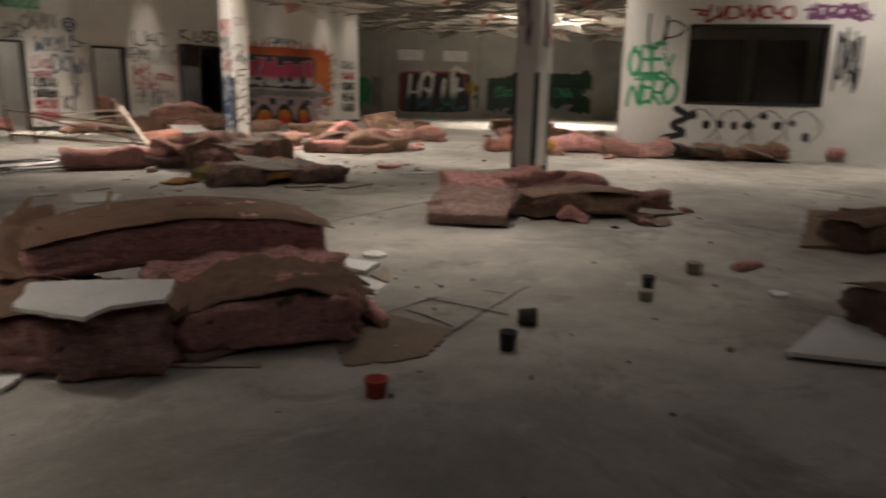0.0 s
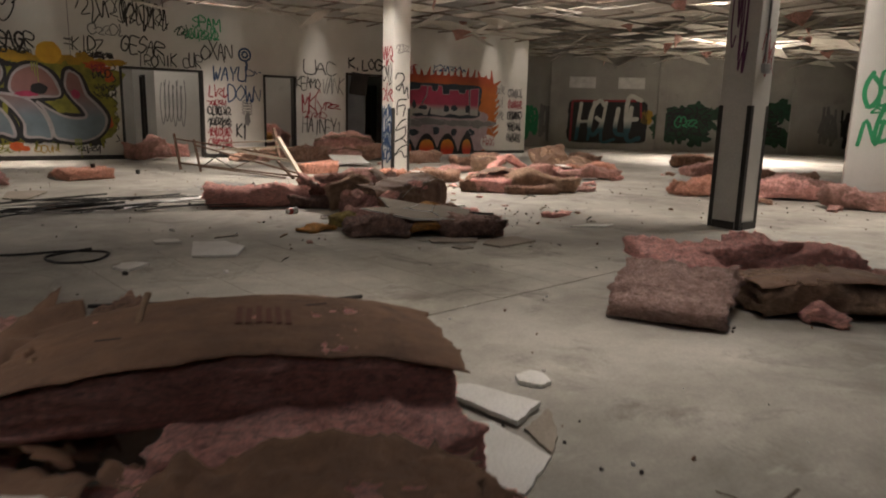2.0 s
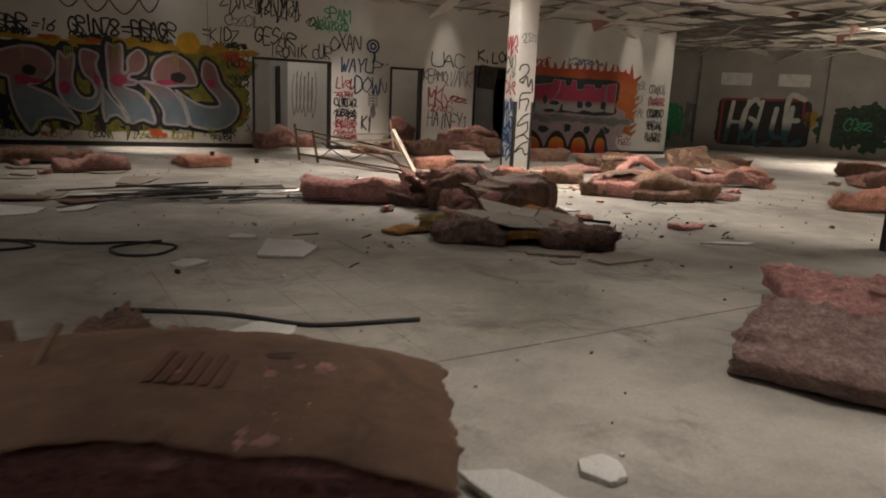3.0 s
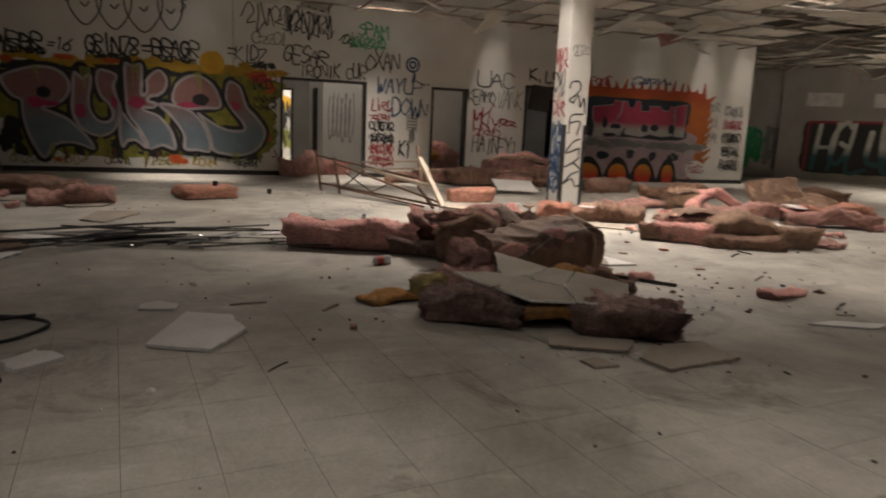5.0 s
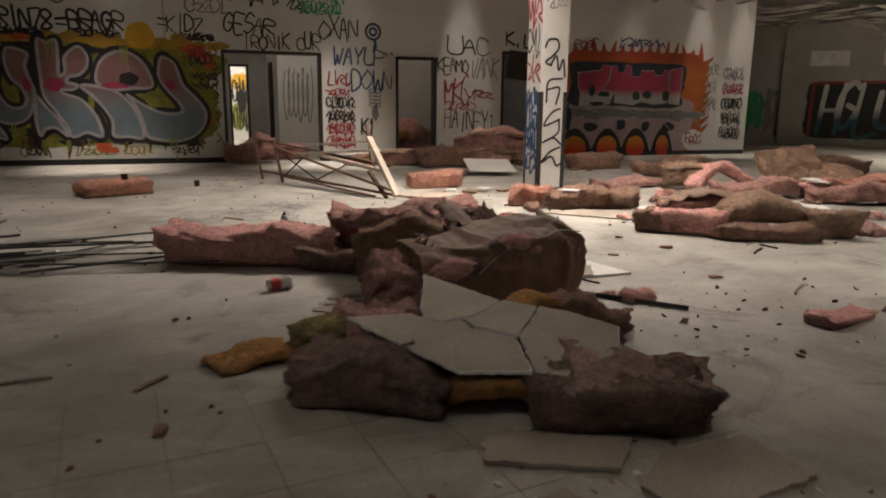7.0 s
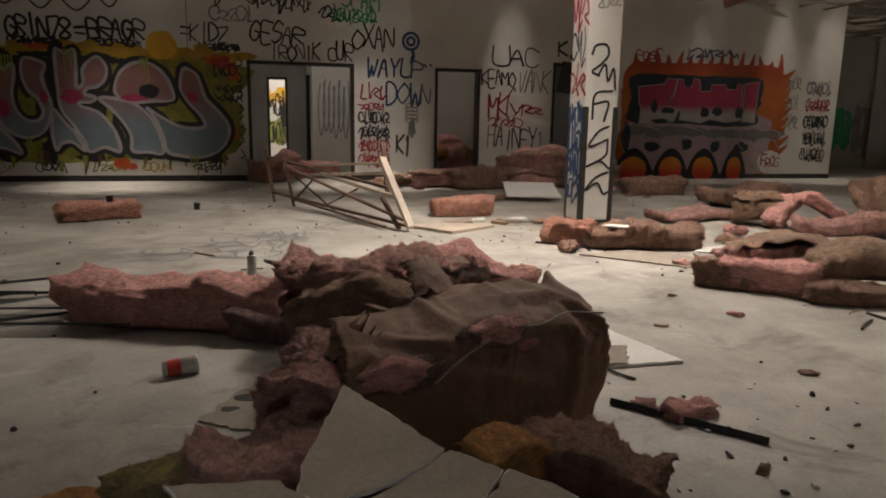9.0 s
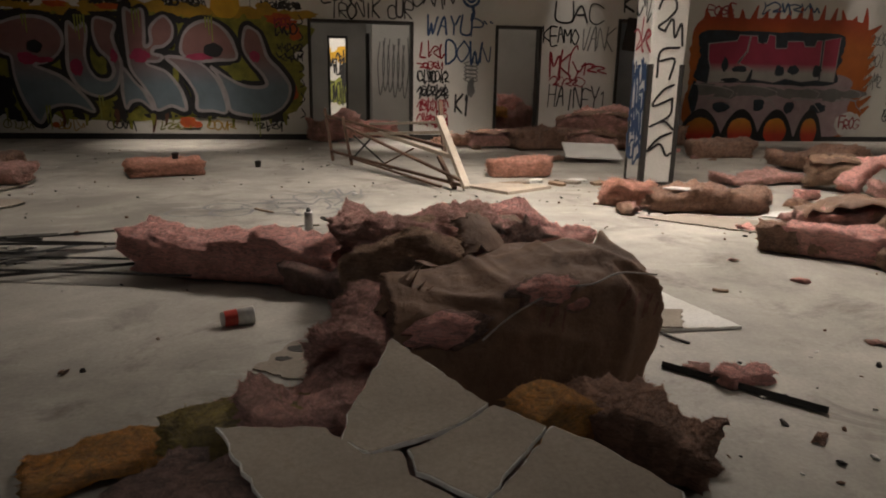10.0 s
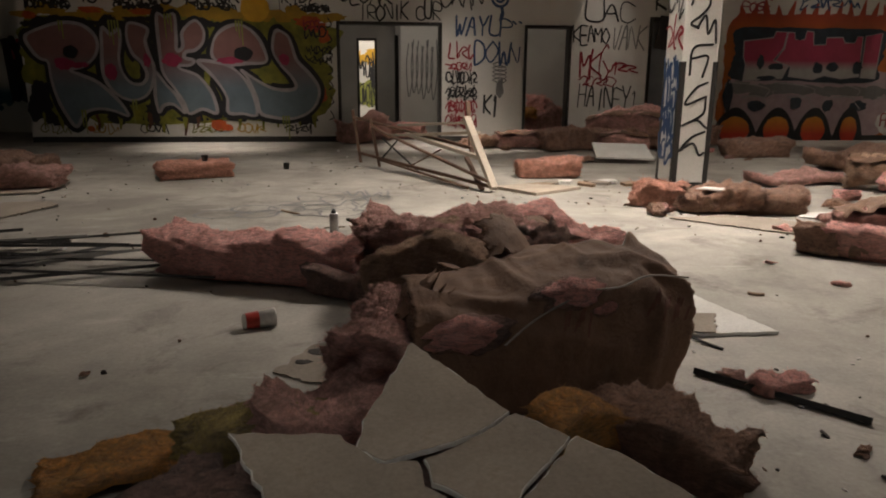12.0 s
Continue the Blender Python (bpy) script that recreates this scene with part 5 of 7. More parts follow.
def plate(corners, z, thick, seed, material, label, tip=0.0, name="board_fragment", ragged=0.006, category="board", on_pile=0):
    """A flat broken board with the given corners; its edges are slightly ragged; tip raises it with distance along y."""
    rr = random.Random(seed)
    cx, cy = sum(c[0] for c in corners) / len(corners), sum(c[1] for c in corners) / len(corners)
    if on_pile:
        corners = [(cx + (a - cx) * 1.06, cy + (b - cy) * 1.06) for a, b in corners]
        z += 0.003 * seed
    pts = []
    for k, (ax, ay) in enumerate(corners):
        bx, by = corners[(k + 1) % len(corners)]
        n = max(2, int(math.hypot(bx - ax, by - ay) / 0.03))
        for i in range(n):
            j = ragged if i else 0.0
            pts.append((ax + (bx - ax) * i / n - cx + rr.uniform(-j, j), ay + (by - ay) * i / n - cy + rr.uniform(-j, j)))
    bm = bmesh.new()
    low = [bm.verts.new((x, y, tip * y)) for x, y in pts]
    high = [bm.verts.new((x + rr.uniform(-0.002, 0.002), y + rr.uniform(-0.002, 0.002), tip * y + thick)) for x, y in pts]
    bm.faces.new(list(reversed(low)))
    bm.faces.new(high)
    for k in range(len(pts)):
        bm.faces.new([low[k], low[(k + 1) % len(pts)], high[(k + 1) % len(pts)], high[k]])
    bmesh.ops.recalc_face_normals(bm, faces=bm.faces)
    if on_pile:
        ob = thing(name, label, category, pose(cx, cy, z + tip * (cy - 6.55)))
        part("gypsum_core", bm, M_BOARD, ob, "pale crumbly core")
        face = bmesh.new()
        low = [face.verts.new((x * 0.985, y * 0.985, tip * y * 0.985 + thick + 0.0006)) for x, y in pts]
        high = [face.verts.new((v.co.x, v.co.y, v.co.z + 0.0014)) for v in low]
        face.faces.new(list(reversed(low)))
        face.faces.new(high)
        for k in range(len(pts)):
            face.faces.new([low[k], low[(k + 1) % len(pts)], high[(k + 1) % len(pts)], high[k]])
        part("paper_face", face, material, ob, "dusty beige paper face")
        return ob
    ob = part(name, bm, material)
    ob.location = (cx, cy, z)
    return tagged(ob, label, category)


# big stack that the walk passes first
batt(2.12, 2.46, 0.0, -24, 0.98, 0.5, 0.28, 1, M_PINK, "dusty pink batt squashed under a paper-faced one", rough=0.03)
top = batt(2.0, 2.85, 0.25, -21, 1.46, 0.72, 0.245, 2, M_PINK, "long thick pink batt with printed brown paper facing", lambda u: (0, -0.03 * u * u, 1 - 0.3 * u * u), 0.014, paper="top", crumple=0.006, rag=0.02)
bm = bmesh.new()
for k in range(3):
    for j in range(5 + k):
        x = (-0.5, -0.02, 0.38)[k] + j * 0.034
        box(bm, x, x + 0.02, -0.1 - 0.01 * k, 0.1 - 0.03 * (j % 2), 0.0, 0.003, pose(0, 0, 0.247 - 0.1 * (x / 0.73) ** 2 + 0.019, 0, math.degrees(0.24 * x / 0.75), 0))
split("red_print", bm, M_PRINT, top, "faded red printing")
bm = bmesh.new()
for x, y in ((-0.42, -0.12), (0.27, 0.13)):
    box(bm, -0.04, 0.04, -0.007, 0.007, 0, 0.0012, pose(x, y, 0.247 - 0.1 * (x / 0.73) ** 2 + 0.021, 0, 0, 12))
split("tear", bm, M_DARK, top, "dark tear in the paper")
paper(1.84, 2.08, 0.22, -33, 1.0, 0.5, 5, "crumpled brown paper draped over torn insulation", wave(0.05, 3.4, 0.6), (8, -2), 0.08, 0.06)
paper(2.14, 1.86, 0.16, -48, 0.44, 0.42, 6, "stiff folded brown paper flap", wave(0.09, 3.0, 1.2), (12, 12), 0.08, 0.06)
batt(1.8, 2.03, 0.0, -36, 1.02, 0.42, 0.21, 3, M_PINK, "torn pink batt under crumpled brown paper", wave(0.02, 3, 0), 0.04, paper="top", crumple=0.05)
batt(1.14, 2.36, 0.0, -45, 0.44, 0.44, 0.25, 4, M_PINK, "ragged lump of dusty pink insulation", flat, 0.04, paper="top", crumple=0.05)
batt(1.3, 2.08, 0.0, -40, 0.4, 0.3, 0.26, 24, M_OLD, "dusty pink batt end under the white board", flat, 0.03)
batt(1.22, 3.58, 0.0, 62, 0.95, 0.46, 0.22, 7, M_OLD, "slumped dusty pink batt with torn paper", wave(0.09, 2, 1.0), 0.05, (10, -8))
paper(1.36, 3.3, 0.3, 35, 0.62, 0.42, 12, "torn brown paper slumped over the batt's end", wave(0.06, 3.0, 0.5), (12, -22), 0.09, 0.06)
paper(1.38, 3.02, 0.26, 68, 0.5, 0.3, 13, "folded brown paper end of the long batt", wave(0.03, 3.0, 0.2), (70, 0), 0.04, rag=0.05)
batt(0.98, 4.0, 0.0, 50, 0.42, 0.3, 0.2, 8, M_PINK, "torn bright pink scrap of insulation", wave(0.06, 3, 1), 0.05, (0, 8))
batt(1.75, 4.0, 0.0, -10, 1.5, 0.42, 0.14, 9, M_BROWN, "ragged brown insulation strip behind the stack", wave(0.06, 5, 0.4), 0.06)
paper(1.3, 2.85, 0.16, -50, 0.4, 0.34, 10, "brown paper flap leaning down from the stack", wave(0.1, 2, 0.3), (-20, 18), 0.06)
plate([(1.08, 2.36), (1.27, 2.25), (1.53, 2.04), (1.38, 1.83), (1.19, 1.89), (1.07, 1.83), (0.93, 2.1)], 0.318, 0.016, 51, M_BOARD, "large clean white ceiling board lying on the insulation", 0.04)
shard(0.82, 2.95, 0.03, 20, 0.26, 52, M_GYPSUM, "beige broken board piece by the insulation", 0.016, 5, 1.2, (3, 8))
shard(0.88, 2.3, 0.008, 50, 0.15, 53, M_BOARD, "pale broken board piece on the floor", 0.014, 5, 1.2)
shard(0.45, 3.0, 0.004, 15, 0.1, 54, M_GYPSUM, "flat dusty board piece on the floor", 0.012, 5, 1.4)
shard(1.62, 1.98, 0.012, -48, 0.15, 56, M_SHEET, "thin brown board under the torn batt", 0.012, 4, 1.6)
plate([(2.86, 2.86), (3.02, 2.82), (3.17, 2.51), (2.96, 2.42)], 0.02, 0.022, 57, M_BOARD, "white ceiling board leaning on the stack", 0.03, ragged=0.004)
plate([(2.72, 2.62), (2.9, 2.5), (2.9, 2.16), (2.64, 2.02), (2.52, 2.25)], 0.006, 0.012, 58, M_BOARD, "pale board piece on the floor")
plate([(2.97, 2.39), (3.19, 2.48), (3.04, 2.27), (2.92, 2.18)], 0.005, 0.01, 59, M_GYPSUM, "beige board piece on the floor")
shard(3.35, 2.75, 0.004, 60, 0.09, 60, M_BOARD, "small white crumb of ceiling board", 0.02, 6, 1.1)
batt(2.46, 1.98, 0.04, 125, 0.4, 0.34, 0.05, 11, M_PINK, "pointed scrap of bright pink insulation", flat, 0.012, (14, -30), taper=0.9)
plate([(2.21, 1.85), (2.52, 1.76), (2.58, 1.39), (2.25, 1.24), (2.13, 1.28), (1.92, 1.42)], 0.003, 0.006, 61, M_SHEET, "flat brown stained sheet on the floor", ragged=0.012)
# two-by-four ends and twigs on the stack


def rod(name, a, b, radius, material, label, category, sides=8, bend=0.0, flatness=1.0):
    """A straight or slightly bowed stick from a to b."""
    a, b = Vector(a), Vector(b)
    d = b - a
    q = d.to_track_quat("Z", "Y").to_matrix().to_4x4()
    bm = bmesh.new()
    rings = []
    n = 7 if bend else 2
    for k in range(n):
        u = k / (n - 1)
        off = bend * math.sin(math.pi * u)
        rings.append([bm.verts.new((math.cos(2 * math.pi * j / sides + 0.4) * radius + off, math.sin(2 * math.pi * j / sides + 0.4) * radius * flatness, u * d.length)) for j in range(sides)])
    for r0, r1 in zip(rings, rings[1:]):
        for j in range(sides):
            bm.faces.new([r0[j], r0[(j + 1) % sides], r1[(j + 1) % sides], r1[j]])
    bm.faces.new(list(reversed(rings[0])))
    bm.faces.new(rings[-1])
    ob = part(name, bm, material)
    ob.matrix_world = Matrix.Translation(a) @ q
    return tagged(ob, label, category)


rod("twig", (1.66, 2.95, 0.42), (1.74, 3.1, 0.57), 0.012, M_WOOD, "short broken twig stuck in the batt", "twig", 6, 0.01)
rod("wood_strip", (1.35, 2.95, 0.44), (1.42, 2.72, 0.18), 0.014, M_WOOD, "thin wooden strip leaning on the batt", "wood", 4)
rod("wood_strip", (-0.2, 3.2, 0.02), (0.72, 3.25, 0.05), 0.02, M_BLACK, "dark bent metal strip on the floor", "metal strip", 4)
rod("wood_strip", (0.76, 3.3, 0.03), (1.08, 3.45, 0.07), 0.022, M_BLACK, "dark bent metal strip on the floor", "metal strip", 4)
rod("wood_strip", (1.22, 2.14, 0.012), (1.68, 1.66, 0.012), 0.011, M_PALEWOOD, "pale thin strip on the floor", "wood", 4)

# bottle caps, cans, cup near the start


def can(x, y, z, r, h, material, label, name="spray_can", lying=None, cap=None):
    """A small can or cup: body with rim, and a domed nozzle where it is a spray can."""
    m = pose(x, y, z) if lying is None else pose(x, y, z + r, 90, 0, lying)
    c = thing(name, label, "can", m)

    def turned(profile):
        bm, rings = bmesh.new(), []
        for rad, zz in profile:
            rings.append([bm.verts.new((rad * math.cos(k * math.pi / 10), rad * math.sin(k * math.pi / 10), zz)) for k in range(20)])
        for a, b in zip(rings, rings[1:]):
            for k in range(20):
                bm.faces.new([a[k], a[(k + 1) % 20], b[(k + 1) % 20], b[k]])
        bm.faces.new(list(reversed(rings[0])))
        bm.faces.new(rings[-1])
        return bm

    if cap:
        part("body", turned([(r * 0.94, 0), (r, 0.004), (r, h * 0.8), (r * 0.85, h * 0.84)]), material, c, "", True)
        part("nozzle", turned([(r * 0.6, h * 0.84), (r * 0.55, h * 0.93), (r * 0.3, h * 0.94), (r * 0.28, h)]), cap, c, "spray nozzle", True)
    else:
        part("body", turned([(r * 0.8, 0), (r, h * 0.95), (r * 1.05, h * 0.96), (r * 1.05, h), (r * 0.92, h), (r * 0.74, 0.01)]), material, c, "", True)
    return c


can(1.82, 1.12, 0, 0.045, 0.07, M_RED, "open red plastic cap on the floor", "plastic_cup")
can(2.56, 1.04, 0, 0.042, 0.085, M_BLACK, "small black plastic pot on the floor", "plastic_pot")
can(2.87, 1.2, 0.0, 0.045, 0.09, M_BLACK, "black crushed plastic pot lying on the floor", "plastic_pot", 40)
can(3.92, 1.0, 0, 0.04, 0.09, M_BLACK, "small black plastic pot on the floor", "plastic_pot")
can(3.72, 0.92, 0, 0.04, 0.06, M_GYPSUM, "dusty pale plastic lid on the floor", "plastic_dish")
can(4.5, 0.95, 0, 0.05, 0.08, M_GYPSUM, "dusty pale plastic tub on the floor", "plastic_tub")
batt(4.93, 0.74, 0, -20, 0.26, 0.08, 0.05, 12, M_PINK, "small strip of pink insulation", flat, 0.02)
shard(4.34, 0.39, 0.004, 20, 0.07, 62, M_BOARD, "white crumb of board", 0.02, 5)
# debris beyond the right edge at the start
batt(6.5, 0.15, 0, -30, 1.1, 0.45, 0.2, 13, M_BROWN, "dirty brown batt by the walkway", arch(0.05), 0.04, paper="top", crumple=0.03)
shard(6.35, 0.55, 0.1, -30, 0.4, 63, M_WOOD, "broken brown panel tilted on debris", 0.03, 4, 1.6, (12, -10))
batt(4.15, -0.32, 0, -35, 0.6, 0.36, 0.22, 14, M_BROWN, "rolled brown insulation end", flat, 0.03, paper="top")
shard(3.8, -0.35, 0.02, -38, 0.45, 64, M_BOARD, "pale board edge on the floor", 0.02, 4, 1.4, square=1.0)

# pile that the walk passes on its right
batt(4.92, 3.14, 0.09, -61, 0.72, 0.64, 0.14, 15, M_GREYPINK, "slanted block of grey-dusted pink insulation", flat, 0.025, (16, 0))
batt(5.48, 3.5, 0, 55, 0.78, 0.46, 0.21, 139, M_ORANGE, "thick salmon pink batt in the pile", flat, 0.03)
batt(5.43, 3.5, 0.2, 55, 0.84, 0.5, 0.1, 16, M_PINK, "bright pink fluffy layer on the grey block", flat, 0.04)
batt(6.1, 3.42, 0.08, -14, 0.95, 0.36, 0.2, 17, M_PINK, "bright pink batt lying in the pile", arch(0.06), 0.04)
batt(5.85, 2.62, 0, -35, 1.05, 0.42, 0.2, 18, M_TAN, "tan folded batt with paper side out", arch(0.05), 0.035, paper="top", crumple=0.03)
batt(6.55, 3.1, 0.02, -40, 0.8, 0.36, 0.22, 19, M_PINK, "pink batt at the back of the pile", arch(0.04), 0.04, (0, -6))
batt(6.75, 2.55, 0, -60, 0.8, 0.34, 0.16, 20, M_OLD, "dusty pink batt end", flat, 0.04)
shard(6.6, 2.15, 0.01, -10, 0.3, 65, M_GYPSUM, "flat board scrap by the pile", 0.015, 5, 1.5, (0, 3))
shard(6.2, 2.0, 0.004, 30, 0.22, 66, M_KRAFT, "brown paper scrap on the floor", 0.006, 6, 1.8)

# middle pile at the walk's end
batt(4.38, 9.1, 0.0, -19, 1.24, 0.4, 0.25, 21, M_PINK, "long rolled bright pink batt", lambda u: (0.05 * u * u, 0.0, 1 + 0.08 * math.sin(4 * u)), 0.034, rag=0.08, round_=3.0)
batt(5.0, 8.75, 0, -40, 0.5, 0.4, 0.14, 22, M_SHADE_DARK, "dark dirty batt end under the pile", flat, 0.04)
batt(5.5, 9.0, 0.0, -16, 1.0, 0.55, 0.32, 23, M_OLD, "heaped dusty pink insulation", wave(0.05, 4, 0.2), 0.075)
batt(5.95, 9.0, 0.0, -12, 0.9, 0.45, 0.3, 24, M_PINK, "torn pink batt at the back of the pile", wave(0.05, 3, 1), 0.07)
batt(5.42, 8.32, 0.0, -22, 0.75, 0.5, 0.36, 25, M_TAN, "matted brown insulation heap", wave(0.04, 3, 2), 0.03)
batt(5.4, 8.5, 0.33, -24, 0.85, 0.42, 0.09, 138, M_OLD, "shaggy dusty pink layer over the brown heap", wave(0.03, 4, 1), 0.045)
batt(5.1, 7.7, 0.0, 70, 0.75, 0.3, 0.26, 26, M_OLD, "frayed dusty pink insulation", flat, 0.075)
batt(4.95, 7.2, 0.0, 40, 0.6, 0.34, 0.16, 27, M_OLD, "frayed dusty pink insulation", flat, 0.06)
big = thing("insulation_batt", "large folded batt wrapped in brown printed paper", "insulation", pose(5.69, 7.3, 0, 0, 0, 5), BATTS)


CREASES = ((0.7, 0.35, 0.9, 0.1, 0.026), (0.35, 0.5, 0.6, -0.8, 0.016), (-0.15, 0.6, 0.95, 0.3, 0.014), (-0.55, 0.7, 0.4, 0.9, 0.022), (-0.3, 0.35, 0.8, -0.6, 0.012), (0.1, 0.25, 0.2, 1.0, 0.018), (0.85, 0.7, 0.7, 0.7, 0.02), (0.5, 0.85, 0.2, 1.0, 0.02))


def bulge(u, a, out=0.0):
    """The boxy crumpled front of the folded batt: u along it, a from the floor (0) over the top (1); out: how far off the face."""
    ang = radians(1 + 95 * a)
    c, s = math.cos(ang), math.sin(ang)
    tall = 0.475 + 0.085 * min(u, 0.5) - 0.10 * max(0.0, u - 0.62) + 0.018 * fbm((u * 3.0, 0.4, 0), 60, 2)
    dent = 0.03 * fbm((u * 1.7, a * 1.6, 0.5), 61, 1) + 0.020 * (0.4 - abs(fbm((u * 3.0 + a, a * 3.0 - 0.6 * u, 3), 62, 1))) + 0.007 * (0.4 - abs(fbm((u * 9, a * 8, 3), 69, 1)))
    for cu, ca, nu, na, deep in CREASES:
        off = (u - cu) * nu + (a - ca) * na
        run = (u - cu) * na - (a - ca) * nu
        dent += deep * max(0.0, 1 - abs(off) / 0.09) * max(0.0, 1 - (run / 0.55) ** 2)
    r = 1.0 + (dent + out) / 0.42
    cy = math.copysign(abs(c) ** 0.55, c)
    return (u * 0.525 * (1 + 0.03 * math.sin(5 * a)) - 0.12 * max(0.0, u) * (1 - a) ** 3, 0.40 - 0.37 * r * cy * (1 - 0.06 * u * u) + 0.04 * a * a, max(0.006, tall * r * s ** 0.62 - 0.045))


def big_body(u, v, w):
    x, y, z = bulge(u, v * 0.5 + 0.5, -0.02 + 0.02 * fbm((u * 5, v * 5, w), 63, 3))
    k = (w + 1) / 2
    f = 0.25 + 0.75 * k
    return (x + 0.03 * fbm((v * 6, w * 6, 0), 64, 3) * abs(u) ** 6, 0.42 + (y - 0.42) * f, max(0.004, z * f))


def big_paper(u, v, w):
    a = v * 0.5 + 0.5
    tear = 0.05 * (fbm((a * 5, 1.0, 0), 65, 3) + 0.4 * fbm((a * 21, 2.0, 0), 66, 2)) * abs(u) ** 6
    lift = 0.05 * max(0.0, a - 0.85) / 0.15 * max(0.0, fbm((u * 4, 3.0, 0), 67, 3))
    return bulge(u * (1.0 + tear), min(1.1, a + 0.03 * fbm((u * 7, 4.0, 0), 68, 3) * a ** 6), 0.006 + 0.003 * w + lift)


part("fibre_body", slab(44, 30, 8, big_body), M_BROWN, big, "", True)
part("paper_facing", slab(72, 56, 1, big_paper), M_KRAFT, big, "brown kraft paper facing", True)
for k, (u0, a0, ru, ra) in enumerate(((0.1, 0.58, 0.21, 0.12), (-0.66, 0.42, 0.24, 0.12), (0.3, 0.42, 0.09, 0.03))):
    for nm, mt, grow, off in (("torn_rim", M_SHADE_DARK, 1.12, 0.011), ("torn_hole", M_PINK, 1.0, 0.015)):
        bm = slab(16, 16, 2, lambda p, q, w: bulge(u0 + ((-0.05, 0.06, 0.0)[k] if nm == "torn_rim" else 0.0) + ru * grow * p * (1 - 0.28 * q * q) * (1 + 0.3 * fbm((p * 2, q * 2, k), 71, 3)), a0 + ra * grow * q * (1 - 0.28 * p * p) * (1 + 0.3 * fbm((q * 2, p * 2, k), 72, 3)), off + 0.004 * w + (0.02 * max(0.0, 1 - p * p - q * q) * (1 + fbm((p * 4, q * 4, k), 73, 3)) if nm == "torn_hole" else 0.0)))
        part(nm, bm, mt, big, "pink fibre showing through torn paper" if nm == "torn_hole" else "curled torn paper edge", True)
for k in range(16):
    bm = slab(2, 4, 1, lambda p, q, w: bulge((0.62 if k < 10 else 0.0) + 0.034 * (k % 10) + 0.010 * p + 0.02 * q, (0.40 if k < 10 else 0.38) + 0.04 * (k % 3 - 1) + (0.035 + 0.012 * (k % 4)) * q, 0.0115 + 0.0015 * w))
    part("red_print", bm, M_PRINT, big, "faded red printing")
paper(5.7, 7.95, 0.38, 4, 0.7, 0.34, 29, "brown paper torn up along the batt's edge", wave(0.04, 3, 0.5), (-8, 0), 0.04, 0.1)
paper(5.62, 8.15, 0.4, 30, 0.3, 0.26, 30, "stiff torn paper flap standing on the pile", arch(0.08), (35, 20), 0.03)
batt(5.84, 6.96, 0.0, -38, 0.56, 0.28, 0.13, 31, M_BROWN, "brown matted strip before the leaning batt", wave(0.03, 3, 1), 0.05)
batt(5.6, 6.92, 0.08, 20, 0.24, 0.2, 0.13, 32, M_AMBER, "amber lump of old insulation", arch(0.05), 0.018)
batt(4.24, 7.07, 0.0, 20, 0.38, 0.24, 0.045, 33, M_AMBER, "flat amber scrap of old insulation", wave(0.02, 4, 1), 0.014)
batt(4.7, 7.06, 0.02, 14, 0.5, 0.17, 0.11, 34, M_OLIVE, "olive yellow old insulation fold", arch(0.05, 0.05), 0.016)
# these two batts carry the shade of their backlit fronts in the colour
batt(4.7, 6.54, 0.0, -30, 0.64, 0.42, 0.17, 35, M_SHADE_DARK, "shade-darkened batt with dusty pink core", wave(0.02, 3, 1), 0.036, round_=16.0)
batt(5.51, 6.06, 0.02, -21, 0.62, 0.38, 0.14, 36, M_SHADE_DARK, "shade-darkened batt at the pile's edge", flat, 0.036, round_=16.0)
# separate paler dusty layer gives the lit top against the shaded front
batt(5.62, 6.06, 0.14, -22, 0.56, 0.4, 0.045, 137, M_GREYPINK, "dusty pink layer on the shade-darkened batt", flat, 0.02, (6, 4), taper=0.2)
batt(5.2, 6.62, 0.0, -25, 0.8, 0.5, 0.14, 37, M_SHADE_DARK, "dark flattened insulation under broken boards", flat, 0.035)
batt(5.12, 6.24, 0.05, -14, 0.42, 0.14, 0.06, 38, M_AMBER, "amber lining scrap between the batts", arch(0.03), 0.03)
# broken gypsum board lying over the front batts
ON_PILE = "cracked dusty beige board lying on insulation"
plate([(5.14, 7.27), (5.37, 6.86), (5.265, 6.765), (5.15, 6.715), (5.04, 6.675), (4.975, 6.73), (5.0, 6.87)], 0.208, 0.013, 1, M_GYPSUM, ON_PILE, 0.09, on_pile=1)
plate([(4.66, 6.8), (4.93, 6.77), (5.02, 6.65), (5.11, 6.65), (5.12, 6.56), (5.255, 6.43), (5.19, 6.16), (4.94, 6.23)], 0.208, 0.013, 2, M_GYPSUM, ON_PILE, 0.09, on_pile=1)
plate([(5.285, 6.745), (5.39, 6.83), (5.5, 6.72), (5.285, 6.46), (5.15, 6.575), (5.14, 6.66), (5.2, 6.69)], 0.208, 0.013, 3, M_GYPSUM, ON_PILE, 0.09, on_pile=1)
plate([(5.53, 6.7), (5.63, 6.6), (5.74, 6.42), (5.61, 6.2), (5.36, 6.06), (5.23, 6.15), (5.30, 6.43)], 0.208, 0.013, 4, M_GYPSUM, ON_PILE, 0.09, on_pile=1)
plate([(4.96, 6.01), (5.06, 6.04), (5.45, 5.84), (5.3, 5.68), (4.9, 5.86)], 0.012, 0.014, 5, M_GYPSUM, "broken board under the batt's edge")
plate([(5.3, 5.57), (5.48, 5.72), (5.85, 5.74), (5.87, 5.45), (5.35, 5.37)], 0.01, 0.016, 6, M_GYPSUM, "dusty board fragment on the floor")
plate([(4.96, 5.62), (5.08, 5.65), (5.13, 5.5), (4.98, 5.5)], 0.004, 0.012, 7, M_GYPSUM, "brown-edged board chip on the floor")
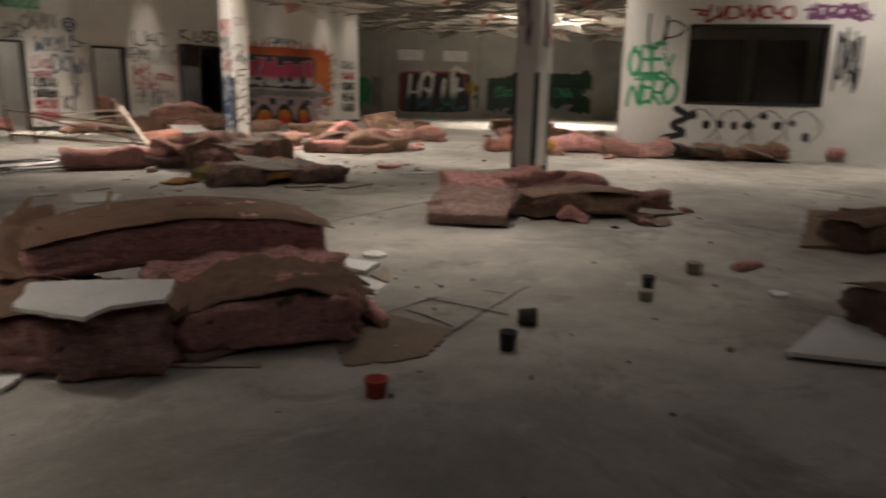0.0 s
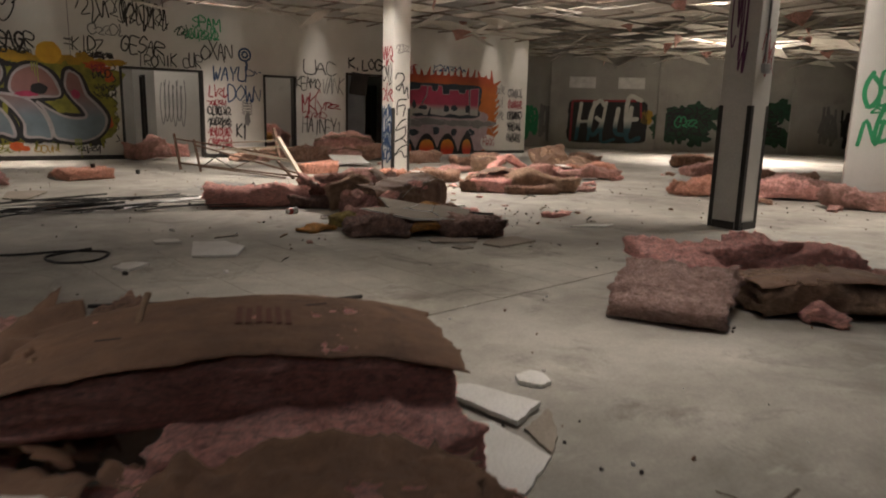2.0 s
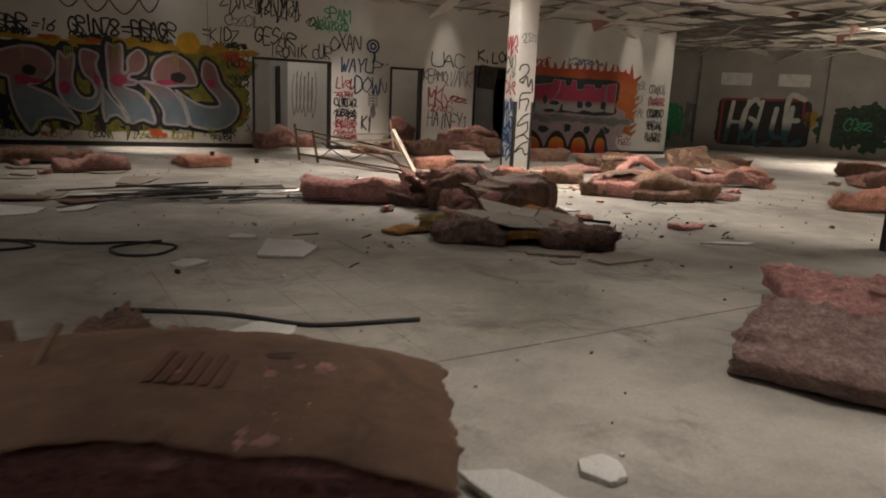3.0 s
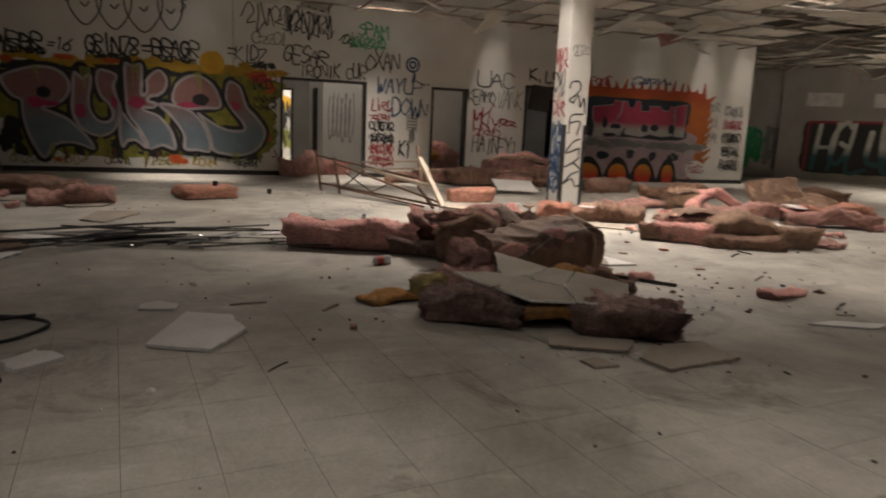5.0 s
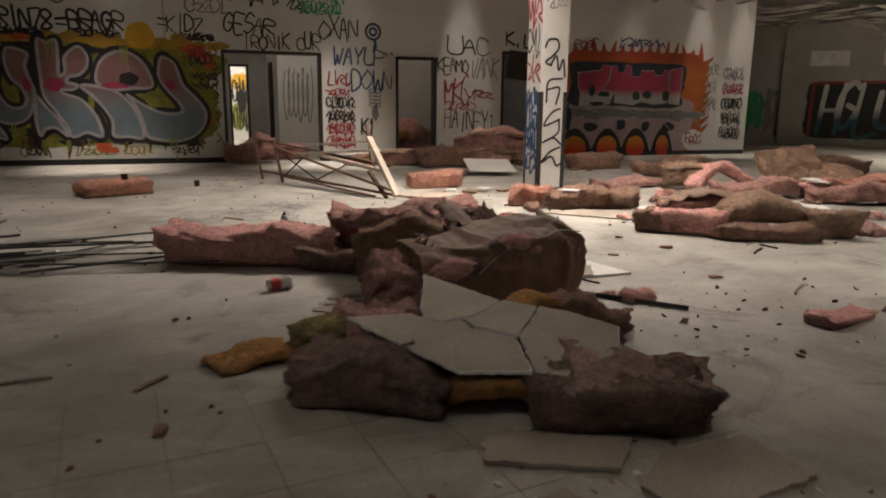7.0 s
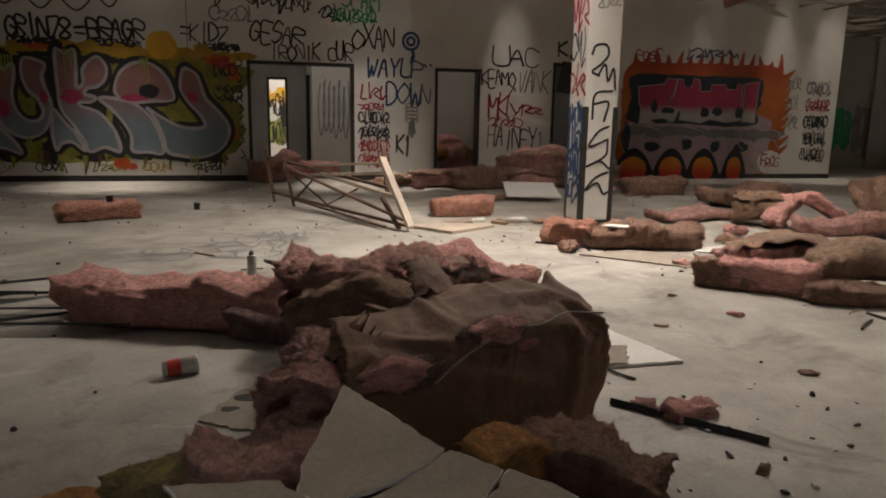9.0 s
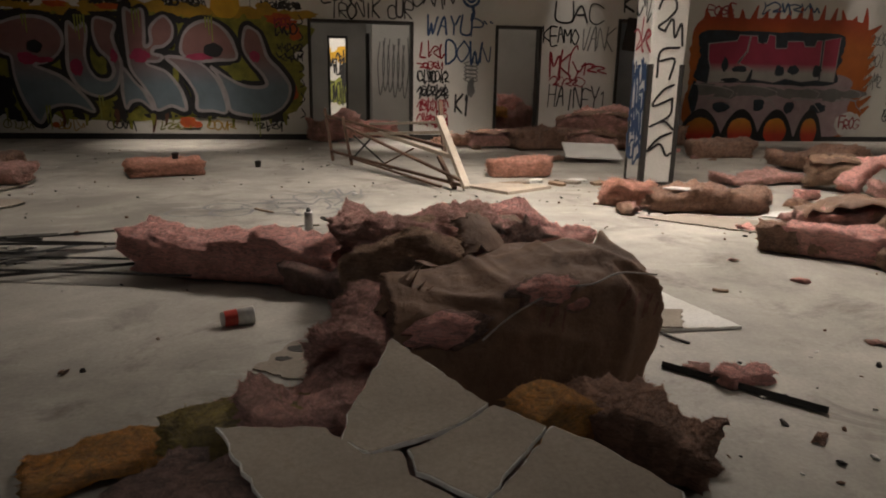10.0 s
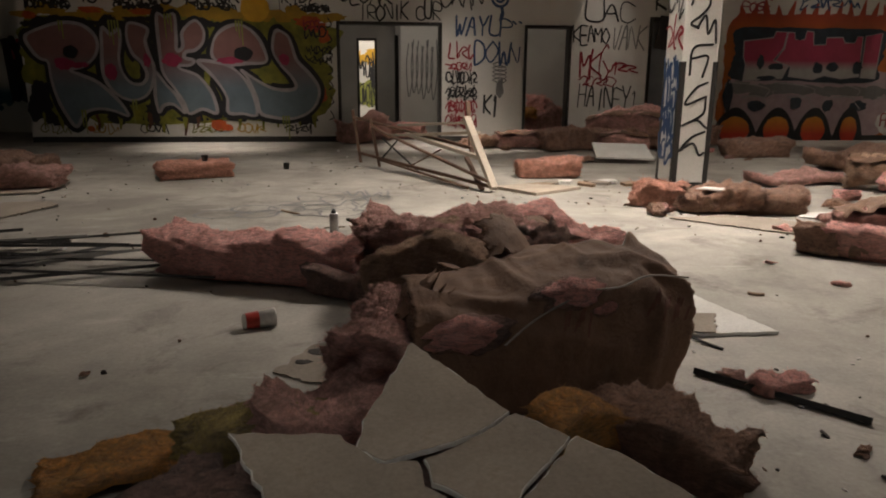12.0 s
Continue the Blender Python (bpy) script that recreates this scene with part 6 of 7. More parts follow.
plate([(6.72, 8.65), (6.88, 7.96), (6.46, 7.97), (6.4, 8.3)], 0.004, 0.014, 8, M_BOARD, "white ceiling board with a beige torn face")
shard(6.52, 8.1, 0.02, 30, 0.17, 81, M_GYPSUM, "beige torn board face", 0.006, 4, 1.2)
shard(5.98, 8.62, 0.3, 30, 0.24, 82, M_KRAFT, "beige board leaning at the pile's back", 0.012, 5, 1.2, (30, 20))
sheet = plate([(4.62, 7.74), (4.76, 8.02), (4.96, 8.06), (5.06, 7.75), (4.86, 7.58)], 0.003, 0.006, 9, M_GYPSUM, "torn beige board face with dark stains on the floor", ragged=0.014)
for sx, sy, sr in ((-0.05, 0.1, 0.045), (0.04, 0.12, 0.05), (0.05, 0.03, 0.03), (-0.12, 0.0, 0.025)):
    stain = part("dark_stain", shard_bm(sr, int(sr * 1000), 0.002, 7, 1.5, 0.006), M_DARK, sheet)
    stain.matrix_local = pose(sx, sy, 0.0065)
paper(5.84, 8.2, 0.36, 20, 0.26, 0.22, 140, "dark torn paper flap standing on the batt", arch(0.06), (58, 12), 0.05, material=M_SHADE_DARK, rag=0.12)
paper(5.2, 7.62, 0.3, -70, 0.3, 0.2, 141, "curled torn paper edge of the folded batt", arch(0.07), (40, 0), 0.05, rag=0.12)
# strap over the leaning batt


def tube(name, pts, radius, material, label, category, sides=6, per=8):
    """A bent cable or strap through control points."""
    p = [Vector(a) for a in pts]
    p = [p[0] * 2 - p[1], *p, p[-1] * 2 - p[-2]]
    line = []
    for k in range(1, len(p) - 2):
        a, b, c, d = p[k - 1:k + 3]
        for i in range(per):
            t = i / per
            line.append(0.5 * (2 * b + (c - a) * t + (2 * a - 5 * b + 4 * c - d) * t * t + (3 * b - a - 3 * c + d) * t ** 3))
    line.append(p[-2])
    bm, rings = bmesh.new(), []
    for k, q in enumerate(line):
        d = (line[min(k + 1, len(line) - 1)] - line[max(k - 1, 0)]).normalized()
        s = d.cross(Vector((0, 0, 1))).normalized() if abs(d.z) < 0.98 else Vector((1, 0, 0))
        t = s.cross(d)
        rings.append([bm.verts.new(q + (s * math.cos(2 * math.pi * j / sides) + t * math.sin(2 * math.pi * j / sides)) * radius) for j in range(sides)])
    for r0, r1 in zip(rings, rings[1:]):
        for j in range(sides):
            bm.faces.new([r0[j], r0[(j + 1) % sides], r1[(j + 1) % sides], r1[j]])
    ob = part(name, bm, material, None, "", True)
    return tagged(ob, label, category)


BIG = pose(5.69, 7.3, 0, 0, 0, 5)
tube("plastic_strap", [BIG @ Vector(bulge(u, a, 0.022)) for u, a in ((-0.42, 0.3), (-0.2, 0.42), (0.05, 0.5), (0.22, 0.57), (0.42, 0.52), (0.65, 0.58), (0.99, 0.62))], 0.0035, M_STRAP, "pale plastic strap lying over the brown batt", "strap")
rod("metal_rail", (6.29, 7.58, 0.016), (6.70, 7.12, 0.016), 0.017, M_BLACK, "black steel rail with a slotted end", "rail", 4)
batt(6.55, 7.4, 0, 10, 0.22, 0.1, 0.06, 39, M_PINK, "small pink insulation scrap by the rail", flat, 0.03)
batt(7.4, 6.7, 0, 10, 0.4, 0.16, 0.05, 40, M_PINK, "thin pink insulation scrap", flat, 0.03)
can(4.75, 10.28, 0, 0.033, 0.19, M_STEEL, "grey metal spray can standing on the floor", cap=M_BLACK)
can(4.98, 8.98, 0.24, 0.033, 0.19, M_STEEL, "grey metal spray can lying on the insulation", lying=60, cap=M_BLACK)
cup = can(4.42, 8.25, 0, 0.042, 0.15, M_PLASTIC, "red and white paper cup lying on its side", "paper_cup", 110)
bm = bmesh.new()
bmesh.ops.create_cone(bm, cap_ends=False, segments=24, radius1=0.0365, radius2=0.0405, depth=0.06, matrix=Matrix.Translation((0, 0, 0.042)))
part("sleeve", bm, M_RED, cup, "red printed sleeve", True)
# small batts and heaps farther back
batt(2.98, 13.5, 0, 22, 0.8, 0.5, 0.18, 41, M_ORANGE, "neat orange pink batt block on the floor", flat, 0.025)
can(3.12, 13.45, 0.19, 0.04, 0.07, M_BLACK, "small black pot on the batt", "plastic_pot")
can(3.97, 14.16, 0, 0.04, 0.08, M_BLACK, "small black pot on the floor", "plastic_pot")
batt(1.3, 12.7, 0, 10, 1.0, 0.6, 0.16, 42, M_OLD, "dusty flat batt on the floor", wave(0.04, 3, 0), 0.05)
batt(0.4, 14.0, 0, -10, 1.6, 0.6, 0.18, 43, M_BROWN, "dirty brown batt near the wall", wave(0.04, 4, 1), 0.05)
batt(-0.8, 13.4, 0, 30, 1.2, 0.6, 0.16, 44, M_OLD, "dusty flat batt near the wall", wave(0.03, 3, 2), 0.05)
batt(7.15, 13.25, 0, 0, 0.72, 0.36, 0.2, 45, M_ORANGE, "short orange pink batt by the column", flat, 0.04)
batt(8.1, 10.95, 0, -18, 0.7, 0.42, 0.18, 46, M_BROWN, "frayed tan batt at the column's foot", wave(0.03, 4, 0), 0.06)
batt(8.55, 10.85, 0, -8, 0.62, 0.36, 0.2, 47, M_BROWN, "dark brown batt at the column's foot", flat, 0.04)
batt(7.75, 11.25, 0, -40, 0.4, 0.36, 0.2, 48, M_ORANGE, "frayed orange scrap at the column's foot", flat, 0.07)
shard(8.2, 10.98, 0.19, 0, 0.16, 83, M_BOARD, "white board piece on the batt", 0.012, 4, 1.6)
shard(9.0, 10.6, 0.004, 20, 0.22, 84, M_BOARD, "white board piece on the floor", 0.012, 4, 1.6)
shard(8.2, 10.3, 0.004, -15, 0.42, 85, M_GYPSUM, "long flat board strip on the floor", 0.01, 4, 1.9)
# heap before the wall
for k, (x, y, z, rz, L, W, T, mat) in enumerate(((8.9, 16.6, 0, 10, 2.0, 0.7, 0.3, M_BROWN), (9.6, 16.8, 0.1, -25, 1.5, 0.6, 0.35, M_OLD), (10.4, 16.5, 0.05, 30, 1.3, 0.6, 0.32, M_BROWN), (8.0, 16.9, 0, 0, 1.5, 0.6, 0.2, M_OLD), (9.9, 17.2, 0.25, -10, 1.2, 0.55, 0.3, M_OLD), (9.0, 15.6, 0, -20, 0.7, 0.45, 0.28, M_OLD), (7.2, 17.0, 0, 12, 1.2, 0.5, 0.16, M_BROWN))):
    batt(x, y, z, rz, L, W, T, 90 + k, mat, "brown slumped insulation heap against the wall", arch(0.12 if k in (1, 4) else 0.03), 0.07, paper="top" if k % 2 else None, crumple=0.06)
plate([(8.2, 14.5), (9.0, 14.4), (9.15, 15.1), (8.35, 15.2)], 0.14, 0.02, 86, M_BOARD, "white board resting on the heap", 0.2)
batt(11.0, 15.3, 0, 4, 1.0, 0.45, 0.24, 97, M_BROWN, "brown batt lying before the fire mural", flat, 0.05)
batt(8.4, 18.9, 0, 15, 1.0, 0.5, 0.45, 98, M_OLD, "insulation heap inside the narrow doorway", wave(0.1, 3, 0), 0.09)
batt(8.55, 19.2, 0.35, 60, 0.9, 0.4, 0.3, 99, M_PINK, "pink insulation tumbled in the doorway", arch(0.1), 0.08, (0, 25))
batt(8.2, 18.8, 0.3, 100, 0.6, 0.3, 0.2, 100, M_AMBER, "amber insulation scrap in the doorway", arch(0.1), 0.06, (0, 20))
batt(4.95, 17.9, 0, 20, 0.9, 0.5, 0.4, 101, M_OLD, "dusty pink heap at the wide doorway", wave(0.06, 3, 0), 0.08)
batt(5.6, 18.9, 0, -10, 1.1, 0.6, 0.28, 102, M_PINK, "pink batt lying in the wide doorway", flat, 0.06)
shard(8.1, 18.7, 0.02, 20, 0.3, 87, M_BOARD, "white board slab lying in the narrow doorway", 0.05, 4, 1.2, (30, 0))
shard(8.25, 18.95, 0.55, -30, 0.22, 88, M_BOARD, "white board piece on the doorway heap", 0.03, 4, 1.6, (20, 24))
# pile to the right, lit pink
LIT = "tumbled %s in the sunlit insulation pile"
batt(8.36, 9.24, 0.0, -40, 0.64, 0.34, 0.21, 110, M_PINK, LIT % "orange pink batt", flat, 0.03)
batt(8.1, 9.5, 0.0, -40, 0.2, 0.36, 0.16, 111, M_BROWN, LIT % "frayed brown batt end", flat, 0.05)
batt(9.05, 9.12, 0.1, -20, 0.8, 0.46, 0.25, 112, M_TAN, LIT % "brown paper sack of insulation", lambda u: (0, 0, 1 - 0.45 * u * u), 0.03, (6, 0), round_=3.0)
batt(8.84, 8.78, 0, -23, 0.88, 0.36, 0.13, 113, M_BROWN, LIT % "dark batt", flat, 0.04)
batt(9.52, 8.7, 0, -30, 0.36, 0.3, 0.2, 114, M_TAN, LIT % "short tan batt", flat, 0.05)
batt(9.95, 8.62, 0, 15, 0.3, 0.22, 0.07, 115, M_OLD, LIT % "torn batt end", flat, 0.05)
batt(8.72, 9.55, 0.0, -20, 0.7, 0.36, 0.24, 116, M_OLD, LIT % "dusty brown batt", arch(0.05), 0.05, (0, -6), paper="top", crumple=0.07)
batt(10.62, 11.75, 0.17, 8, 0.46, 0.3, 0.13, 117, M_PINK, LIT % "bright pink propped batt", arch(0.03), 0.035, (0, -44))
batt(10.98, 11.62, 0.16, -24, 0.6, 0.3, 0.14, 118, M_PINK, LIT % "bright pink bent batt", arch(0.03), 0.035, (0, 30))
batt(10.95, 11.2, 0, -24, 1.0, 0.34, 0.16, 119, M_OLD, LIT % "dusty pink batt", wave(0.05, 3, 0), 0.05)
batt(10.5, 12.05, 0, -30, 0.5, 0.44, 0.3, 129, M_TAN, LIT % "tan paper bundle", arch(0.06), 0.05, paper="top", crumple=0.06, round_=3.0)
batt(12.2, 11.85, 0.24, -14, 0.86, 0.66, 0.09, 120, M_TAN, LIT % "broad brown paper-faced batt leaning up", flat, 0.025, (54, -7), paper="top", crumple=0.04)
batt(12.75, 11.55, 0.1, -30, 0.8, 0.55, 0.1, 121, M_BROWN, LIT % "broad brown paper-faced batt", arch(0.06), 0.03, (22, 6), paper="top", crumple=0.05)
batt(11.75, 10.25, 0, -36, 1.2, 0.36, 0.18, 122, M_OLD, LIT % "dusty pink batt", wave(0.05, 3, 1), 0.05)
batt(12.3, 10.6, 0, -30, 1.0, 0.4, 0.2, 123, M_ORANGE, LIT % "torn orange pink batt", wave(0.06, 4, 0), 0.05)
batt(11.7, 10.9, 0, 15, 0.5, 0.3, 0.12, 124, M_PINK, LIT % "torn pink scrap", wave(0.06, 4, 0), 0.05)
batt(9.9, 12.5, 0, 10, 1.1, 0.4, 0.1, 126, M_OLD, LIT % "long dusty batt", wave(0.03, 4, 0), 0.04)
batt(11.75, 13.85, 0, 14, 1.6, 0.5, 0.2, 127, M_BROWN, LIT % "long brown batt", wave(0.07, 4, 0), 0.06)
batt(14.6, 13.4, 0, -15, 1.3, 0.6, 0.2, 128, M_BROWN, LIT % "flat brown batt", wave(0.05, 4, 0), 0.06)
for k, (x, y, z, rz, r) in enumerate(((11.9, 10.9, 0.2, 10, 0.28), (12.4, 10.4, 0.02, 40, 0.3), (10.0, 10.8, 0.01, 80, 0.3), (10.9, 10.2, 0.01, 20, 0.25), (9.3, 10.1, 0.01, 0, 0.3), (10.6, 9.6, 0.01, 60, 0.2))):
    shard(x, y, z, rz, r, 170 + k, (M_BOARD, M_GYPSUM, M_KRAFT)[k % 3], "broken board in the insulation pile", 0.015, 5, 1.5, (6, 4))
# batts beyond the second column
for k, (x, y, rz, L, W, T, mat) in enumerate(((11.4, 7.4, -40, 0.9, 0.5, 0.24, M_ORANGE), (12.2, 6.6, -40, 1.3, 0.6, 0.25, M_PINK), (13.4, 6.8, -30, 1.4, 0.6, 0.25, M_OLD), (14.2, 7.8, -35, 1.6, 0.6, 0.25, M_BROWN), (12.2, 5.1, -50, 1.2, 0.5, 0.26, M_OLD), (13.3, 3.6, -55, 1.6, 0.5, 0.24, M_BROWN), (11.2, 6.6, -45, 0.5, 0.4, 0.2, M_AMBER), (15.0, 2.0, -40, 1.4, 0.5, 0.3, M_OLD), (15.4, 9.6, -30, 1.6, 0.6, 0.25, M_OLD), (17.6, 11.4, -40, 1.8, 0.6, 0.25, M_BROWN))):
    batt(x, y, 0, rz, L, W, T, 130 + k, mat, "dusty batt strewn beyond the columns", wave(0.04, 3, k), 0.05)
for k, (x, y, rz) in enumerate(((13.0, 4.3, 10), (13.6, 3.2, -20), (12.9, 4.0, 60))):
    shard(x, y, 0.12, rz, 0.5, 150 + k, M_GYPSUM, "broken board leaning below the opening", 0.015, 4, 1.8, (15, 12))

# ---- overturned frame, sticks, cables, small litter ----
table = thing("table_frame", "overturned rusty table frame with pale wooden slats", "table frame", pose(0, 0, 0))


def bar(a, b, w, material, name, parent, label=""):
    a, b = Vector(a), Vector(b)
    d = b - a
    bm = bmesh.new()
    box(bm, -w / 2, w / 2, -w / 3, w / 3, 0, d.length, Matrix.Translation(a) @ d.to_track_quat("Z", "Y").to_matrix().to_4x4(), 0.004)
    return part(name, bm, material, parent, label)


for a, b, w, mt, nm in (
    ((4.92, 14.86, 0.0), (4.82, 14.86, 0.72), 0.06, M_RUST, "leg"), ((5.17, 14.35, 0.0), (5.06, 14.35, 0.63), 0.06, M_RUST, "leg"),
    ((4.84, 14.86, 0.62), (6.17, 12.75, 0.4), 0.045, M_RUST, "rail"), ((4.9, 14.8, 0.14), (6.28, 12.1, 0.06), 0.045, M_RUST, "rail"),
    ((5.08, 14.35, 0.52), (6.24, 12.1, 0.12), 0.04, M_RUST, "rail"), ((5.15, 14.35, 0.1), (6.05, 12.2, 0.04), 0.035, M_RUST, "rail"),
    ((5.17, 14.3, 0.08), (5.4, 13.7, 0.42), 0.022, M_BLACK, "brace"), ((5.2, 14.2, 0.4), (5.62, 13.4, 0.06), 0.022, M_BLACK, "brace"), ((5.5, 13.6, 0.08), (5.85, 13.0, 0.36), 0.022, M_RUST, "brace"),
    ((6.08, 12.62, 0.74), (6.3, 12.06, 0.05), 0.08, M_PALEWOOD, "slat"), ((5.4, 13.8, 0.58), (6.16, 12.72, 0.68), 0.045, M_PALEWOOD, "slat"),
    ((5.3, 14.0, 0.44), (6.22, 12.6, 0.58), 0.05, M_PALEWOOD, "slat"), ((5.5, 13.72, 0.48), (6.2, 12.4, 0.33), 0.06, M_PALEWOOD, "slat"),
    ((6.14, 12.95, 0.9), (6.18, 12.8, 0.3), 0.05, M_RUST, "post"), ((6.1, 12.7, 0.3), (6.2, 12.2, 0.02), 0.05, M_RUST, "post")):
    bar(a, b, w, mt, nm, table)
shard(6.75, 12.2, 0.004, 0, 0.42, 300, M_PALEWOOD, "pale wooden board on the floor", 0.03, 4, 1.2, square=1.0)
for k in range(7):
    shard(6.9 + 0.17 * k, 12.5 + 0.11 * (k % 3), 0.004, 37 * k, 0.09, 301 + k, (M_WOOD, M_GYPSUM, M_BOARD)[k % 3], "splinter of wood and board on the floor", 0.03, 5, 1.8)

# bundle of dark strips
rr = random.Random(12)
for k in range(30):
    x, y = 2.75 + rr.uniform(-0.85, 0.75), 9.45 + rr.uniform(-0.35, 0.45)
    a = math.radians(rr.uniform(-24, 20) + (0 if k % 5 else 40))
    ln = rr.uniform(0.35, 0.95)
    z = 0.014 + 0.022 * (k % 6)
    rod("metal_strip", (x - math.cos(a) * ln, y - math.sin(a) * ln, z), (x + math.cos(a) * ln, y + math.sin(a) * ln, z + rr.uniform(-0.008, 0.03)), rr.uniform(0.014, 0.028), M_BLACK if k % 4 else M_STEEL, "thin dark metal strip in a loose bundle", "metal strip", 4, rr.uniform(0, 0.03) if k % 3 == 0 else 0.0, 0.5)["group"] = "bundle of metal strips"
# coiled cable
tube("cable", [(0.55, 7.0, 0.012), (0.9, 7.3, 0.014), (1.2, 7.0, 0.012), (0.85, 6.85, 0.02), (0.6, 7.1, 0.03), (1.0, 7.25, 0.016), (1.5, 7.05, 0.012), (1.95, 7.0, 0.012), (2.2, 6.8, 0.012), (2.05, 6.5, 0.012), (1.8, 6.55, 0.014), (1.75, 6.8, 0.02), (2.1, 6.95, 0.03)], 0.011, M_CABLE, "black cable lying in loose loops", "cable")
# pole that passes under the view
tube("metal_pole", [(1.8, 5.1, 0.016), (2.15, 4.96, 0.016), (2.4, 4.83, 0.016), (2.66, 4.61, 0.016), (2.84, 4.52, 0.016), (3.37, 4.47, 0.016)], 0.014, M_CABLE, "dark bent conduit lying on the floor", "pole")
shard(2.5, 4.5, 0.004, 10, 0.24, 360, M_BOARD, "pale dusty board under the conduit", 0.006, 5, 1.3)
# ceiling boards on the floor
plate([(2.75, 6.27), (3.08, 6.12), (3.27, 6.47), (3.22, 6.62), (3.2, 6.77), (2.93, 6.88)], 0.012, 0.018, 310, M_BOARD, "broken white ceiling tile on the floor", 0.0, "ceiling_tile", 0.005, "ceiling tile")
shard(2.25, 6.15, 0.004, 50, 0.13, 311, M_BOARD, "small broken ceiling tile piece", 0.02, 5, 1.3, (0, 0), "ceiling_tile", 0.5, "ceiling tile")
shard(2.75, 7.1, 0.004, 10, 0.12, 312, M_BOARD, "small flat ceiling tile piece", 0.012, 5, 1.3, (0, 0), "ceiling_tile", 0.5, "ceiling tile")
# flat broken boards along the left
for k in range(34):
    x, y = rr.uniform(-2.2, 2.2), 8.6 + rr.uniform(0, 4.6) * (0.35 if k % 2 else 1)
    shard(x, y, 0.004 + 0.006 * (k % 4), rr.uniform(0, 180), rr.uniform(0.1, 0.36), 320 + k, (M_GYPSUM, M_BOARD, M_GYPSUM, M_KRAFT)[k % 4], "flat broken board among the litter", 0.012, 5, 1.6, (rr.uniform(-3, 3), rr.uniform(-3, 3)))["group"] = "broken boards in the litter"
# splinters and thin sticks on the open floor
for k in range(26):
    x, y = ((6.6, 10.5), (7.5, 7.5), (3.6, 6.2), (9.5, 8.0), (4.2, 10.6))[k % 5]
    x, y = x + rr.uniform(-1.6, 1.6), y + rr.uniform(-1.1, 1.1)
    if 4.2 < x < 6.3 and 5.9 < y < 9.4:
        x += 2.4
    a, ln = rr.uniform(0, 3.14), rr.uniform(0.05, 0.28)
    rod("splinter", (x, y, 0.008), (x + math.cos(a) * ln, y + math.sin(a) * ln, 0.012), rr.uniform(0.004, 0.01), (M_WOOD, M_DARK, M_GYPSUM)[k % 3], "thin wood splinter on the floor", "splinter", 5, 0.01)["group"] = "splinters on the floor"
plate([(6.9, 5.98), (7.15, 6.0), (7.5, 5.86), (7.3, 5.8), (7.1, 5.88)], 0.004, 0.01, 361, M_BOARD, "thin pale board strip on the floor")
# dark open joints where the floor covering has lifted
for k, (a, b) in enumerate((((2.88, 1.83), (2.95, 1.31)), ((3.47, 1.55), (2.34, 1.32)), ((2.65, 1.76), (2.61, 1.41)), ((2.94, 1.8), (2.51, 1.79)), ((3.22, 1.69), (3.25, 1.56)))):
    bm = bmesh.new()
    n = 8
    pts = [Vector((a[0] + (b[0] - a[0]) * i / n + rr.uniform(-0.007, 0.007), a[1] + (b[1] - a[1]) * i / n + rr.uniform(-0.007, 0.007), 0)) for i in range(n + 1)]
    ribbon(bm, pts, rr.uniform(0.011, 0.018), 0.0052)
    ob = part("floor_crack", bm, M_GRIME)
    ob.matrix_world = pose(0, 0, 0, -90)
    tagged(ob, "dark dirt-filled crack between floor tiles", "crack", kind="structure")
# torn scraps of fibre, paper and board round the piles
def scrap_bm(size, seed):
    q = random.Random(seed)
    return batt_bm(size, size * q.uniform(0.4, 0.8), size * q.uniform(0.18, 0.4), seed, wave(size * 0.12, 3, seed), 0.022, rag=0.05, step=max(0.016, size / 12))


for k in range(78):
    cx, cy, sx, sy = ((10.6, 10.2, 2.4, 1.7), (12.6, 11.4, 1.8, 1.6), (5.3, 7.9, 1.6, 2.0), (8.4, 10.9, 1.3, 0.7), (9.0, 15.4, 2.2, 1.0), (1.0, 12.8, 1.8, 1.2), (6.1, 2.6, 0.9, 0.9), (13.0, 6.4, 1.8, 1.6))[k % 8]
    x, y = cx + rr.uniform(-sx, sx), cy + rr.uniform(-sy, sy)
    if 4.5 < x < 6.3 and 6.0 < y < 9.3:
        x = x + 1.9 if x > 5.4 else x - 0.9
    size = rr.uniform(0.07, 0.26) if k % 8 != 2 else rr.uniform(0.03, 0.06)
    mat, words = ((M_PINK, "small torn tuft of pink insulation"), (M_BROWN, "small torn tuft of brown insulation"), (M_OLD, "small dusty tuft of insulation"))[k % 3]
    ob = part("insulation_scrap", scrap_bm(size, 700 + k), mat, None, "", True)
    ob.matrix_world = pose(x, y, 0.0, 0, 0, rr.uniform(0, 360))
    tagged(ob, words + " on the floor", "insulation", "torn scraps round the piles")
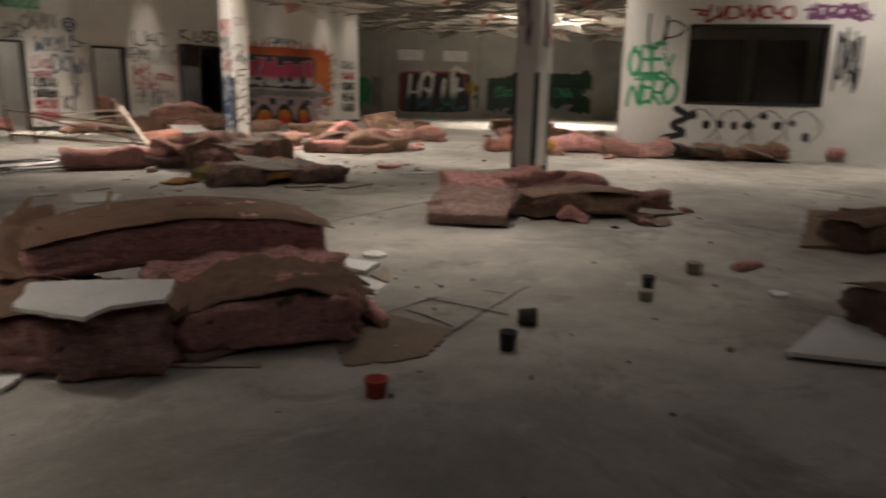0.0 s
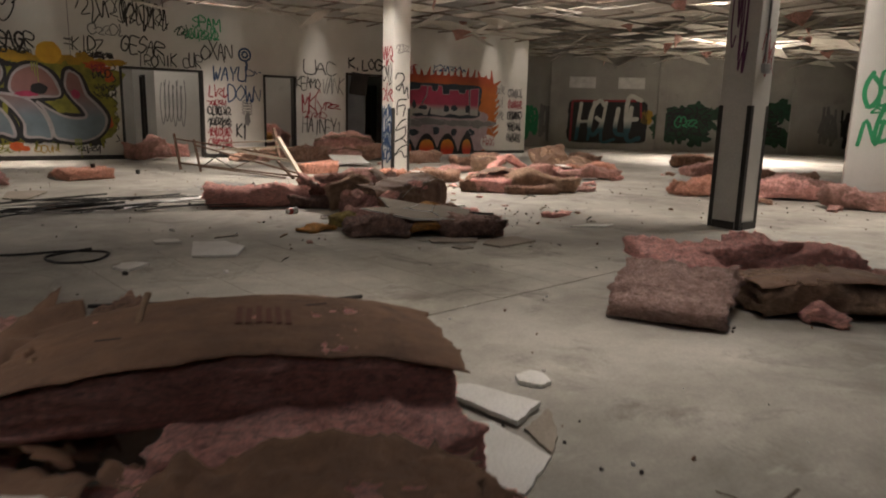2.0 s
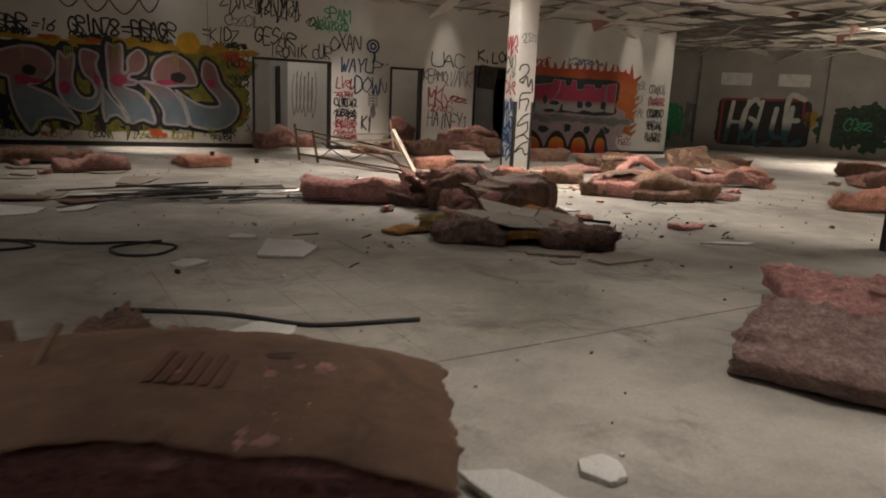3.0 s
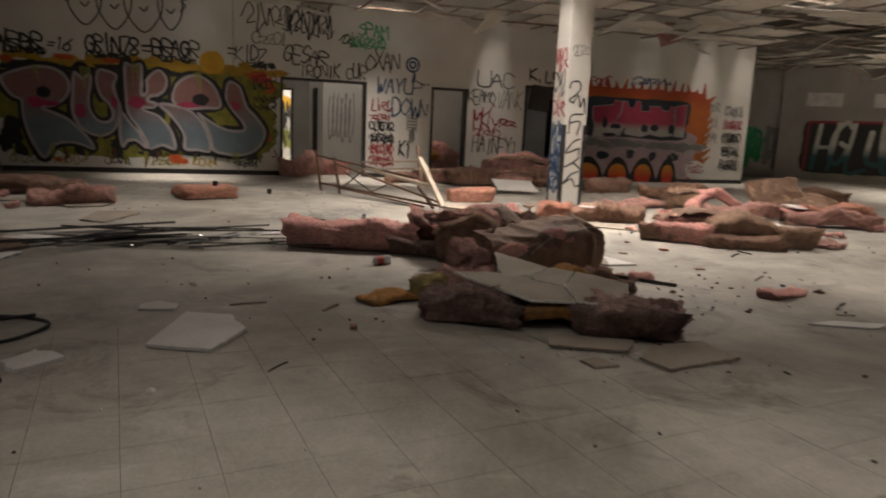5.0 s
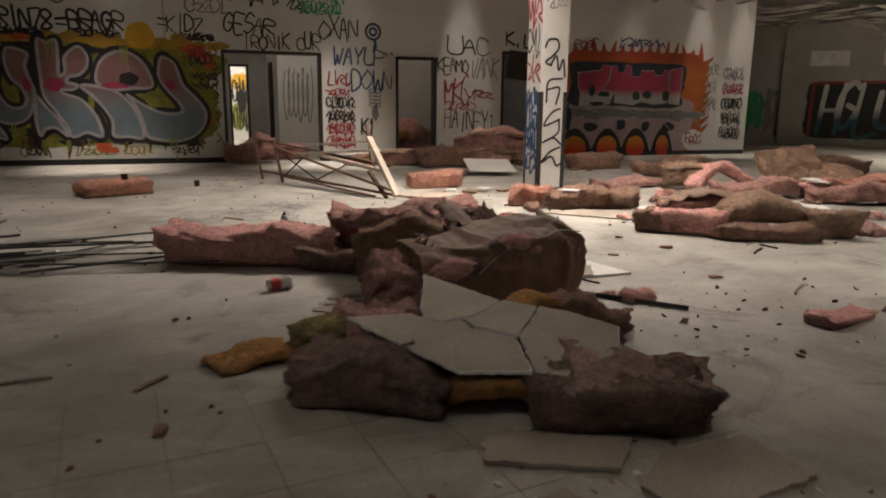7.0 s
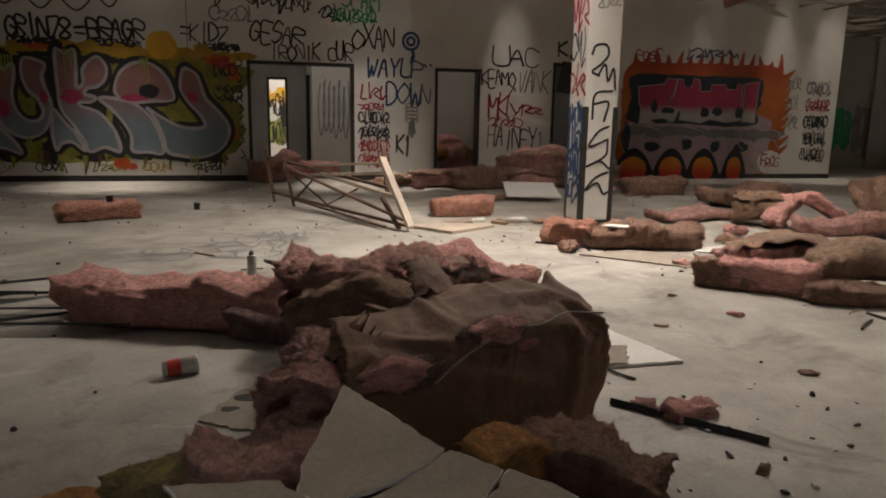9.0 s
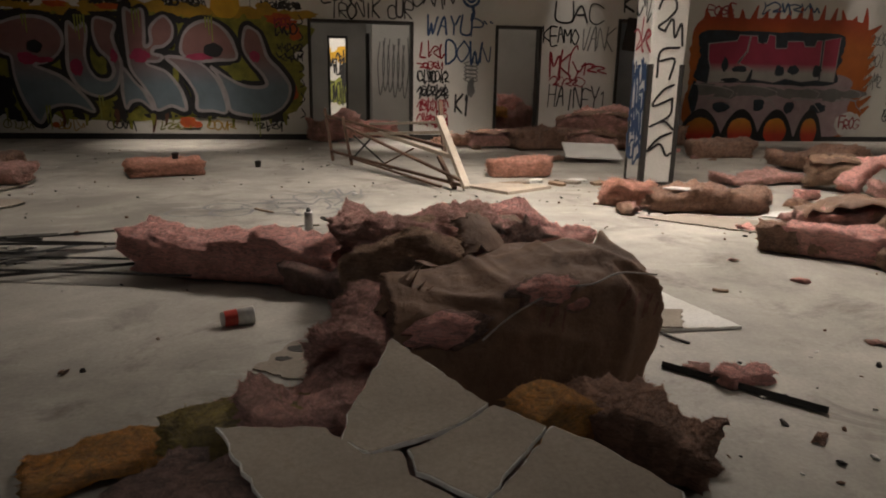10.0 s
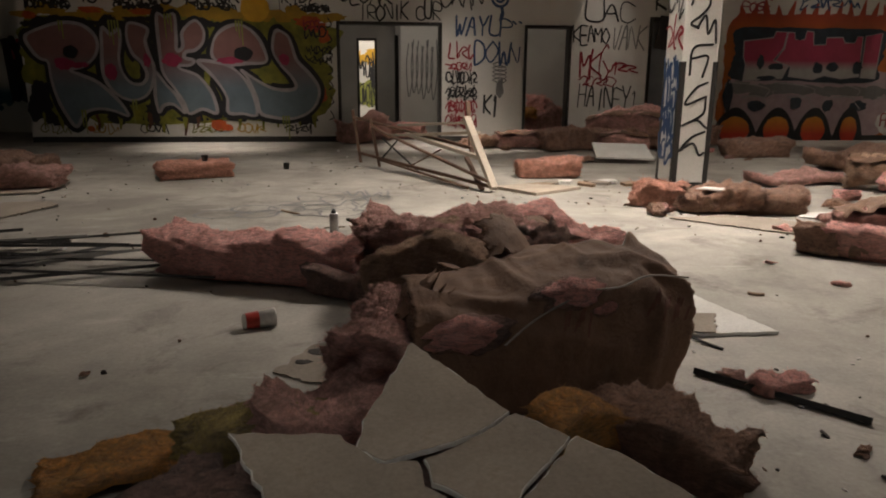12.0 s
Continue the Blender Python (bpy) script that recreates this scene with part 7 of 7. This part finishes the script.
# crumbs: uncountable specks of board, fibre and grit
bm = bmesh.new()
for k in range(900):
    x, y = rr.uniform(-2, 13), rr.uniform(0.2, 16.5)
    if 4.2 < x < 6.4 and 5.8 < y < 9.6:
        continue
    s = rr.uniform(0.004, 0.016) * (2.2 if rr.random() < 0.06 else 1)
    m = pose(x, y, s * 0.3, rr.uniform(0, 90), rr.uniform(0, 90), rr.uniform(0, 180)) @ Matrix.Diagonal((s, s * rr.uniform(0.5, 1.4), s * 0.6, 1))
    bmesh.ops.create_icosphere(bm, subdivisions=1, radius=1.0, matrix=m)
for k in range(220):
    cx, cy, sx, sy = ((0.3, 3.6, 0.7, 0.6), (6.8, 11.6, 1.0, 0.8), (7.0, 6.9, 0.9, 0.7), (5.4, 5.6, 0.6, 0.3), (8.6, 10.5, 0.9, 0.5))[k % 5]
    s = rr.uniform(0.006, 0.022)
    m = pose(cx + rr.gauss(0, sx * 0.6), cy + rr.gauss(0, sy * 0.6), s * 0.25, rr.uniform(0, 40), rr.uniform(0, 40), rr.uniform(0, 180)) @ Matrix.Diagonal((s, s * rr.uniform(0.5, 1.6), s * 0.4, 1))
    bmesh.ops.create_icosphere(bm, subdivisions=1, radius=1.0, matrix=m)
bm.faces.index_update()
for f in bm.faces:
    f.material_index = (f.index // 20) % 3
crumbs = part("grit", bm, (M_BOARD, M_DARK, M_KRAFT))
tagged(crumbs, "scattered crumbs of board, fibre and grit on the floor", "grit", kind="stuff")

# vinyl tiles still bonded along the walk, turned a little against the wall
TILE = 0.32
grid = pose(3.36, 5.50, 0, 0, 0, 7)
tile_mesh = None
for i in range(-4, 8):
    for j in range(-5, 4):
        c = grid @ Vector(((i + 0.5) * TILE, (j + 0.5) * TILE, 0))
        worn = noise.noise(Vector((c.x * 0.9, c.y * 0.9, 3.3)))
        if worn < -0.9:
            continue
        if tile_mesh is None:
            tb = bmesh.new()
            box(tb, -TILE / 2 + 0.0013, TILE / 2 - 0.0013, -TILE / 2 + 0.0013, TILE / 2 - 0.0013, 0.0, 0.0028)
            tile_mesh = mesh_of(tb, "floor_tile", M_TILE)
        t = new("floor_tile", tile_mesh)
        t.parent = floor
        t.matrix_parent_inverse = floor.matrix_world.inverted()
        t.matrix_basis = Matrix.Translation((c.x, c.y, 0.0012 + rr.uniform(0, 0.0008))) @ pose(0, 0, 0, 0, 0, 7 + rr.uniform(-0.3, 0.3))
bm = bmesh.new()
box(bm, -4 * TILE, 8 * TILE, -5 * TILE, 4 * TILE, 0.0004, 0.0011, grid)
glue = tagged(part("tile_adhesive", bm, M_JOINT, floor), "dark adhesive showing between the tiles")
glue.matrix_parent_inverse = floor.matrix_world.inverted()
